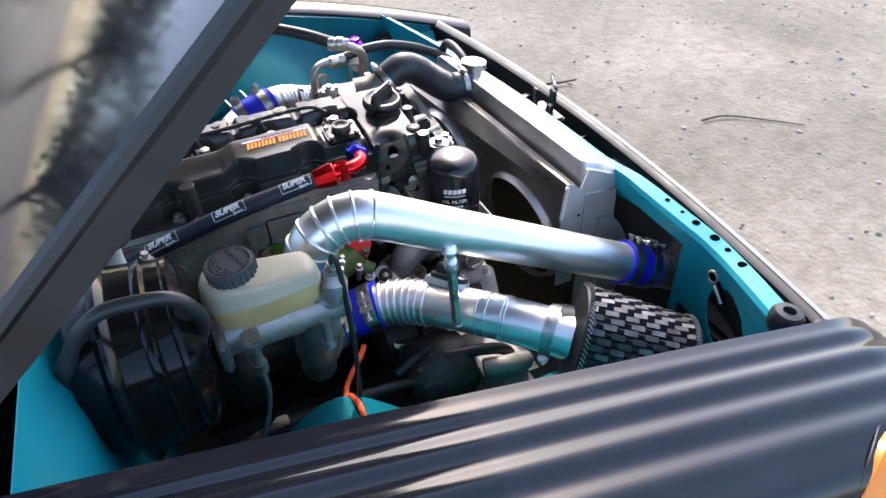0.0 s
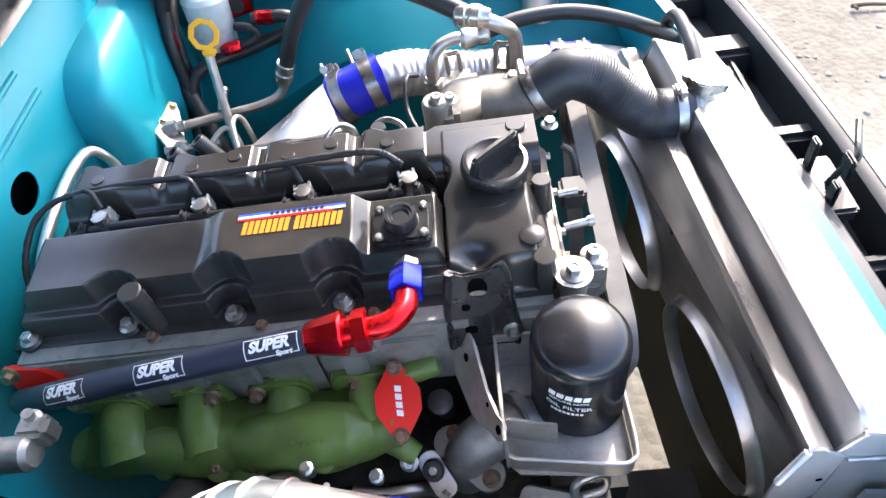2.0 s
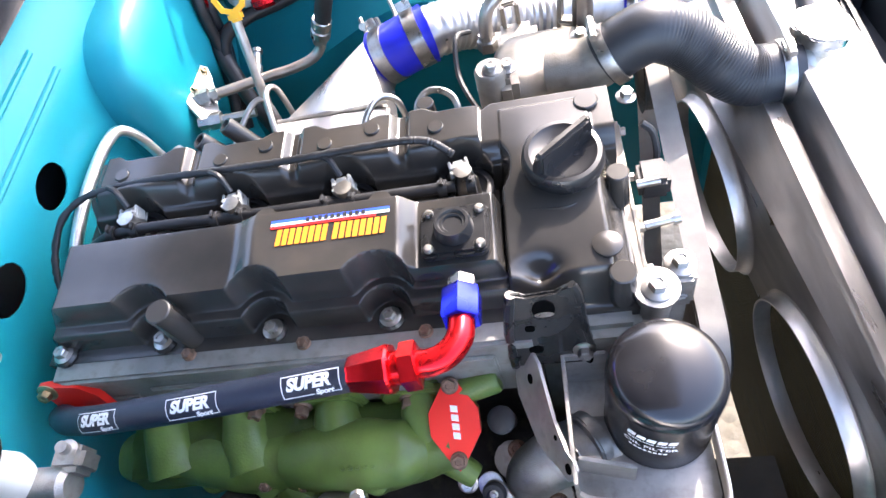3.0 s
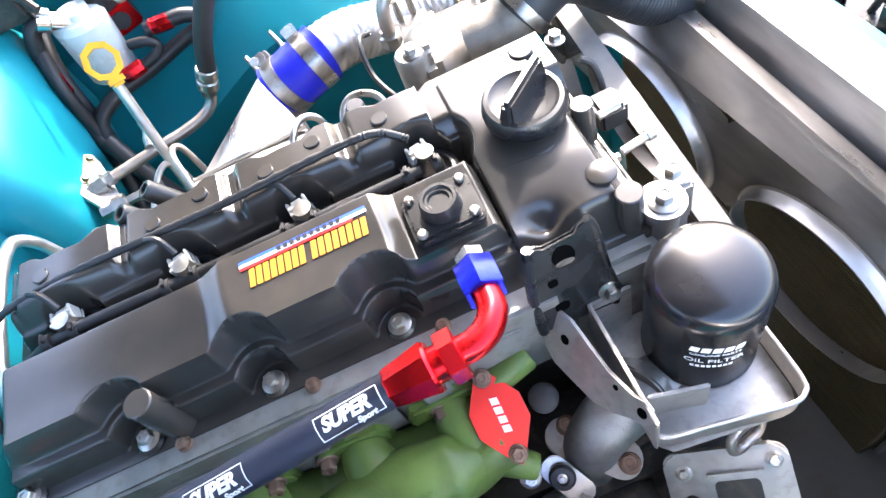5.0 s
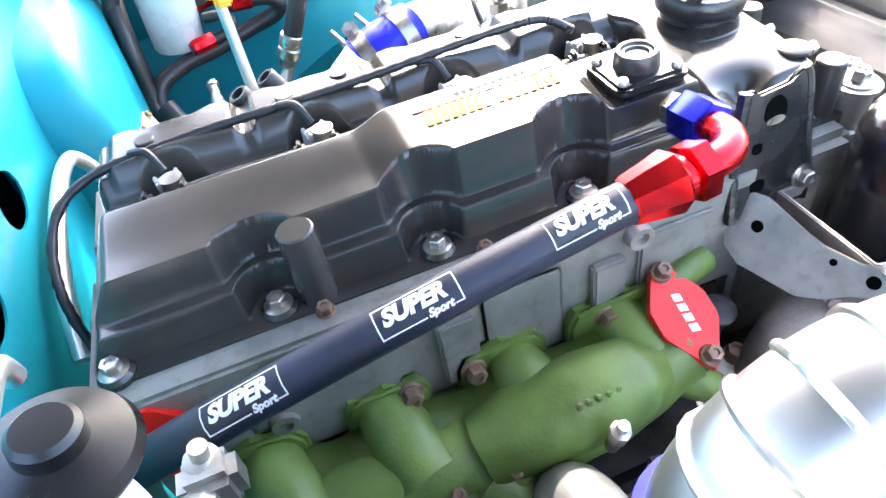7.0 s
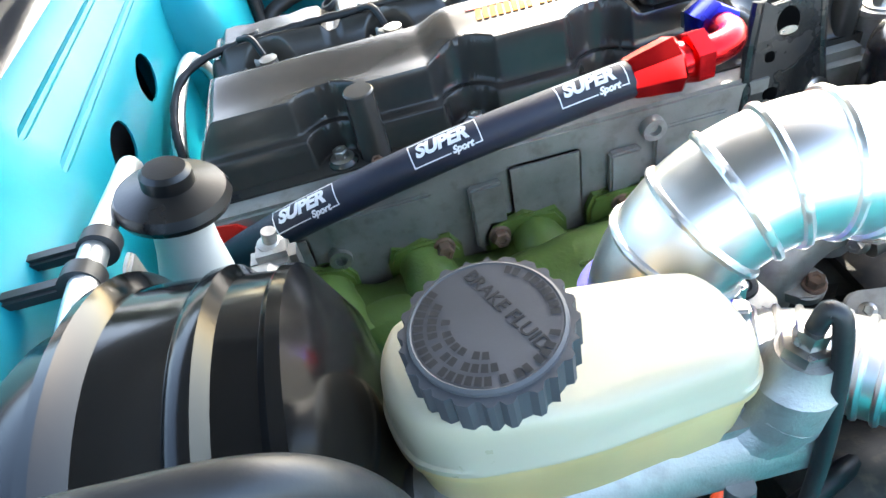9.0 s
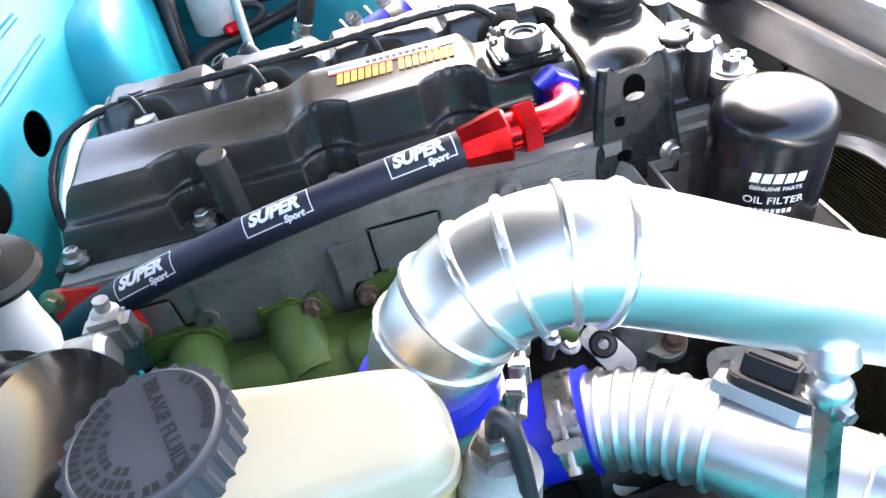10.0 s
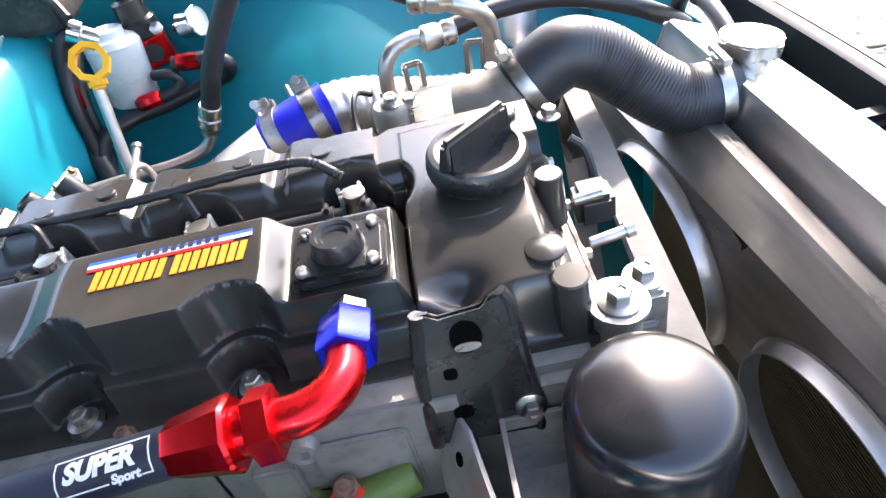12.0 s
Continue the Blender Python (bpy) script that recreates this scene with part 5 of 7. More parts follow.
        out.append((max(-L - 0.0098, min(L + 0.0098, r * cx)), max(-0.0225, min(0.0225, r * cy * 1.12))))
    bm = bmesh.new()
    prism(bm, out, m, 0.007, 0.001)
    part("plate", bm, RED_PLATE, pl)
    for s in (-1, 1):
        placed("bolt", BOLT_RUST, m @ Matrix.Translation((s * L, 0, 0.007)) @ Matrix.Scale(0.85, 4), pl)
    for k in range(4):
        bm = bmesh.new()
        prism(bm, [(-0.0036, -0.0032), (0.0022, -0.0032), (0.0036, 0.0032), (-0.0022, 0.0032)], m @ Matrix.Translation((-0.012 + 0.0078 * k, 0.001, 0.0071)), 0.0003)
        part("mark_block", bm, WHITE_INK, pl)
    # pad under the plate
    bm = bmesh.new()
    prism(bm, [(x * 0.96, y * 0.96) for x, y in out], m @ Matrix.Translation((0, 0, -0.016)), 0.0158, 0.002)
    part("egr_pad", bm, GREEN, man)
    # second red plate at the rear of the head
    pl2 = thing("blanking_plate", (-0.31, -0.03, 0.84), "red anodised blanking plate at the rear of the head", "plate")
    a, b = Vector((-0.336, -0.033, 0.879)), Vector((-0.2875, -0.036, 0.835))
    m = axes((a + b) / 2, (0.0, -1, 0.35), b - a)
    bm = bmesh.new()
    prism(bm, [(x * 0.99, y * 1.0) for x, y in out], m, 0.008, 0.001)
    part("plate", bm, RED_PLATE, pl2)
    for s in (-1, 1):
        placed("bolt", BOLT_GOLD, m @ Matrix.Translation((s * L * 0.98, 0, 0.008)), pl2)


build_engine()


def build_breather_hose():
    ob = thing("breather_hose", (-0.12, -0.07, 0.9), "navy sleeved braided hose with red and blue fittings", "hose")
    ends = [Vector(p) for p in ((-0.335, -0.052, 0.852), (-0.300, -0.066, 0.878), (-0.243, -0.075, 0.902), (-0.145, -0.077, 0.924), (-0.045, -0.071, 0.934), (-0.014, -0.069, 0.936))]
    bm = bmesh.new()
    tube(bm, ends, 0.0128, 24, 14)
    part("sleeve", bm, SLEEVE, ob)

    def hexcone(a, b, r0, r1, seg=6, name="nut", material=RED_ANOD, flare=0.0):
        bm = bmesh.new()
        d = Vector(b) - Vector(a)
        lathe(bm, [(0, 0), (r0 * 0.93, 0), (r0, d.length * 0.06), (r1, d.length * 0.94), (r1 * 0.93, d.length), (0, d.length)], axes(a, d, (0, 0, 1)), seg)
        part(name, bm, material, ob)
    hexcone((-0.017, -0.069, 0.936), (0.016, -0.068, 0.938), 0.0145, 0.0195, 8, "hose_end")
    hexcone((0.016, -0.068, 0.938), (0.024, -0.068, 0.9385), 0.013, 0.013, 20, "neck")
    hexcone((0.023, -0.068, 0.9385), (0.036, -0.067, 0.939), 0.0185, 0.0185, 6, "swivel_nut")
    bm = bmesh.new()
    tube(bm, [(0.034, -0.067, 0.939), (0.046, -0.066, 0.939), (0.058, -0.060, 0.9385), (0.066, -0.048, 0.937), (0.067, -0.034, 0.935), (0.067, -0.028, 0.934)], 0.0105, 20, 8)
    part("elbow", bm, RED_ANOD, ob, "red anodised elbow")
    hexcone((0.067, -0.034, 0.9345), (0.067, -0.006, 0.930), 0.0165, 0.0165, 6, "union_nut", BLUE_ANOD)
    hexcone((0.067, -0.009, 0.9305), (0.067, 0.006, 0.927), 0.0120, 0.0120, 6, "adapter", STEEL)
    # printed labels round the sleeve: frame and slanted blocks
    path = spline(ends, 40)
    run = [0.0]
    for p, q in zip(path, path[1:]):
        run.append(run[-1] + (q - p).length)

    def at(s):
        k = 0
        while k < len(run) - 2 and run[k + 1] < s:
            k += 1
        t = (s - run[k]) / max(1e-9, run[k + 1] - run[k])
        return path[k].lerp(path[k + 1], t), (path[min(k + 3, len(path) - 1)] - path[max(k - 2, 0)]).normalized()

    def wrap(s, w, lift=0.0002):
        c, t = at(s)
        side = Vector((0, -0.50, 0.866))
        side = (side - t * side.dot(t)).normalized()
        up = t.cross(side)
        if up.z < 0:
            up = -up
        a = w / 0.0128
        return c + (side * math.cos(a) + up * math.sin(a)) * (0.0128 + lift)
    for centre in (Vector((-0.045, -0.071, 0.934)), Vector((-0.145, -0.077, 0.924)), Vector((-0.243, -0.075, 0.902))):
        s0 = run[min(range(len(path)), key=lambda k: (path[k] - centre).length)]

        def bar(bm, x0, x1, w0, w1, skew=0.0):
            g = [[bm.verts.new(wrap(s0 + x0 + (x1 - x0) * i / 3 + skew * (w0 + (w1 - w0) * j / 3), w0 + (w1 - w0) * j / 3, 0.0006)) for j in range(4)] for i in range(4)]
            for i in range(3):
                for j in range(3):
                    bm.faces.new((g[i][j], g[i + 1][j], g[i + 1][j + 1], g[i][j + 1]))
        bm = bmesh.new()
        for x0, x1, w0, w1 in ((-0.0225, 0.0225, 0.0078, 0.0086), (-0.0225, 0.002, -0.0086, -0.0078), (0.018, 0.0225, -0.0086, -0.0078), (-0.0233, -0.0225, -0.0086, 0.0086), (0.0225, 0.0233, -0.0086, 0.0086)):
            bar(bm, x0, x1, w0, w1)
        label = part("label_frame", bm, WHITE_INK, ob)
        for name, text, h, ds, dw, slant in (("label_word", "SUPER", 0.0125, -0.002, 0.0014, 0.25), ("label_script", "Sport", 0.0062, 0.0100, -0.0070, 0.3)):
            bm = lettering(text, h, slant, 0.05)
            bmesh.ops.subdivide_edges(bm, edges=[e for e in bm.edges if e.calc_length() > 0.004], cuts=2)
            for v in bm.verts:
                v.co = wrap(s0 + ds + v.co.x, dw + v.co.y, 0.0004 + v.co.z)
            part(name, bm, WHITE_INK, label)
    nudge(ob, 0.003, 0.0, 0.0035)


build_breather_hose()


def build_oil_filter():
    ob = thing("oil_filter", (0.211, -0.078, 0.79), "gloss black spin-on oil filter with white print", "oil filter")
    m = axes((0.2135, -0.073, 0.795), (0.0, -0.02, 1))
    R = 0.0435
    bm = bmesh.new()
    lathe(bm, [(0, 0), (R - 0.002, 0), (R, 0.003), (R + 0.0012, 0.006), (R, 0.010), (R, 0.106), (R - 0.001, 0.112), (R - 0.0035, 0.118), (R - 0.008, 0.1225), (R - 0.016, 0.1255), (R - 0.028, 0.1275), (0, 0.1285)], m, 64)
    can = part("can", bm, FILTER_BLACK, ob)

    def print_on(text, h, z, turn, name, slant=0.0, material=WHITE_INK):
        bm = lettering(text, h, slant)
        for v in bm.verts:
            a = v.co.x / R + turn
            r = R + 0.0003 + v.co.z * 0.5
            v.co = m @ Vector((r * math.cos(a), r * math.sin(a), z + v.co.y))
        me = finish(name, bm, material)
        tagged(hang(new(name, me), can))
    face = radians(-112)
    # maker's mark as plain slanted blocks
    for k in range(5):
        bm = bmesh.new()
        x0 = -0.0185 + k * 0.0076
        q = []
        for dx, dz in ((0, 0), (0.0062, 0), (0.0075, 0.0085), (0.0013, 0.0085)):
            a = (x0 + dx) / R + face
            q.append(bm.verts.new(m @ Vector(((R + 0.0004) * math.cos(a), (R + 0.0004) * math.sin(a), 0.0785 + dz))))
        bm.faces.new(q)
        part("mark_block", bm, WHITE_INK, can)
    print_on("GENUINE PARTS", 0.0048, 0.0735, face, "print_line")
    print_on("OIL FILTER", 0.0088, 0.0625, face, "print_line")
    for k in range(8):
        bm = bmesh.new()
        q = []
        for dx, dz in ((0, 0), (0.0028, 0), (0.0028, 0.0042), (0, 0.0042)):
            a = (-0.016 + k * 0.0038 + dx) / R + face
            q.append(bm.verts.new(m @ Vector(((R + 0.0004) * math.cos(a), (R + 0.0004) * math.sin(a), 0.0510 + dz))))
        bm.faces.new(q)
        part("digit_bar", bm, WHITE_INK, can)
    # drip tray and side bracket
    tray = thing("filter_bracket", (0.2, -0.09, 0.75), "bare steel oil filter bracket with folded drip tray", "bracket")
    floor = [(0.140, -0.032), (0.140, -0.136), (0.150, -0.146), (0.235, -0.155), (0.248, -0.150), (0.2525, -0.138), (0.2525, -0.040), (0.242, -0.031)]
    bm = bmesh.new()
    prism(bm, floor, Matrix.Translation((0, 0, 0.793)), 0.004, 0.001)
    part("tray_floor", bm, ZINC, tray)
    bm = bmesh.new()
    lip = spline([(x, y, 0.796) for x, y in ((0.142, -0.138), (0.150, -0.142), (0.170, -0.145), (0.205, -0.150), (0.235, -0.155), (0.248, -0.152), (0.2535, -0.140), (0.2535, -0.09), (0.2535, -0.045), (0.245, -0.032), (0.225, -0.030))], 8)
    rows = []
    for p in lip:
        rows.append([bm.verts.new(p), bm.verts.new(p + Vector((0, 0, 0.013))), bm.verts.new(p + Vector((0, 0, 0.027)))])
    for a, b in zip(rows, rows[1:]):
        for j in range(2):
            bm.faces.new((a[j], a[j + 1], b[j + 1], b[j]))
    bmesh.ops.solidify(bm, geom=bm.faces[:], thickness=0.0025)
    part("tray_lip", bm, ZINC, tray)
    bm = bmesh.new()
    tube(bm, [p + Vector((0, 0, 0.0275)) for p in lip], 0.0019, 8, 1)
    part("rim", bm, SHEET, tray, "bright folded rim")
    # wall on the rear side, flat with a bright folded edge
    a, b = Vector((0.118, -0.034, 0)), Vector((0.148, -0.134, 0))
    d = (b - a).normalized()
    n2 = Vector((d.y, -d.x, 0.48)).normalized()
    up2 = n2.cross(d)
    up2 = up2 if up2.z > 0 else -up2
    m2 = axes(Vector((0.118, -0.034, 0.862)) - up2 * 0.062, n2, d)
    if (m2 @ Vector((0, 1, 0)) - m2.translation).z < 0:
        m2 = m2 @ pose(0, 0, 0, 180)
    w = (b - a).length
    bm = bmesh.new()
    prism(bm, [(-0.012, 0.035), (-0.012, 0.058), (-0.004, 0.064), (0.010, 0.066), (0.055, 0.052), (0.080, 0.052), (0.090, 0.058), (0.098, 0.056), (0.102, 0.046), (0.098, 0.036), (0.085, 0.032), (0.072, 0.020), (0.055, 0.012), (0.010, 0.012), (-0.004, 0.020)], m2, 0.003, 0.0008)
    plate = part("side_plate", bm, ZINC, tray)
    placed("bolt", BOLT_SMALL, m2 @ Matrix.Translation((-0.002, 0.050, 0)) @ pose(0, 0, 0, 180), plate)
    # black discs paint the dark of the plate's holes
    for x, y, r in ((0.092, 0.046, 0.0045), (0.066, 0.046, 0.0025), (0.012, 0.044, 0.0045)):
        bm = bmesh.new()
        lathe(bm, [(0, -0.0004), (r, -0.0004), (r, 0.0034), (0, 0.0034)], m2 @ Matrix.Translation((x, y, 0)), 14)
        part("plate_hole_disc", bm, HOLE_SHADE, plate)
    bm = bmesh.new()
    box(bm, (0.158, -0.034, 0.826), (0.036, 0.003, 0.062), 0.001)
    box(bm, (0.140, -0.086, 0.826), (0.003, 0.106, 0.064), 0.001)
    part("tray_wall", bm, ZINC, tray)
    bm = bmesh.new()
    box(bm, (0, 0, 0), (0.044, 0.003, 0.040), 0.001, Matrix.Translation((0.165, -0.1225, 0.835)) @ pose(0, 0, 0, 0, 0, -13))
    part("tray_tab", bm, ZINC, tray)
    # cast pedestal below
    ped = thing("filter_pedestal", (0.15, -0.09, 0.7), "grey cast aluminium oil filter pedestal and elbow", "engine part")
    bm = bmesh.new()
    tube(bm, [(0.215, -0.085, 0.783), (0.205, -0.09, 0.765), (0.18, -0.09, 0.755)], 0.030, 20, 6)
    tube(bm, [(0.19, -0.085, 0.77), (0.15, -0.09, 0.778), (0.118, -0.098, 0.77), (0.098, -0.104, 0.742), (0.095, -0.106, 0.70)], lambda u: 0.030 - 0.008 * u, 20, 8)
    part("elbow", bm, CAST, ped)
    bm = bmesh.new()
    prism(bm, ring_outline(0.085, 0.034, 0.016), axes((0.100, -0.104, 0.735), (-0.1, -0.15, 1), (0.7, -0.7, 0)), 0.012, 0.002)
    prism(bm, ring_outline(0.075, 0.05, 0.02), axes((0.158, -0.085, 0.775), (-0.8, -0.5, 0.2), (0, 0, 1)), 0.012, 0.002)
    part("flange", bm, CAST, ped)
    for p in ((0.087, -0.080, 0.748), (0.121, -0.130, 0.746)):
        placed("bolt", BOLT_RUST, axes(p, (-0.1, -0.15, 1)), ped)
    for p in ((0.142, -0.104, 0.808), (0.160, -0.118, 0.768), (0.150, -0.09, 0.74)):
        placed("bolt", BOLT, axes(p, (-0.8, -0.5, 0.2)), ped)
    # rusty key ring hanging under the tray
    bm = bmesh.new()
    m3 = axes((0.215, -0.147, 0.752), (0.3, -0.9, 0.3), (1, 0, 0))
    tube(bm, [m3 @ Vector((x * 1.0, y * 1.0, 0)) for x, y in ring_outline(0.034, 0.026, 0.011, 4)] + [m3 @ Vector((*ring_outline(0.034, 0.026, 0.011, 4)[0], 0))], 0.0045, 10, 3)
    solo("shackle", bm, TUBE_GREY, "dull steel link hanging under the filter tray", "shackle")
    pb = thing("alternator_bracket", (0.19, -0.16, 0.70), "pale cast alternator bracket with a slot, below the oil filter", "bracket")
    mb = axes((0.192, -0.168, 0.712), (-0.35, -0.5, 0.8), (1, -0.35, 0.2))
    bm = bmesh.new()
    prism(bm, ring_outline(0.10, 0.062, 0.012), mb, 0.008, 0.002)
    arm = part("arm", bm, CAST, pb)
    # flat dark inset paints the open slot on the solid arm
    bm = bmesh.new()
    prism(bm, ring_outline(0.036, 0.024, 0.005), mb @ Matrix.Translation((0.006, -0.008, 0.0081)), 0.0004)
    part("slot", bm, DARK_IRON, arm)
    bm = bmesh.new()
    prism(bm, ring_outline(0.046, 0.006, 0.002), mb @ Matrix.Translation((0.006, 0.009, 0.008)), 0.005, 0.001)
    part("rib", bm, CAST, arm)
    placed("bolt", BOLT_SMALL, mb @ Matrix.Translation((-0.034, 0.014, 0.008)), pb)
    placed("bolt", BOLT_SMALL, mb @ Matrix.Translation((0.038, 0.018, 0.008)), pb)
    # steel tab with a rubber plug beside the elbow
    tb = thing("steel_tab", (0.067, -0.12, 0.75), "small steel tab with a black rubber plug and bolt", "tab")
    mt = axes((0.068, -0.122, 0.750), (-0.15, -0.55, 0.8), (0.45, -0.8, -0.4))
    bm = bmesh.new()
    prism(bm, ring_outline(0.050, 0.024, 0.010), mt, 0.003, 0.0008)
    part("tab", bm, STEEL, tb)
    bm = bmesh.new()
    lathe(bm, [(0.0105, 0), (0.0115, 0.004), (0.0095, 0.007), (0.006, 0.0075), (0.005, 0.0055), (0, 0.0055)], mt @ Matrix.Translation((-0.006, 0, 0.003)), 22)
    part("plug", bm, RUBBER, tb)
    placed("bolt", BOLT_SMALL, mt @ Matrix.Translation((-0.006, 0, 0.008)) @ Matrix.Scale(0.6, 4), tb)
    # oily parts low between the engine and the turbo
    low = thing("injection_pump", (0.08, -0.12, 0.60), "dark oily pump and brackets low on the engine's side", "pump")
    bm = bmesh.new()
    lathe(bm, [(0, -0.07), (0.03, -0.07), (0.045, -0.055), (0.045, 0.0), (0.055, 0.006), (0.055, 0.03), (0.04, 0.05), (0, 0.05)], axes((0.09, -0.155, 0.645), (1, 0, 0.05)), 32)
    rough_cast(bm)
    part("pump_body", bm, DARK_IRON, low)
    bm = bmesh.new()
    box(bm, (0.03, -0.085, 0.66), (0.30, 0.10, 0.12), 0.02)
    box(bm, (0.21, -0.09, 0.64), (0.10, 0.12, 0.14), 0.02)
    part("housing", bm, DARK_IRON, low)
    bm = bmesh.new()
    tube(bm, [(0.10, -0.175, 0.695), (0.125, -0.185, 0.70), (0.155, -0.185, 0.695), (0.18, -0.175, 0.67)], 0.022, 18, 16, wave=lambda s: 0.0022 * math.sin(s * 2 * math.pi / 0.011))
    part("ribbed_boot", bm, RUBBER, low)
    bm = bmesh.new()
    lathe(bm, [(0, -0.04), (0.010, -0.04), (0.011, -0.01), (0.011, 0.008), (0.013, 0.009), (0.013, 0.014), (0.010, 0.016), (0, 0.016)], axes((0.078, -0.060, 0.778), (0.0, -0.3, 1)), 24)
    part("pressure_switch", bm, BLACK_PLASTIC, low)
    for pts, r in (([(-0.02, -0.13, 0.745), (0.01, -0.135, 0.742), (0.045, -0.13, 0.735), (0.06, -0.12, 0.70)], 0.007), ([(-0.10, -0.135, 0.755), (-0.09, -0.145, 0.77), (-0.075, -0.148, 0.775), (-0.06, -0.14, 0.765), (-0.05, -0.13, 0.73)], 0.0045), ([(0.005, -0.15, 0.70), (0.03, -0.16, 0.725), (0.06, -0.165, 0.72), (0.09, -0.16, 0.68)], 0.006)):
        bm = bmesh.new()
        tube(bm, pts, r, 12, 8)
        part("pipe", bm, TUBE_GREY, low)
    for p in ((-0.015, -0.145, 0.742), (0.03, -0.148, 0.735), (0.04, -0.11, 0.757)):
        placed("bolt", BOLT, axes(p, (0, -0.5, 0.8)), low)


build_oil_filter()


def build_belt():
    ob = thing("belt_drive", (0.27, 0.12, 0.6), "grey ribbed belt on dark pulleys", "belt")
    pul = (((0.268, 0.285, 0.838), 0.036), ((0.268, 0.000, 0.795), 0.044), ((0.268, 0.10, 0.56), 0.075))
    for c, r in pul:
        bm = bmesh.new()
        lathe(bm, [(0, -0.016), (r * 0.4, -0.016), (r * 0.8, -0.008), (r, -0.013), (r - 0.003, -0.011), (r - 0.003, 0.011), (r, 0.013), (r * 0.8, 0.008), (0.012, 0.014), (0, 0.014)], axes(c, (1, 0, 0)), 36)
        part("pulley", bm, DARK_IRON, ob)
    # belt loop as the hull of the three pulleys
    pts = []
    for c, r in pul:
        for k in range(48):
            a = 2 * math.pi * k / 48
            pts.append((c[1] + r * math.cos(a), c[2] + r * math.sin(a)))
    pts = sorted(set(pts))

    def half(ps):
        h = []
        for p in ps:
            while len(h) > 1 and (h[-1][0] - h[-2][0]) * (p[1] - h[-2][1]) - (h[-1][1] - h[-2][1]) * (p[0] - h[-2][0]) <= 0:
                h.pop()
            h.append(p)
        return h[:-1]
    hull = half(pts) + half(pts[::-1])
    bm = bmesh.new()
    rings = [[bm.verts.new((0.268 + dx, y, z)) for dx in (-0.011, 0.011)] for y, z in hull]
    n = len(rings)
    for k in range(n):
        a, b = rings[k], rings[(k + 1) % n]
        bm.faces.new((a[0], a[1], b[1], b[0]))
    bmesh.ops.solidify(bm, geom=bm.faces[:], thickness=0.004)
    part("belt", bm, BELT, ob, "worn grey drive belt")


BELT = mat("worn_belt", (0.34, 0.32, 0.29), 0.5, var=0.15, scale=30, bump=0.1)
build_belt()

# ---- pipework on the near side ----


def path_at(pts, n=20):
    p = spline(pts, n)
    run = [0.0]
    for a, b in zip(p, p[1:]):
        run.append(run[-1] + (b - a).length)

    def at(s):
        k = 0
        while k < len(run) - 2 and run[k + 1] < s:
            k += 1
        t = (s - run[k]) / max(1e-9, run[k + 1] - run[k])
        return p[k].lerp(p[k + 1], t), (p[min(k + 2, len(p) - 1)] - p[max(k - 1, 0)]).normalized()
    return at, run[-1]


def coupler(parent, at, s0, s1, R, screw=(0, 0, 1), bands=(0.2, 0.8), wide=0.018):
    """A silicone coupler with raised rims and steel band clamps."""
    bm = bmesh.new()
    pts = [at(s0 + (s1 - s0) * k / 10)[0] for k in range(11)]
    L = s1 - s0
    tube(bm, pts, R, 36, 3, wave=lambda s: 0.0015 * (1 - ss(s, 0.002, 0.004)) + 0.0015 * ss(s, L - 0.004, L - 0.002))
    c = part("silicone_coupler", bm, SILICONE, parent, "blue silicone coupler")
    for s in (s0 + L * k for k in bands):
        p, t = at(s)
        m = axes(p, t, screw)
        bm = bmesh.new()
        w = min(wide, L * 0.5)
        lathe(bm, [(R - 0.001, -w / 2), (R + 0.0014, -w / 2), (R + 0.0014, w / 2), (R - 0.001, w / 2)], m, 44)
        box(bm, (R + 0.006, 0.0, 0), (0.011, 0.010, w), 0.0015, m)
        box(bm, (R + 0.008, 0.016, 0), (0.011, 0.008, w), 0.0015, m)
        t2 = bmesh.new()
        lathe(t2, [(0, -0.014), (0.0028, -0.014), (0.0028, 0.030), (0.005, 0.030), (0.005, 0.035), (0, 0.035)], m @ Matrix.Translation((R + 0.009, 0.0, 0)) @ pose(0, 0, 0, -90), 10)
        join(bm, t2)
        part("band_clamp", bm, STEEL, c, "steel T-bolt band clamp")


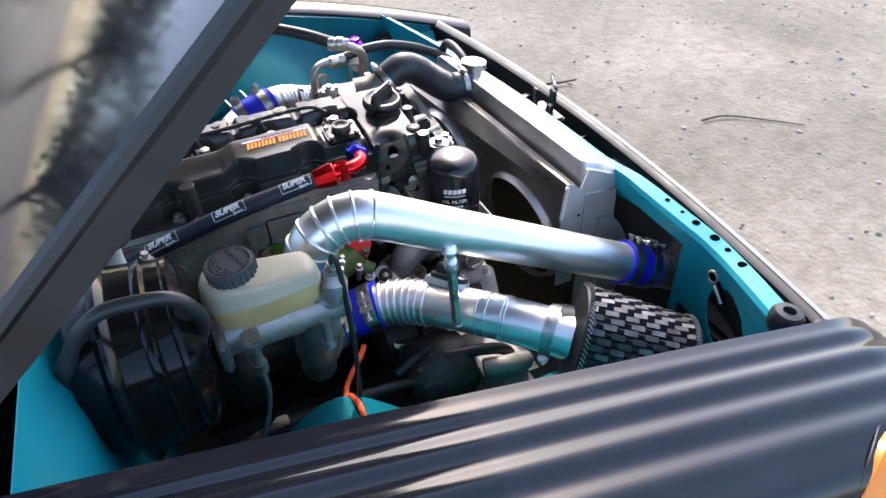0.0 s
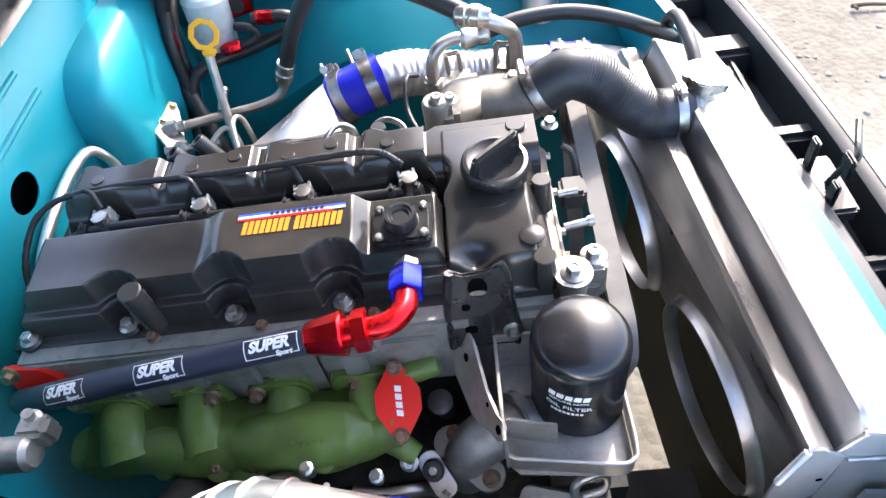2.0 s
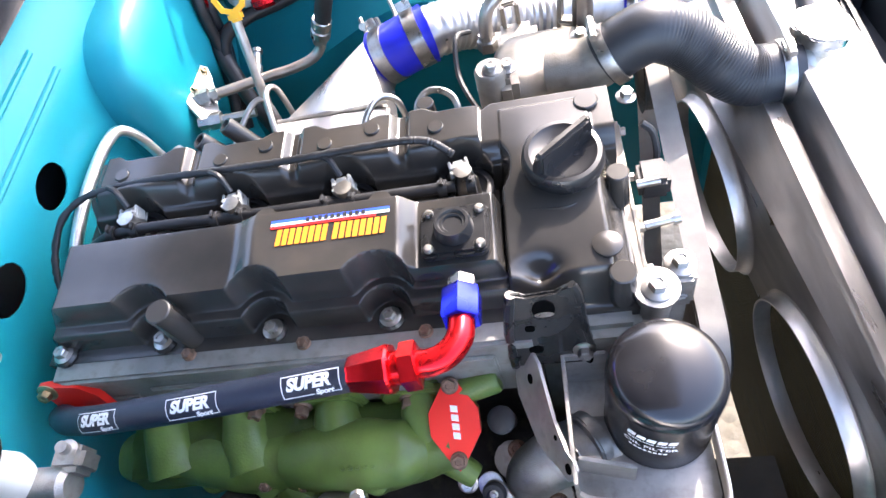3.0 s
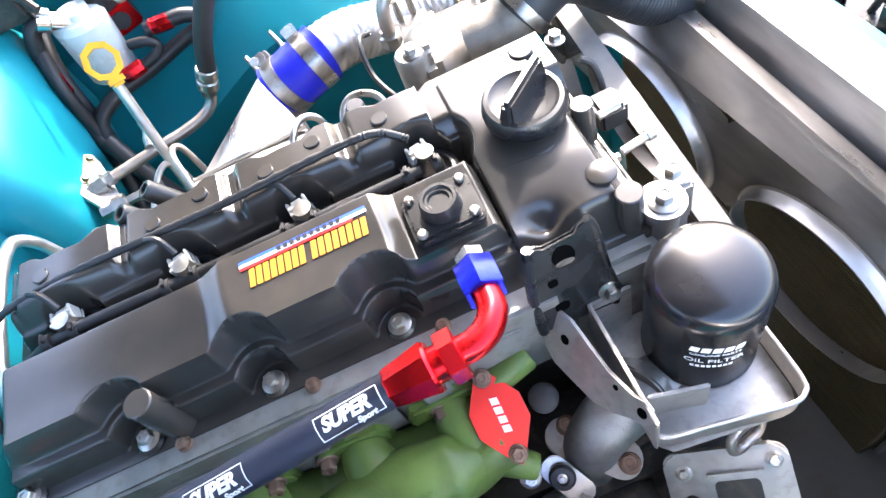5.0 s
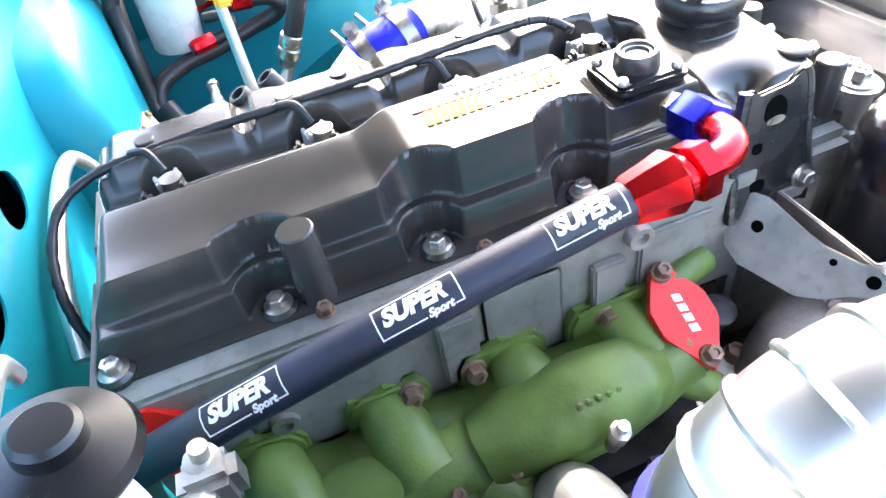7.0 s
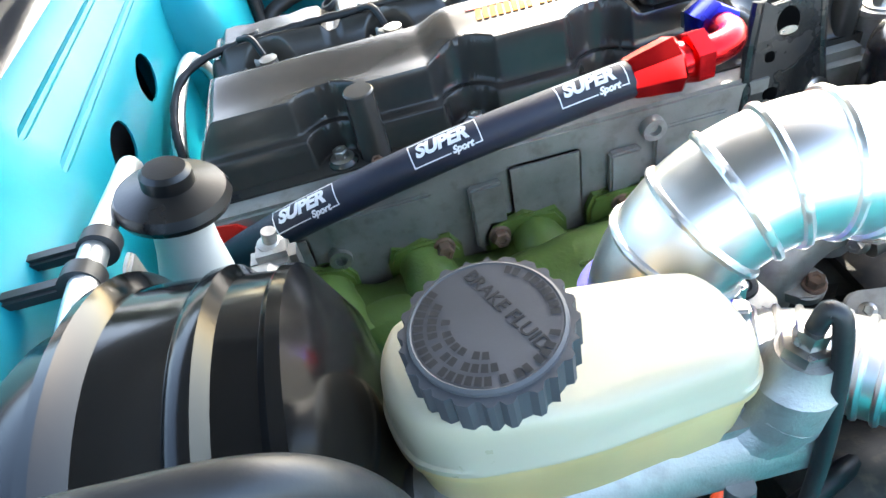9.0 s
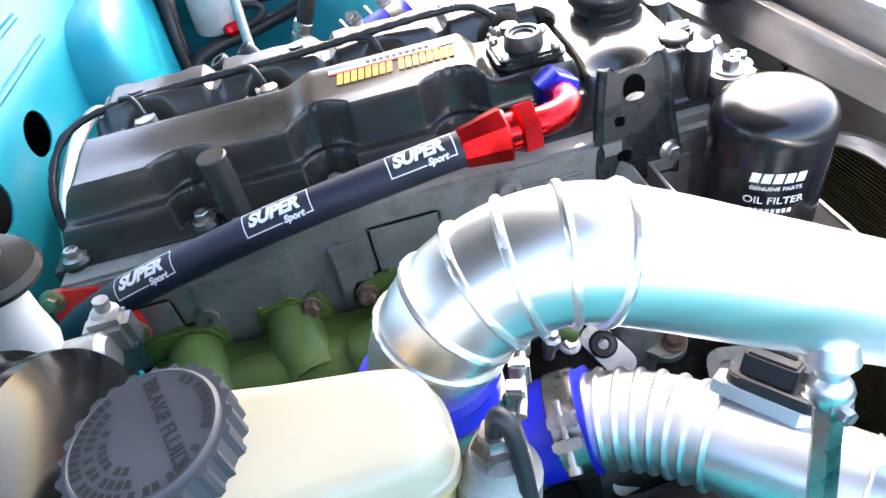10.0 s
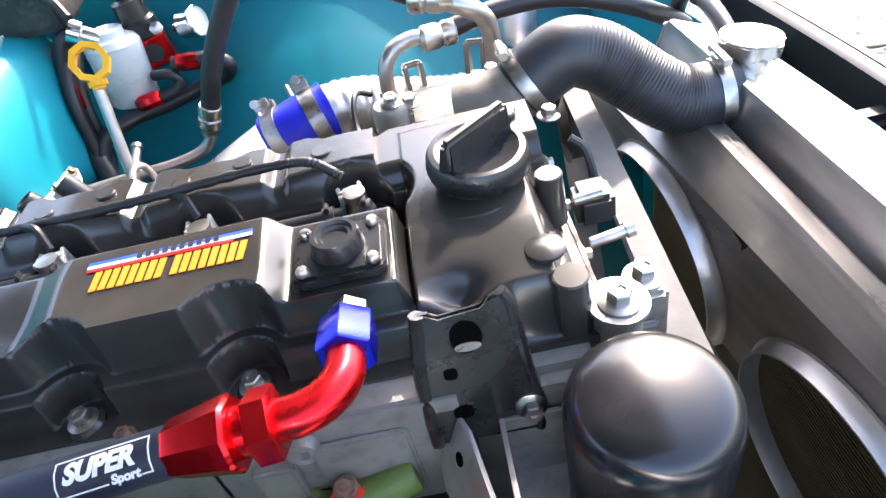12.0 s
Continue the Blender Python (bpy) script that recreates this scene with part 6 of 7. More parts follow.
def build_charge_pipe():
    ob = thing("charge_pipe", (0.1, -0.25, 0.8), "large polished aluminium charge pipe with welded bend", "pipe")
    R = 0.0315
    bend = [(-0.074, -0.232, 0.870), (-0.075, -0.227, 0.900), (-0.069, -0.225, 0.930), (-0.053, -0.226, 0.956), (-0.029, -0.227, 0.971), (-0.002, -0.231, 0.976), (0.025, -0.236, 0.970)]
    end = Vector((0.550, -0.294, 0.696))
    straight = [Vector((0.025, -0.236, 0.970)).lerp(end, k / 8) for k in range(9)]
    bm = bmesh.new()
    tube(bm, bend + straight[1:], R, 48, 10)
    part("pipe_body", bm, POLISHED, ob)
    at, total = path_at(bend + straight[1:])
    for s in (0.075, 0.0935, 0.111, 0.129, 0.149, 0.168):
        p, t = at(s)
        bm = bmesh.new()
        torus(bm, axes(p, t), R, 0.0024, 96, 8)
        for v in bm.verts:
            v.co += (v.co - p).normalized() * 0.0005 * noise.noise(v.co * 700)
        part("weld_bead", bm, POLISHED, ob)
    coupler(ob, at, total - 0.161, total - 0.098, R + 0.0035, (0, 0.3, 1), wide=0.016)
    # lower coupler, at the turbo outlet
    at2, tot2 = path_at([(-0.076, -0.246, 0.815), (-0.0755, -0.240, 0.85), (-0.0745, -0.2305, 0.885), (-0.0735, -0.2265, 0.922)])
    coupler(ob, at2, tot2 - 0.046, tot2 - 0.002, R + 0.0035, (1, -0.3, 0), bands=(0.5,), wide=0.016)
    # strut between the two pipes
    bm = bmesh.new()
    a, b = Vector((0.111, -0.275, 0.903)), Vector((0.103, -0.309, 0.800))
    d = b - a
    m = axes(a, d)
    lathe(bm, [(0.010, -0.012), (0.012, -0.002), (0.008, 0.003), (0.007, 0.007), (0.0095, 0.010), (0.0108, 0.015), (0.0095, 0.021), (0.0075, 0.024), (0, 0.024)], m, 22)
    part("strut_boss", bm, POLISHED, ob)
    bm = bmesh.new()
    lathe(bm, [(0.0075, 0), (0.0075, d.length - 0.024), (0, d.length - 0.024)], axes(a + d.normalized() * 0.024, d), 6)
    part("strut", bm, STEEL, ob)
    placed("bolt", BOLT_SMALL, axes(a + d.normalized() * 0.020 + Vector((0, -0.008, 0)), (0.1, -1, 0.2)), ob)
    placed("bolt", BOLT_SMALL, axes(b, (0.1, -0.3, 1)), ob)
    nudge(ob, 0.002, -0.007, 0.007)


build_charge_pipe()


def build_intake():
    ob = thing("intake_pipe", (0.1, -0.25, 0.72), "polished aluminium intake pipe with segmented bend", "pipe")
    R = 0.034
    pts = [(-0.060, -0.176, 0.744), (-0.010, -0.178, 0.752), (0.032, -0.186, 0.762), (0.072, -0.208, 0.770), (0.106, -0.242, 0.777), (0.155, -0.296, 0.786), (0.198, -0.342, 0.788), (0.250, -0.396, 0.785)]
    at, total = path_at(pts)
    bm = bmesh.new()
    tube(bm, pts, R, 44, 14)
    part("pipe_body", bm, POLISHED, ob)
    for s, rr in [(0.1005 + 0.0128 * k, 0.0030) for k in range(7)] + [(0.262, 0.0014), (0.276, 0.0014), (0.298, 0.0014), (0.303, 0.0014)]:
        p, t = at(s)
        bm = bmesh.new()
        torus(bm, axes(p, t), R, rr, 44, 8)
        part("weld_bead", bm, POLISHED, ob)
    coupler(ob, at, 0.026, 0.0935, R + 0.0035, (0.2, -0.5, 0.9), bands=(0.12, 0.76), wide=0.020)
    # sensor flange on top
    p, t = at(0.197)
    up = Vector((0.40, 0.36, 0.84)).normalized()
    m = axes(p + up * (R - 0.001), up, t)
    bm = bmesh.new()
    prism(bm, [(-0.03, -0.016), (0.022, -0.018), (0.034, -0.006), (0.034, 0.010), (0.02, 0.018), (-0.02, 0.018), (-0.032, 0.006)], m, 0.010, 0.001)
    part("sensor_flange", bm, POLISHED, ob)
    bm = bmesh.new()
    prism(bm, ring_outline(0.056, 0.030, 0.009), m @ Matrix.Translation((0.004, -0.002, 0.010)), 0.007, 0.001)
    box(bm, (-0.002, 0.002, 0.024), (0.032, 0.024, 0.016), 0.002, m)
    box(bm, (-0.002, 0.010, 0.0325), (0.022, 0.007, 0.004), 0.001, m)
    part("sensor", bm, BLACK_PLASTIC, ob)
    placed("bolt", BOLT_SMALL, m @ Matrix.Translation((0.024, -0.004, 0.017)), ob)
    clamp("filter_clamp", ob, at(total - 0.034)[0], at(total - 0.034)[1], R + 0.004, 0.016, screw=(0.4, -0.8, -0.2), label="steel worm-drive clamp")
    # cone filter
    fl = thing("air_filter", (0.33, -0.42, 0.70), "black and grey chequered cone air filter with mesh", "air filter")
    ax = Vector((0.81, -0.55, -0.208)).normalized()
    m = axes((0.258, -0.386, 0.777), ax, (0, 0, 1))
    L, r0, r1 = 0.152, 0.0745, 0.0625
    bm = bmesh.new()
    lathe(bm, [(0.034, -0.030), (0.039, -0.030), (0.040, -0.012), (0.058, -0.005), (r0 - 0.002, -0.003), (r0, 0.0), (r0 - 0.002, 0.004), (0, 0.004)], m, 48)
    part("rubber_base", bm, RUBBER, fl)
    bm = bmesh.new()
    lathe(bm, [(r1 - 0.002, L - 0.004), (r1 + 0.003, L - 0.002), (r1 + 0.003, L + 0.006), (r1 - 0.002, L + 0.010), (0, L + 0.010)], m, 48)
    part("end_cap", bm, RUBBER, fl)
    bm = bmesh.new()
    n = 40
    rings = []
    for h in (0.002, L):
        r = r0 + (r1 - r0) * h / L
        rings.append([bm.verts.new(m @ Vector(((r - 0.006 * (k % 2)) * math.cos(math.pi * k / n), (r - 0.006 * (k % 2)) * math.sin(math.pi * k / n), h))) for k in range(2 * n)])
    for k in range(2 * n):
        q = (k + 1) % (2 * n)
        bm.faces.new((rings[0][k], rings[0][q], rings[1][q], rings[1][k]))
    part("pleats", bm, PLEAT, fl, "dark pleated filter cloth")
    # woven blocks of the outer mesh, in staggered rows
    bm = bmesh.new()
    rows, cols = 5, 44
    for k in range(cols):
        for i in range(-1, rows):
            h0 = 0.004 + (L - 0.006) * (i + 0.5 * (k % 2) + 0.12 * math.sin(k * 2.3)) / rows
            h1 = h0 + (L - 0.006) * 0.62 / rows
            h0, h1 = max(h0, 0.004), min(h1, L - 0.003)
            if h1 - h0 < 0.003:
                continue
            a0, a1 = 2 * math.pi * (k + 0.04) / cols, 2 * math.pi * (k + 0.80) / cols
            q = []
            for aa, h, dr in ((a0, h0, -0.001), (a1, h0, -0.001), (a1, h1, 0.0022), (a0, h1, 0.0022)):
                r = r0 + (r1 - r0) * h / L + 0.0012 + dr
                q.append(bm.verts.new(m @ Vector((r * math.cos(aa), r * math.sin(aa), h))))
            bm.faces.new(q)
    tagged(part("woven_mesh", bm, MESHGREY, fl, "grey woven mesh"), kind="stuff")
    for h, r in ((0.003, r0 + 0.0025), (L + 0.001, r1 + 0.0045)):
        bm = bmesh.new()
        for k in range(72):
            aa = 2 * math.pi * k / 72
            p0 = m @ Vector((r * math.cos(aa), r * math.sin(aa), h - 0.003))
            p1 = m @ Vector((r * math.cos(aa + 0.08), r * math.sin(aa + 0.08), h + 0.003))
            tube(bm, [p0, p1], 0.0012, 5, 1)
        tagged(part("braided_edge", bm, STEEL, fl), kind="stuff")


MILKY = mat("milky_plastic", (0.50, 0.53, 0.52), 0.3, var=0.1, bump=0.05)
PLEAT = mat("dark_filter_cloth", (0.02, 0.021, 0.023), 0.8, var=0.3, bump=0.3)
MESHGREY = mat("grey_mesh", (0.085, 0.085, 0.09), 0.4, 0.4, var=0.4, scale=45, fine=900, bump=0.6)
_nt = MESHGREY.node_tree
_geo = _nt.nodes.new("ShaderNodeNewGeometry")
_mul = _nt.nodes.new("ShaderNodeMix")
_mul.data_type, _mul.blend_type = "RGBA", "MULTIPLY"
_mul.inputs[0].default_value = 1
_rng = _nt.nodes.new("ShaderNodeMapRange")
_rng.inputs[3].default_value, _rng.inputs[4].default_value = 0.25, 1.6
_nt.links.new(_geo.outputs["Random Per Island"], _rng.inputs[0])
_b = _nt.nodes["Principled BSDF"].inputs["Base Color"]
_nt.links.new(_b.links[0].from_socket, _mul.inputs[6])
_nt.links.new(_rng.outputs[0], _mul.inputs[7])
_nt.links.new(_mul.outputs[2], _b)
build_intake()


def build_turbo():
    ob = thing("turbocharger", (-0.1, -0.22, 0.7), "cast aluminium and iron turbocharger low beside the engine", "turbocharger")
    bm = bmesh.new()
    torus(bm, axes((-0.085, -0.180, 0.742), (1, 0, 0), (0, 0, 1)), 0.048, 0.026, 36, 16)
    lathe(bm, [(0, -0.02), (0.045, -0.02), (0.05, 0.01), (0.040, 0.03), (0.036, 0.05)], axes((-0.085, -0.18, 0.742), (1, 0, 0)), 32)
    tube(bm, [(-0.085, -0.22, 0.76), (-0.080, -0.242, 0.775), (-0.077, -0.248, 0.80), (-0.0745, -0.250, 0.838), (-0.073, -0.241, 0.884)], 0.030, 22, 6)
    part("compressor", bm, CAST, ob)
    bm = bmesh.new()
    torus(bm, axes((-0.19, -0.165, 0.72), (1, 0, 0), (0, 0, 1)), 0.045, 0.030, 32, 14)
    lathe(bm, [(0.04, 0), (0.03, 0.06), (0.045, 0.09), (0, 0.09)], axes((-0.185, -0.17, 0.73), (1, 0, 0)), 24)
    part("turbine", bm, DARK_IRON, ob)
    for p in ((-0.05, -0.125, 0.79), (0.015, -0.135, 0.782)):
        bm = bmesh.new()
        lathe(bm, [(0.005, 0), (0.005, 0.016), (0.007, 0.016), (0.007, 0.026), (0.004, 0.028), (0.004, 0.034), (0, 0.034)], axes(p, (0.1, -0.2, 1)), 8)
        part("bleed_nut", bm, STEEL, ob)
    alt = thing("alternator", (0.13, -0.3, 0.6), "dark alternator with slotted cooling vents", "alternator")
    bm = bmesh.new()
    m = axes((0.085, -0.255, 0.640), (1, 0.05, 0), (0, 0, 1))
    lathe(bm, [(0, -0.05), (0.04, -0.05), (0.056, -0.03), (0.060, -0.01), (0.060, 0.04), (0.05, 0.06), (0, 0.06)], m, 36)
    part("housing", bm, DARK_IRON, alt)
    for k in range(14):
        a = 2 * math.pi * k / 14
        bm = bmesh.new()
        box(bm, (0.053, 0, -0.022), (0.016, 0.008, 0.030), 0.001, m @ pose(0, 0, 0, 0, 0, 360 * k / 14))
        part("vent_rib", bm, DARK_IRON, alt)
    bm = bmesh.new()
    tube(bm, [(0.10, -0.27, 0.69), (0.16, -0.275, 0.68), (0.21, -0.27, 0.65), (0.24, -0.25, 0.58)], 0.010, 12, 6)
    tube(bm, [(0.02, -0.27, 0.69), (0.06, -0.26, 0.70), (0.10, -0.24, 0.68), (0.13, -0.20, 0.62)], 0.008, 10, 6)
    solo("coolant_hose", bm, RUBBER, "oily black hoses below the intake pipe", "hose")
    bm = bmesh.new()
    box(bm, (0.20, -0.25, 0.57), (0.12, 0.14, 0.12), 0.02)
    tube(bm, [(0.16, -0.29, 0.65), (0.20, -0.30, 0.65), (0.24, -0.29, 0.63)], 0.016, 12, 6)
    solo("steering_box", bm, HEAD, "dirty cast steering box low in the bay", "steering box")
    bm = bmesh.new()
    tube(bm, [(-0.26, -0.31, 0.70), (-0.15, -0.295, 0.705), (0.0, -0.285, 0.685), (0.12, -0.275, 0.64)], 0.008, 12, 6)
    box(bm, (-0.16, -0.296, 0.704), (0.028, 0.028, 0.018), 0.004)
    solo("steering_shaft", bm, DARK_IRON, "dark oily steering shaft along the inner wing", "shaft")
    bm = bmesh.new()
    tube(bm, [(-0.018, -0.245, 0.748), (-0.030, -0.264, 0.750), (-0.048, -0.278, 0.741), (-0.063, -0.294, 0.733), (-0.070, -0.320, 0.742), (-0.067, -0.343, 0.772), (-0.064, -0.375, 0.790), (-0.067, -0.41, 0.802), (-0.085, -0.45, 0.818), (-0.11, -0.49, 0.836)], 0.0042, 10, 8)
    solo("orange_cable", bm, ORANGE, "orange sheathed cable hanging over the inner wing", "cable")
    bm = bmesh.new()
    prism(bm, ring_outline(0.034, 0.016, 0.008), axes((0.058, -0.190, 0.664), (0.2, -0.5, 0.8), (1, 0.2, 0)), 0.003)
    solo("heat_tab", bm, STEEL, "bright steel tab under the intake pipe", "tab")


build_turbo()

# ---- brake and clutch hydraulics ----


def build_brake():
    ob = thing("brake_booster", (-0.30, -0.28, 0.80), "gloss black vacuum brake booster on the bulkhead", "brake booster")
    m = axes((-0.342, -0.285, 0.908), (1, 0, 0), (0, 0, 1))
    bm = bmesh.new()
    lathe(bm, [(0, 0), (0.098, 0), (0.104, 0.010), (0.106, 0.030), (0.112, 0.034), (0.120, 0.038), (0.121, 0.043), (0.117, 0.047), (0.113, 0.050), (0.110, 0.076), (0.1125, 0.080), (0.1125, 0.086), (0.107, 0.090), (0.105, 0.105), (0.107, 0.108), (0.106, 0.113), (0.098, 0.118), (0.080, 0.130), (0.045, 0.138), (0.030, 0.141), (0, 0.141)], m, 72)
    part("shell", bm, BOOSTER, ob)
    bm = bmesh.new()
    tube(bm, [(-0.345, -0.346, 0.955), (-0.340, -0.346, 0.985), (-0.317, -0.345, 1.020), (-0.291, -0.344, 1.037), (-0.261, -0.343, 1.036), (-0.231, -0.341, 1.028), (-0.214, -0.339, 1.010), (-0.205, -0.337, 0.982), (-0.212, -0.330, 0.955)], lambda u: 0.0080 + 0.004 * (1 - ss(u, 0.10, 0.20)), 16, 8)
    part("vacuum_hose", bm, RUBBER_GREY, ob, "black rubber vacuum hose")
    mc = thing("brake_master_cylinder", (-0.13, -0.3, 0.9), "cast aluminium brake master cylinder with cream reservoir", "master cylinder")
    bm = bmesh.new()
    lathe(bm, [(0, 0), (0.024, 0), (0.024, 0.10), (0.021, 0.104), (0.021, 0.158), (0.016, 0.164), (0, 0.164)], axes((-0.216, -0.301, 0.912), (1, -0.02, 0)), 28)
    box(bm, (-0.209, -0.301, 0.914), (0.012, 0.085, 0.045), 0.004)
    box(bm, (-0.134, -0.302, 0.930), (0.11, 0.026, 0.020), 0.005)
    part("cylinder", bm, CAST, mc)
    # reservoir: rounded tub in two welded halves
    outline = [Vector(q) + Vector((-0.005, 0.004)) for q in ((-0.0725, -0.320), (-0.0740, -0.276), (-0.090, -0.269), (-0.150, -0.262), (-0.198, -0.259), (-0.212, -0.272), (-0.212, -0.302), (-0.196, -0.321), (-0.150, -0.326))]
    for cut in (0.009, 0.004, 0.0018):
        soft = []
        for a, b in zip(outline, outline[1:] + outline[:1]):
            d = b - a
            c = min(cut, 0.3 * d.length)
            soft += [a + d.normalized() * c, b - d.normalized() * c]
        outline = soft
    mid = Vector((-0.151, -0.294))
    tubs = []
    for some in (((0.9600, 1.0), (0.9635, 1.0), (0.9645, 0.975), (0.972, 0.965), (0.9765, 0.948), (0.9795, 0.915), (0.9812, 0.86), (0.9825, 0.70)), ((0.905, 0.72), (0.912, 0.82), (0.930, 0.92), (0.950, 0.955), (0.9565, 0.970), (0.9570, 1.0), (0.9605, 1.0))):
        bm = bmesh.new()
        rings = [[bm.verts.new((mid.x + (q.x - mid.x) * s, mid.y + (q.y - mid.y) * s, z + 0.008 * ss(z, 0.964, 0.983) * (1 - ss(q.x, -0.20, -0.12)))) for q in outline] for z, s in some]
        for a, b in zip(rings, rings[1:]):
            for k in range(len(outline)):
                q = (k + 1) % len(outline)
                bm.faces.new((a[k], a[q], b[q], b[k]))
        bm.faces.new(rings[0][::-1])
        bm.faces.new(rings[-1])
        bmesh.ops.recalc_face_normals(bm, faces=bm.faces[:])
        tubs.append(bm)
    res = part("reservoir", tubs[0], CREAM, mc, "cream translucent plastic fluid reservoir")
    part("fluid_tub", tubs[1], CREAM_WET, res, "yellowed lower half filled with fluid")
    # ribbed cap with moulded lettering
    mcap = axes((-0.173, -0.298, 0.9985), (-0.03, -0.03, 1))
    bm = bmesh.new()
    n = 96
    r0 = 0.0279
    lo = [((r0 + 0.0009 * (1 if math.cos(24 * 2 * math.pi * k / n) > 0 else -1)) * math.cos(2 * math.pi * k / n), (r0 + 0.0009 * (1 if math.cos(24 * 2 * math.pi * k / n) > 0 else -1)) * math.sin(2 * math.pi * k / n)) for k in range(n)]
    prism(bm, lo, mcap @ Matrix.Translation((0, 0, 0.003)), 0.0135)
    lathe(bm, [(0.0256, 0.0160), (0.0254, 0.0178), (0.0243, 0.0186), (0.0238, 0.0182), (0, 0.0182)], mcap, 48)
    cap = part("cap", bm, CAP_GREY, res, "dark grey ribbed screw cap")
    spin = pose(0, 0, 0, 0, 0, -68)
    # flat dark letters and bars paint the shade of moulded relief
    bm = lettering("BRAKE FLUID", 0.0068)
    bmesh.ops.transform(bm, matrix=mcap @ spin @ Matrix.Translation((0, 0.0075, 0.0184)), verts=bm.verts)
    hang(new("cap_lettering", finish("cap_lettering", bm, INK_AND_RELIEF)), res)
    bm = bmesh.new()
    for r, h, start, stop in ((0.0216, 0.0032, 195, 400), (0.0172, 0.0030, 205, 330), (0.0216, 0.0032, 55, 125), (0.0128, 0.0028, 225, 330)):
        a = start
        while a < stop:
            w = 7.5 * 0.022 / r
            q = []
            for aa, rr in ((a, r - h / 2), (a + w * 0.75, r - h / 2), (a + w * 0.75, r + h / 2), (a, r + h / 2)):
                q.append(bm.verts.new(mcap @ spin @ Vector((rr * math.cos(radians(aa)), rr * math.sin(radians(aa)), 0.0186))))
            bm.faces.new(q)
            a += w * (1.0 if random.random() < 0.85 else 1.6)
    tagged(part("relief_shade", bm, INK_AND_RELIEF, res), kind="stuff")
    bm = bmesh.new()
    lathe(bm, [(0.0165, 0), (0.0165, 0.022), (0.013, 0.026), (0.011, 0.036), (0, 0.036)], axes((-0.068, -0.309, 0.931), (0.1, 0, 1)), 22)
    tube(bm, [(-0.085, -0.305, 0.915), (-0.072, -0.307, 0.925), (-0.067, -0.309, 0.938)], 0.017, 16, 5)
    part("outlet_boss", bm, CAST, mc)
    bm = bmesh.new()
    lathe(bm, [(0.009, 0), (0.009, 0.006), (0.006, 0.007), (0.006, 0.014), (0, 0.014)], axes((-0.066, -0.309, 0.966), (0.1, 0, 1)), 6)
    part("union_nut", bm, STEEL, mc)
    bm = bmesh.new()
    tube(bm, [(-0.065, -0.309, 0.974), (-0.064, -0.310, 0.986), (-0.062, -0.311, 0.990), (-0.059, -0.315, 0.983), (-0.058, -0.322, 0.945), (-0.059, -0.328, 0.90), (-0.060, -0.33, 0.84), (-0.066, -0.33, 0.74)], 0.0035, 12, 8)
    part("brake_hose", bm, RUBBER, mc, "black rubber brake hose")
    bm = bmesh.new()
    lathe(bm, [(0.006, 0), (0.006, 0.03), (0.009, 0.03), (0.009, 0.044), (0, 0.044)], axes((-0.176, -0.345, 0.928), (0, 0, -1)), 12)
    box(bm, (-0.176, -0.335, 0.925), (0.02, 0.03, 0.016), 0.003)
    part("outlet", bm, CAST, mc)
    bm = bmesh.new()
    lathe(bm, [(0.006, 0), (0.006, 0.03), (0.009, 0.03), (0.009, 0.04), (0, 0.04)], axes((-0.09, -0.325, 0.91), (0, -0.2, -1)), 12)
    part("outlet", bm, CAST, mc)
    bm = bmesh.new()
    tube(bm, [(-0.176, -0.345, 0.885), (-0.177, -0.35, 0.84), (-0.20, -0.36, 0.78), (-0.25, -0.37, 0.72)], 0.003, 8, 6)
    part("brake_line", bm, TUBE_GREY, mc)
    nudge(mc, 0.012, -0.004, 0.003)
    # clutch reservoir
    cl = thing("clutch_master_cylinder", (-0.295, -0.13, 0.88), "small white clutch fluid reservoir with black rubber cap", "master cylinder")
    m = axes((-0.302, -0.135, 0.912), (0.20, -0.02, 1))
    bm = bmesh.new()
    lathe(bm, [(0, 0), (0.020, 0), (0.022, 0.012), (0.018, 0.034), (0.0165, 0.050), (0.0195, 0.060), (0.021, 0.068), (0, 0.068)], m, 36)
    part("reservoir", bm, WHITE_PLASTIC, cl)
    bm = bmesh.new()
    lathe(bm, [(0.020, 0.064), (0.030, 0.067), (0.0315, 0.071), (0.029, 0.076), (0.014, 0.081), (0.0135, 0.088), (0.011, 0.0905), (0, 0.091)], m, 40)
    part("cap", bm, BLACK_CAP, cl, "black rubber dust cap")
    bm = bmesh.new()
    lathe(bm, [(0, 0), (0.016, 0), (0.016, 0.10), (0.012, 0.105), (0, 0.105)], axes((-0.36, -0.137, 0.898), (1, 0, 0)), 20)
    box(bm, (-0.258, -0.118, 0.900), (0.03, 0.022, 0.028), 0.005)
    lathe(bm, [(0.009, 0), (0.009, 0.02), (0.005, 0.022), (0.005, 0.03), (0, 0.03)], axes((-0.262, -0.112, 0.894), (0.2, 0, 1)), 14)
    part("cylinder", bm, CAST, cl)
    bm = bmesh.new()
    box(bm, (-0.335, -0.135, 0.918), (0.006, 0.03, 0.05), 0.002)
    part("mount", bm, CAST, cl)
    placed("bolt", BOLT_SMALL, axes((-0.331, -0.135, 0.928), (1, 0, 0)), cl)
    nudge(cl, -0.010, 0.011, -0.003)
    # bright pipe along the bulkhead with black clips
    hp = thing("hard_line", (-0.34, 0.0, 0.93), "bright metal pipe along the bulkhead with black clips", "pipe")
    bm = bmesh.new()
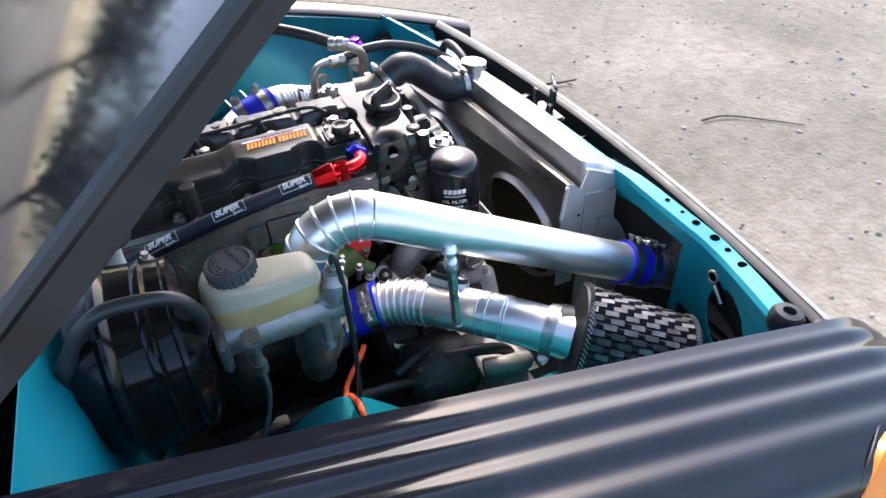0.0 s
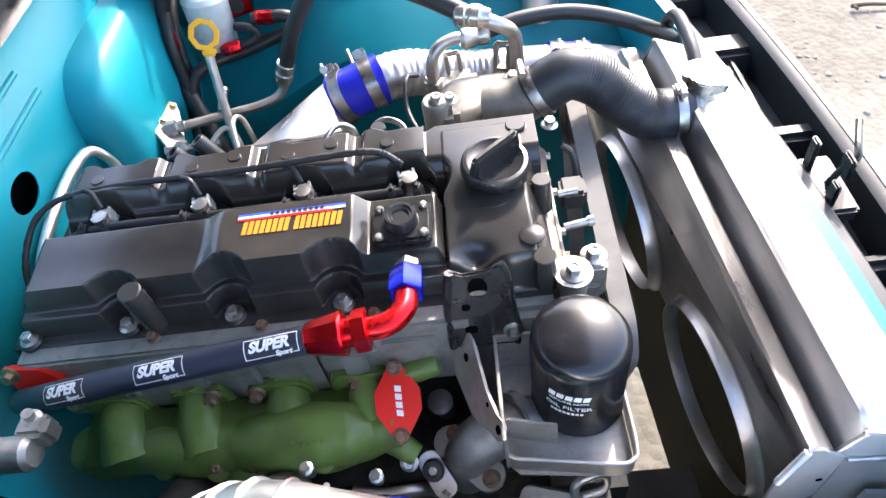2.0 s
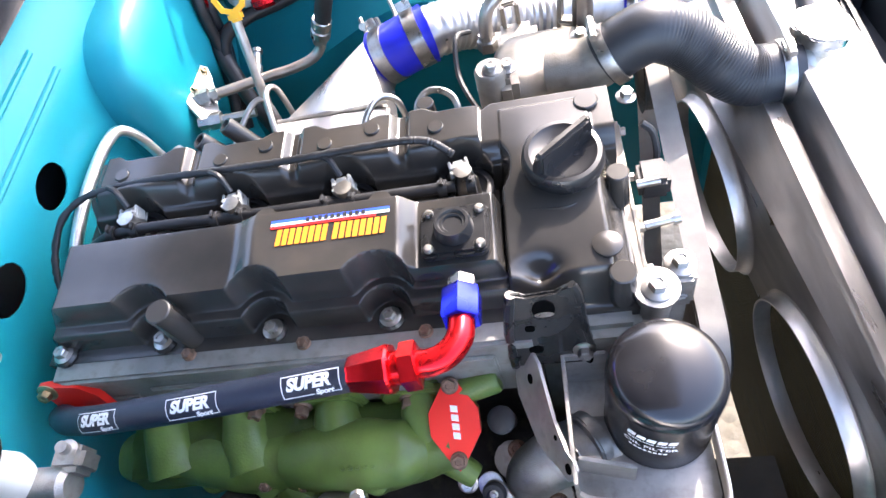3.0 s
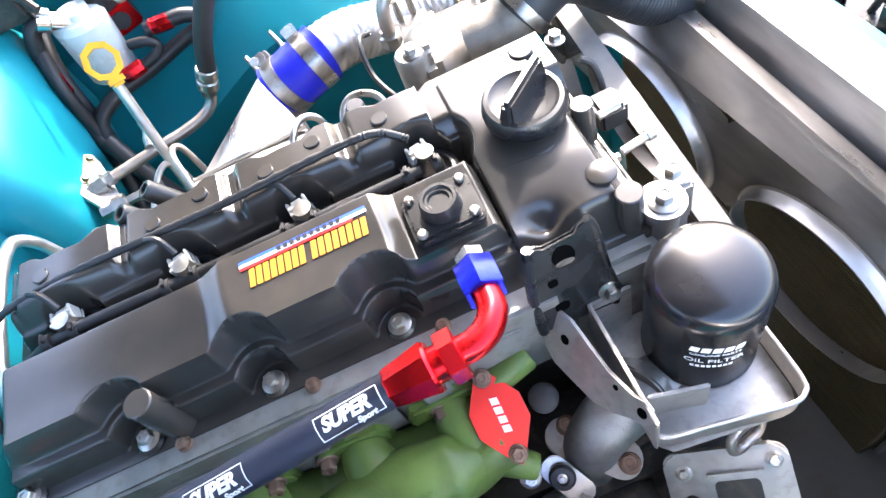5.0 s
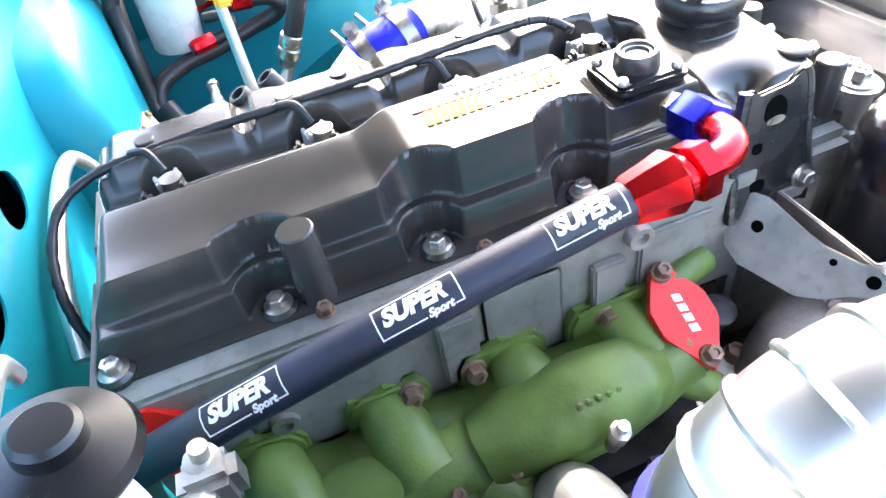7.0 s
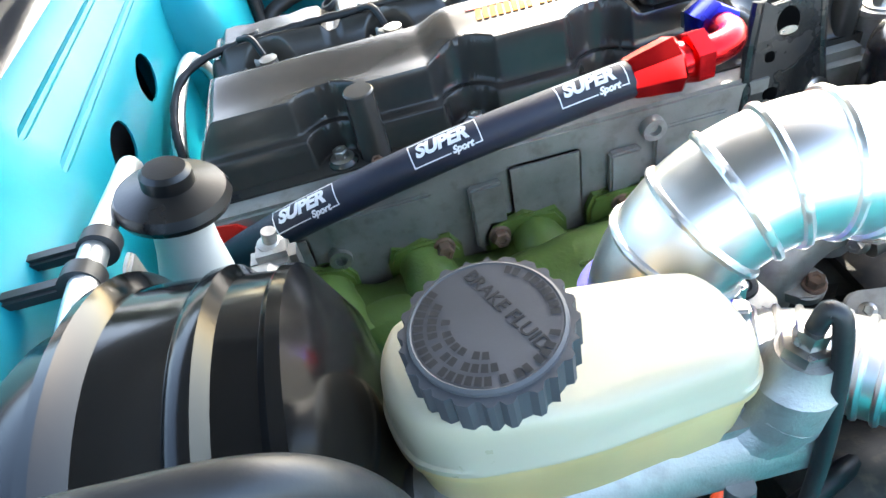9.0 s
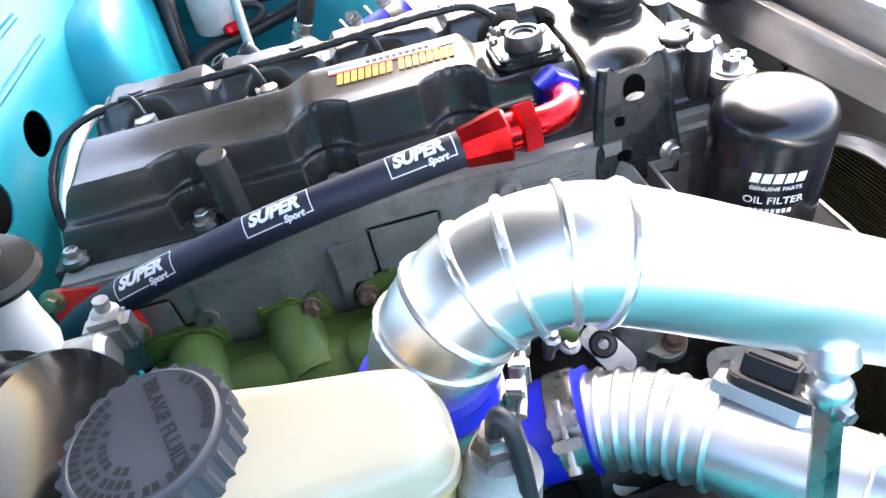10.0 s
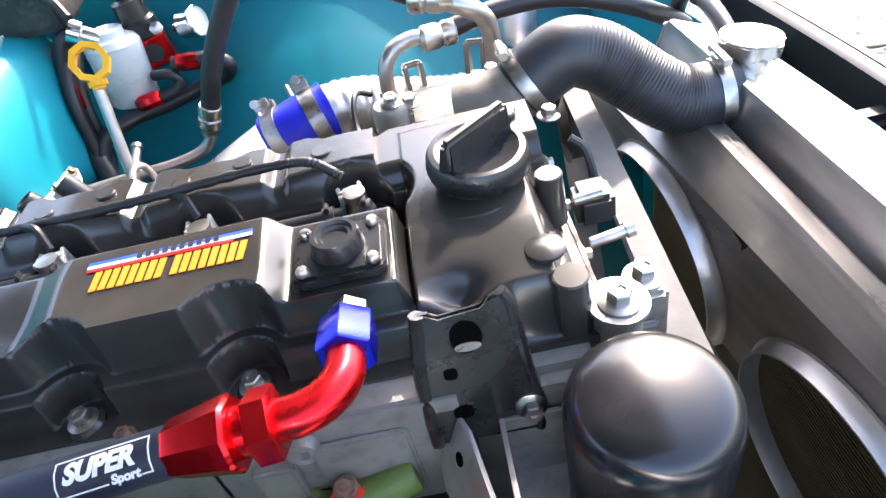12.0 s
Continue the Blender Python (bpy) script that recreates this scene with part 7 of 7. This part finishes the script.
    tube(bm, [(-0.325, -0.270, 0.985), (-0.322, -0.225, 0.995), (-0.328, -0.165, 0.988), (-0.338, -0.085, 0.970), (-0.346, -0.045, 0.958), (-0.352, -0.026, 0.945), (-0.354, -0.020, 0.93)], 0.0068, 14, 8)
    part("pipe_body", bm, POLISHED, hp)
    for y, z in ((-0.165, 0.988), (-0.195, 0.9925)):
        bm = bmesh.new()
        lathe(bm, [(0.007, -0.005), (0.0098, -0.005), (0.0098, 0.005), (0.007, 0.005)], axes((-0.326, y, z), (0, 1, -0.1)), 18)
        box(bm, (-0.348, y, z), (0.04, 0.009, 0.008), 0.002)
        part("clip", bm, BLACK_PLASTIC, hp)
    bm = bmesh.new()
    tube(bm, [(-0.366, 0.07, 0.84), (-0.368, 0.12, 0.868), (-0.370, 0.18, 0.880), (-0.371, 0.24, 0.882), (-0.371, 0.285, 0.878), (-0.368, 0.308, 0.870), (-0.360, 0.318, 0.846), (-0.352, 0.318, 0.80)], 0.007, 14, 8)
    solo("heater_pipe", bm, POLISHED, "bright bent heater pipe behind the cam cover", "pipe")


build_brake()

# ---- far side ----


def build_far_side():
    # thermostat housing
    th = thing("thermostat_housing", (0.16, 0.28, 0.84), "cast aluminium thermostat housing with lifting lugs", "housing")
    bm = bmesh.new()
    blob(bm, (0.158, 0.295, 0.850), (0.118, 0.105, 0.078), 0.5)
    tube(bm, [(0.165, 0.266, 0.888), (0.195, 0.258, 0.896), (0.222, 0.2565, 0.909)], lambda u: 0.032 - 0.006 * u, 24, 6)
    part("casting", bm, CAST_WARM, th)
    bm = bmesh.new()
    lathe(bm, [(0.017, -0.10), (0.0165, 0.0), (0.014, 0.004), (0, 0.004)], axes((0.101, 0.253, 0.916), (0, 0, 1)), 22)
    part("post", bm, CAST_WARM, th)
    for c, size in (((0.128, 0.362, 0.848), (0.05, 0.06, 0.03)), ((0.186, 0.345, 0.858), (0.03, 0.05, 0.03)), ((0.115, 0.25, 0.86), (0.026, 0.028, 0.10))):
        bm = bmesh.new()
        box(bm, c, size, 0.008)
        part("boss", bm, CAST_WARM, th)
    for x, y, z, a in ((0.124, 0.384, 0.854, 10), (0.188, 0.362, 0.873, -20)):
        bm = bmesh.new()
        m = Matrix.Translation((x, y, z)) @ pose(0, 0, 0, -12, 0, a)
        for dx in (-0.0085, 0.0085):
            box(bm, (dx, 0, 0.012), (0.005, 0.016, 0.044), 0.002, m)
        box(bm, (0, 0.004, 0.031), (0.021, 0.008, 0.006), 0.002, m)
        box(bm, (0, 0, -0.004), (0.022, 0.020, 0.012), 0.003, m)
        part("lug", bm, CAST_WARM, th)
    for p in ((0.103, 0.250, 0.921), (0.118, 0.256, 0.914), (0.195, 0.292, 0.906), (0.222, 0.258, 0.885)):
        placed("bolt", BOLT, axes(p, (0.05, -0.1, 1)), th)
    # intake plenum, folded sheet tapering to a round mouth
    pl = thing("intake_plenum", (-0.1, 0.3, 0.8), "welded sheet aluminium intake plenum", "plenum")
    mouth = axes((-0.052, 0.436, 0.805), Vector((0.88, -0.05, 0.42)), (0, 0, 1))
    bm = bmesh.new()
    n = 40
    base, ring = [], []
    for k in range(n):
        a = 2 * math.pi * (k + 0.5) / n
        c, s = math.cos(a), math.sin(a)
        ring.append(bm.verts.new(mouth @ Vector((0.034 * c, 0.034 * s, 0))))
        q = max(abs(c), abs(s))
        c, s = c / q, s / q
        base.append(bm.verts.new((-0.100 + 0.070 * s, 0.306 - 0.004 * s, 0.808 + 0.034 * c + 0.004 * s)))
    for k in range(n):
        q = (k + 1) % n
        bm.faces.new((base[k], base[q], ring[q], ring[k]))
    part("tapered_box", bm, SHEET, pl)
    bm = bmesh.new()
    box(bm, (-0.100, 0.257, 0.808), (0.144, 0.098, 0.070), 0.003)
    part("runner_box", bm, SHEET, pl)
    bm = bmesh.new()
    tube(bm, [(-0.170, 0.307, 0.842), (-0.126, 0.308, 0.843), (-0.076, 0.307, 0.844), (-0.031, 0.307, 0.846)], 0.0028, 8, 10, wave=lambda s: 0.0006 * math.sin(s * 1400))
    part("weld_bead", bm, SHEET, pl)
    # dark inlet tract between plenum and bulkhead
    bm = bmesh.new()
    box(bm, (-0.20, 0.245, 0.77), (0.20, 0.09, 0.08), 0.02)
    solo("inlet_tract", bm, DARK_IRON, "dark cast inlet tract behind the cam cover", "engine part")
    # far charge pipe: coupler and ribbed bend
    fp = thing("far_charge_pipe", (0.1, 0.42, 0.8), "ribbed aluminium charge pipe with blue couplers", "pipe")
    pts = [(-0.052, 0.395, 0.818), (-0.014, 0.397, 0.832), (0.022, 0.406, 0.838), (0.060, 0.426, 0.828), (0.105, 0.442, 0.808), (0.168, 0.458, 0.788), (0.25, 0.465, 0.778), (0.34, 0.462, 0.768), (0.42, 0.45, 0.75)]
    at, total = path_at(pts)
    bm = bmesh.new()
    tube(bm, pts, 0.034, 36, 24, wave=lambda s: 0.0011 * math.sin(s * 2 * math.pi / 0.011) * ss(s, 0.07, 0.09) * (1 - ss(s, 0.26, 0.28)))
    part("pipe_body", bm, SHEET, fp)
    coupler(fp, at, 0.002, 0.076, 0.0375, (-0.2, 0.5, 0.8))
    coupler(fp, at, total - 0.15, total - 0.09, 0.0375, (0, -0.3, 1))
    for p in ((-0.060, 0.406, 0.845), (-0.021, 0.434, 0.845)):
        bm = bmesh.new()
        lathe(bm, [(0.003, 0), (0.003, 0.036), (0, 0.037)], axes(p, (-0.3, 0.85, 0.25)), 10)
        lathe(bm, [(0.005, 0), (0.005, 0.008), (0, 0.008)], axes(p, (-0.3, 0.85, 0.25)), 6)
        part("clamp_stud", bm, TUBE_GREY, fp)
    nudge(fp, -0.006, 0.042, -0.017)
    # fuel pipes looping behind the cover
    for k, loop in enumerate((((-0.05, 0.225, 0.85), (-0.045, 0.25, 0.874), (-0.030, 0.278, 0.880), (-0.012, 0.285, 0.868), (-0.004, 0.275, 0.84)),
                              ((0.012, 0.235, 0.85), (0.015, 0.262, 0.875), (0.032, 0.274, 0.884), (0.056, 0.262, 0.880), (0.064, 0.23, 0.86)),
                              ((-0.235, 0.265, 0.82), (-0.225, 0.295, 0.835), (-0.205, 0.335, 0.850), (-0.190, 0.345, 0.845), (-0.182, 0.335, 0.81)),
                              ((-0.168, 0.265, 0.80), (-0.172, 0.30, 0.850), (-0.178, 0.335, 0.866), (-0.172, 0.352, 0.855), (-0.165, 0.345, 0.81)))):
        bm = bmesh.new()
        tube(bm, loop, 0.0038, 12, 8)
        solo("fuel_pipe", bm, STEEL if k < 2 else TUBE_GREY, "bent bright steel fuel injection pipe", "pipe", "fuel pipes")
    bm = bmesh.new()
    tube(bm, [(0.075, 0.372, 0.872), (0.062, 0.345, 0.888), (0.060, 0.31, 0.870), (0.072, 0.275, 0.86), (0.09, 0.25, 0.845)], 0.003, 8, 8)
    solo("sensor_wire", bm, RUBBER, "thin black braided sensor wire", "wire")
    # air-conditioning lines
    ac = thing("aircon_line", (0.1, 0.36, 0.9), "black air-conditioning hose with crimped grey metal ends", "hose")
    bm = bmesh.new()
    tube(bm, [(0.160, 0.318, 0.985), (0.10, 0.345, 1.008), (0.03, 0.385, 1.020), (-0.022, 0.420, 1.005), (-0.056, 0.436, 0.968), (-0.092, 0.447, 0.915), (-0.118, 0.452, 0.862)], 0.0115, 16, 8)
    part("hose_body", bm, RUBBER, ac)
    bm = bmesh.new()
    tube(bm, [(-0.126, 0.453, 0.842), (-0.136, 0.450, 0.823), (-0.152, 0.443, 0.814), (-0.18, 0.433, 0.812), (-0.213, 0.422, 0.815), (-0.25, 0.408, 0.819), (-0.288, 0.394, 0.823)], 0.0072, 14, 8)
    part("metal_tube", bm, TUBE_GREY, ac)
    bm = bmesh.new()
    tube(bm, [(0.160, 0.318, 0.985), (0.190, 0.310, 0.974), (0.210, 0.316, 0.956), (0.216, 0.325, 0.930), (0.216, 0.330, 0.885)], 0.009, 14, 8)
    part("metal_tube", bm, TUBE_GREY, ac)
    for p, d in (((-0.124, 0.453, 0.851), (-0.42, 0.05, -0.9)), ((0.165, 0.316, 0.984), (1, -0.25, -0.1))):
        bm = bmesh.new()
        lathe(bm, [(0.0118, -0.020), (0.0135, -0.018), (0.0138, -0.008), (0.0122, -0.006), (0.0122, -0.003), (0.0138, -0.001), (0.0138, 0.010), (0.0118, 0.012), (0.0095, 0.022), (0.007, 0.022)], axes(p, d), 20)
        part("crimp", bm, STEEL, ac)
    bm = bmesh.new()
    lathe(bm, [(0.006, 0), (0.006, 0.012), (0.0045, 0.012), (0.0045, 0.028), (0.006, 0.028), (0.006, 0.032), (0, 0.032)], axes((-0.226, 0.418, 0.822), (0.0, 0.9, 0.3)) @ Matrix.Scale(1.3, 4), 12)
    part("service_port", bm, STEEL, ac)
    bm = bmesh.new()
    lathe(bm, [(0.010, 0), (0.010, 0.012), (0.013, 0.012), (0.013, 0.028), (0.009, 0.03), (0.009, 0.04), (0, 0.04)], axes((-0.318, 0.384, 0.826), (1, 0.28, -0.05)), 6)
    part("union", bm, STEEL, ac)
    nudge(ac, -0.010, 0.023, -0.016)
    ac2 = thing("aircon_line", (0.2, 0.38, 0.9), "black air-conditioning hose with crimped grey metal ends", "hose")
    bm = bmesh.new()
    tube(bm, [(0.158, 0.376, 0.917), (0.22, 0.392, 0.922), (0.29, 0.40, 0.915), (0.37, 0.40, 0.885), (0.43, 0.41, 0.84), (0.45, 0.43, 0.78)], 0.010, 16, 8)
    part("hose_body", bm, RUBBER, ac2)
    bm = bmesh.new()
    tube(bm, [(0.150, 0.374, 0.917), (0.128, 0.368, 0.922), (0.108, 0.358, 0.918), (0.098, 0.352, 0.902), (0.095, 0.350, 0.872)], 0.0078, 14, 8)
    part("metal_tube", bm, TUBE_GREY, ac2)
    bm = bmesh.new()
    lathe(bm, [(0.0105, -0.020), (0.0128, -0.018), (0.013, -0.008), (0.0115, -0.006), (0.0115, -0.003), (0.013, -0.001), (0.013, 0.014), (0.009, 0.018), (0.0078, 0.018)], axes((0.154, 0.374, 0.917), (-0.9, -0.2, 0.05)), 20)
    part("crimp", bm, STEEL, ac2)
    bm = bmesh.new()
    lathe(bm, [(0.012, 0), (0.012, 0.012), (0.009, 0.014), (0.009, 0.02), (0, 0.02)], axes((0.095, 0.350, 0.862), (0, 0.05, 1)), 6)
    part("union", bm, STEEL, ac2)
    # wiring loom hanging beside the bulkhead bulge
    loom = thing("wiring_loom", (-0.315, 0.45, 0.8), "black taped wiring loom hanging beside the bulkhead bulge", "wiring")
    for pts in ([(-0.315, 0.631, 0.931), (-0.315, 0.572, 0.896), (-0.315, 0.545, 0.859), (-0.315, 0.530, 0.801), (-0.315, 0.505, 0.758), (-0.315, 0.451, 0.701)], [(-0.315, 0.659, 0.918), (-0.315, 0.596, 0.883), (-0.315, 0.567, 0.840), (-0.315, 0.554, 0.785), (-0.315, 0.521, 0.746), (-0.315, 0.473, 0.682)]):
        bm = bmesh.new()
        tube(bm, pts, 0.0085, 12, 6)
        part("cable", bm, RUBBER, loom)
    # valve plate on the bulkhead
    vp = thing("valve_plate", (-0.31, 0.40, 0.8), "bare metal plate with brass screws and pipe unions", "plate")
    bm = bmesh.new()
    m = axes((-0.318, 0.415, 0.806), (0.72, 0.03, 0.68), (0, 1, -0.05))
    prism(bm, [(-0.050, -0.024), (-0.018, 0.020), (0.056, 0.018), (0.060, 0.004), (0.045, -0.006), (-0.02, -0.032)], m, 0.006, 0.001)
    part("plate", bm, SHEET, vp)
    for x, y in ((0.046, 0.008), (0.006, 0.012), (-0.036, -0.020)):
        placed("bolt", BOLT_GOLD, m @ Matrix.Translation((x, y, 0.006)) @ Matrix.Scale(0.7, 4), vp)
    bm = bmesh.new()
    lathe(bm, [(0.009, 0), (0.009, 0.016), (0.012, 0.016), (0.012, 0.032), (0.006, 0.034), (0.006, 0.08), (0, 0.08)], axes((-0.312, 0.372, 0.800), (1, 0.12, -0.05)), 6)
    part("union", bm, STEEL, vp)
    # dipstick with yellow ring
    dp = thing("dipstick", (-0.18, 0.34, 0.8), "grey dipstick tube with yellow plastic ring handle", "dipstick")
    bm = bmesh.new()
    tube(bm, [(-0.190, 0.310, 0.74), (-0.190, 0.345, 0.84), (-0.190, 0.385, 0.940)], 0.006, 14, 6)
    part("tube", bm, TUBE_GREY, dp)
    bm = bmesh.new()
    mr = axes((-0.189, 0.395, 0.962), (0.25, -0.75, 0.55), (1, 0.2, 0))
    out = [((0.0185 if k % 4 else 0.020) * math.cos(2 * math.pi * k / 32), (0.0195 if k % 4 else 0.021) * math.sin(2 * math.pi * k / 32)) for k in range(32)]
    n = 32
    rings = []
    for sc, h in ((1, 0), (1, 0.008), (0.68, 0.008), (0.68, 0)):
        rings.append([bm.verts.new(mr @ Vector((x * sc, y * sc, h - 0.004))) for x, y in out])
    for a, b in zip(rings, rings[1:] + rings[:1]):
        for k in range(n):
            bm.faces.new((a[k], a[(k + 1) % n], b[(k + 1) % n], b[k]))
    box(bm, (0, -0.022, 0), (0.018, 0.012, 0.010), 0.003, mr)
    part("ring_handle", bm, YELLOW, dp, "yellow plastic ring handle")
    # fuel regulator with gauge, beside a clear plastic pot
    fr = thing("fuel_regulator", (-0.208, 0.60, 0.85), "red and black fuel regulator with round gauge", "regulator")
    bm = bmesh.new()
    mb = Matrix.Translation((-0.209, 0.605, 0.882)) @ pose(0, 0, 0, 0, -6, 12)
    box(bm, (0, 0, 0), (0.046, 0.036, 0.040), 0.003, mb)
    body = part("body", bm, RED_ANOD, fr)
    bm = bmesh.new()
    lathe(bm, [(0, 0), (0.0125, 0), (0.0125, 0.001), (0, 0.001)], mb @ axes((0, -0.0185, 0), (0, -1, 0)), 20)
    part("port", bm, BLACK_PLASTIC, body)
    bm = bmesh.new()
    lathe(bm, [(0.021, 0), (0.0235, 0.003), (0.0235, 0.022), (0.020, 0.026), (0.019, 0.05), (0.010, 0.053), (0.010, 0.062), (0, 0.062)], mb @ Matrix.Translation((0, 0, 0.019)), 28)
    part("dome", bm, COVER_LID, fr)
    bm = bmesh.new()
    lathe(bm, [(0, 0), (0.009, 0), (0.009, 0.008), (0.006, 0.010), (0, 0.010)], axes((-0.188, 0.588, 0.912), (0.3, -0.8, 0.3)), 6)
    part("screw", bm, STEEL, fr)
    bm = bmesh.new()
    mg = axes((-0.146, 0.602, 0.904), (0.93, -0.30, 0.12), (0, 0, 1))
    lathe(bm, [(0, -0.013), (0.019, -0.013), (0.0205, 0.006), (0.0215, 0.008), (0.0215, 0.012), (0.019, 0.013), (0.0185, 0.010), (0, 0.010)], mg, 36)
    lathe(bm, [(0.006, -0.028), (0.006, -0.012), (0, -0.012)], mg, 10)
    gauge = part("gauge", bm, CLEAR, fr, "chrome pressure gauge")
    bm = bmesh.new()
    lathe(bm, [(0, 0.0102), (0.0183, 0.0102), (0.0183, 0.0106), (0, 0.0106)], mg, 28)
    part("dial", bm, WHITE_PLASTIC, gauge)
    nudge(fr, -0.012, 0.032, -0.006)
    pot = thing("fuel_pot", (-0.258, 0.60, 0.8), "grey milky plastic fuel filter pot with black hoses", "pot")
    bm = bmesh.new()
    lathe(bm, [(0, 0), (0.030, 0.0), (0.033, 0.004), (0.036, 0.08), (0.030, 0.088), (0.020, 0.090), (0.020, 0.098), (0, 0.098)], axes((-0.262, 0.597, 0.828), (0.08, 0.05, 1)), 36)
    part("bowl", bm, MILKY, pot)
    bm = bmesh.new()
    lathe(bm, [(0.012, 0), (0.012, 0.02), (0.016, 0.022), (0.016, 0.036), (0, 0.036)], axes((-0.262, 0.590, 0.918), (-0.7, -0.1, 0.5)), 12)
    part("elbow_union", bm, CLEAR, pot)
    for pts, r in (([(-0.291, 0.592, 0.934), (-0.308, 0.585, 0.925), (-0.320, 0.580, 0.895), (-0.323, 0.570, 0.863), (-0.322, 0.54, 0.81), (-0.312, 0.515, 0.775), (-0.29, 0.49, 0.72)], 0.0105),
                   ([(-0.19, 0.59, 0.866), (-0.170, 0.59, 0.865), (-0.139, 0.592, 0.862), (-0.122, 0.592, 0.850), (-0.130, 0.596, 0.835), (-0.161, 0.598, 0.826), (-0.217, 0.58, 0.819), (-0.272, 0.56, 0.816), (-0.307, 0.535, 0.80), (-0.31, 0.50, 0.74)], 0.0105),
                   ([(-0.22, 0.588, 0.858), (-0.198, 0.580, 0.858), (-0.188, 0.580, 0.848), (-0.195, 0.576, 0.838), (-0.218, 0.570, 0.834), (-0.25, 0.565, 0.832)], 0.007),
                   ([(-0.30, 0.50, 0.80), (-0.275, 0.46, 0.75), (-0.25, 0.44, 0.68)], 0.012)):
        bm = bmesh.new()
        tube(bm, pts, r, 14, 10)
        part("hose", bm, RUBBER, pot)
    for p, d, r in (((-0.323, 0.566, 0.860), (0, -0.25, -0.9), 0.0125), ((-0.168, 0.590, 0.865), (1, 0.05, -0.1), 0.0115), ((-0.232, 0.568, 0.834), (-1, -0.1, -0.1), 0.0105)):
        bm = bmesh.new()
        lathe(bm, [(r - 0.002, -0.016), (r, -0.013), (r, 0.010), (r - 0.002, 0.016)], axes(p, d), 8)
        part("red_collar", bm, RED_ANOD, pot, "red anodised hose collar")
    bm = bmesh.new()
    lathe(bm, [(0, 0), (0.030, 0), (0.030, 0.09), (0.024, 0.10), (0.018, 0.10), (0.018, 0.105), (0, 0.105)], axes((0.272, 0.640, 0.72), (0, 0, 1)), 28)
    bot = thing("overflow_bottle", (0.272, 0.64, 0.72), "aluminium overflow bottle with purple cap", "bottle")
    part("can", bm, SHEET, bot)
    bm = bmesh.new()
    lathe(bm, [(0.019, 0), (0.022, 0.002), (0.022, 0.012), (0.018, 0.016), (0.014, 0.018), (0.014, 0.026), (0, 0.028)], axes((0.272, 0.640, 0.822), (0, 0, 1)), 28)
    part("cap", bm, PURPLE, bot, "purple anodised cap")
    # black box added to paint the dark of an opening at the far front
    bm = bmesh.new()
    box(bm, (0.375, 0.675, 0.73), (0.07, 0.03, 0.20), 0.008)
    solo("dark_opening_box", bm, BLACK_PLASTIC, "black box standing in for a dark opening by the far inner wing", "box")
    bm = bmesh.new()
    box(bm, (-0.33, 0.62, 0.97), (0.09, 0.08, 0.06), 0.01)
    tube(bm, [(-0.33, 0.60, 0.98), (-0.29, 0.58, 0.98), (-0.27, 0.56, 0.96)], 0.006, 8, 5)
    solo("wiper_motor", bm, DARK_IRON, "dark oily wiper motor on the bulkhead bulge", "motor")
    bm = bmesh.new()
    prism(bm, [(-0.016, 0.03), (0.016, 0.03), (0.018, 0.0), (0.002, -0.026), (-0.016, 0.0)], axes((-0.428, 0.205, 0.990), (1, 0, 0.9), (0, 1, 0)), 0.002)
    solo("id_plate", bm, TUBE_GREY, "bare riveted metal plate on the bulkhead", "plate")


build_far_side()
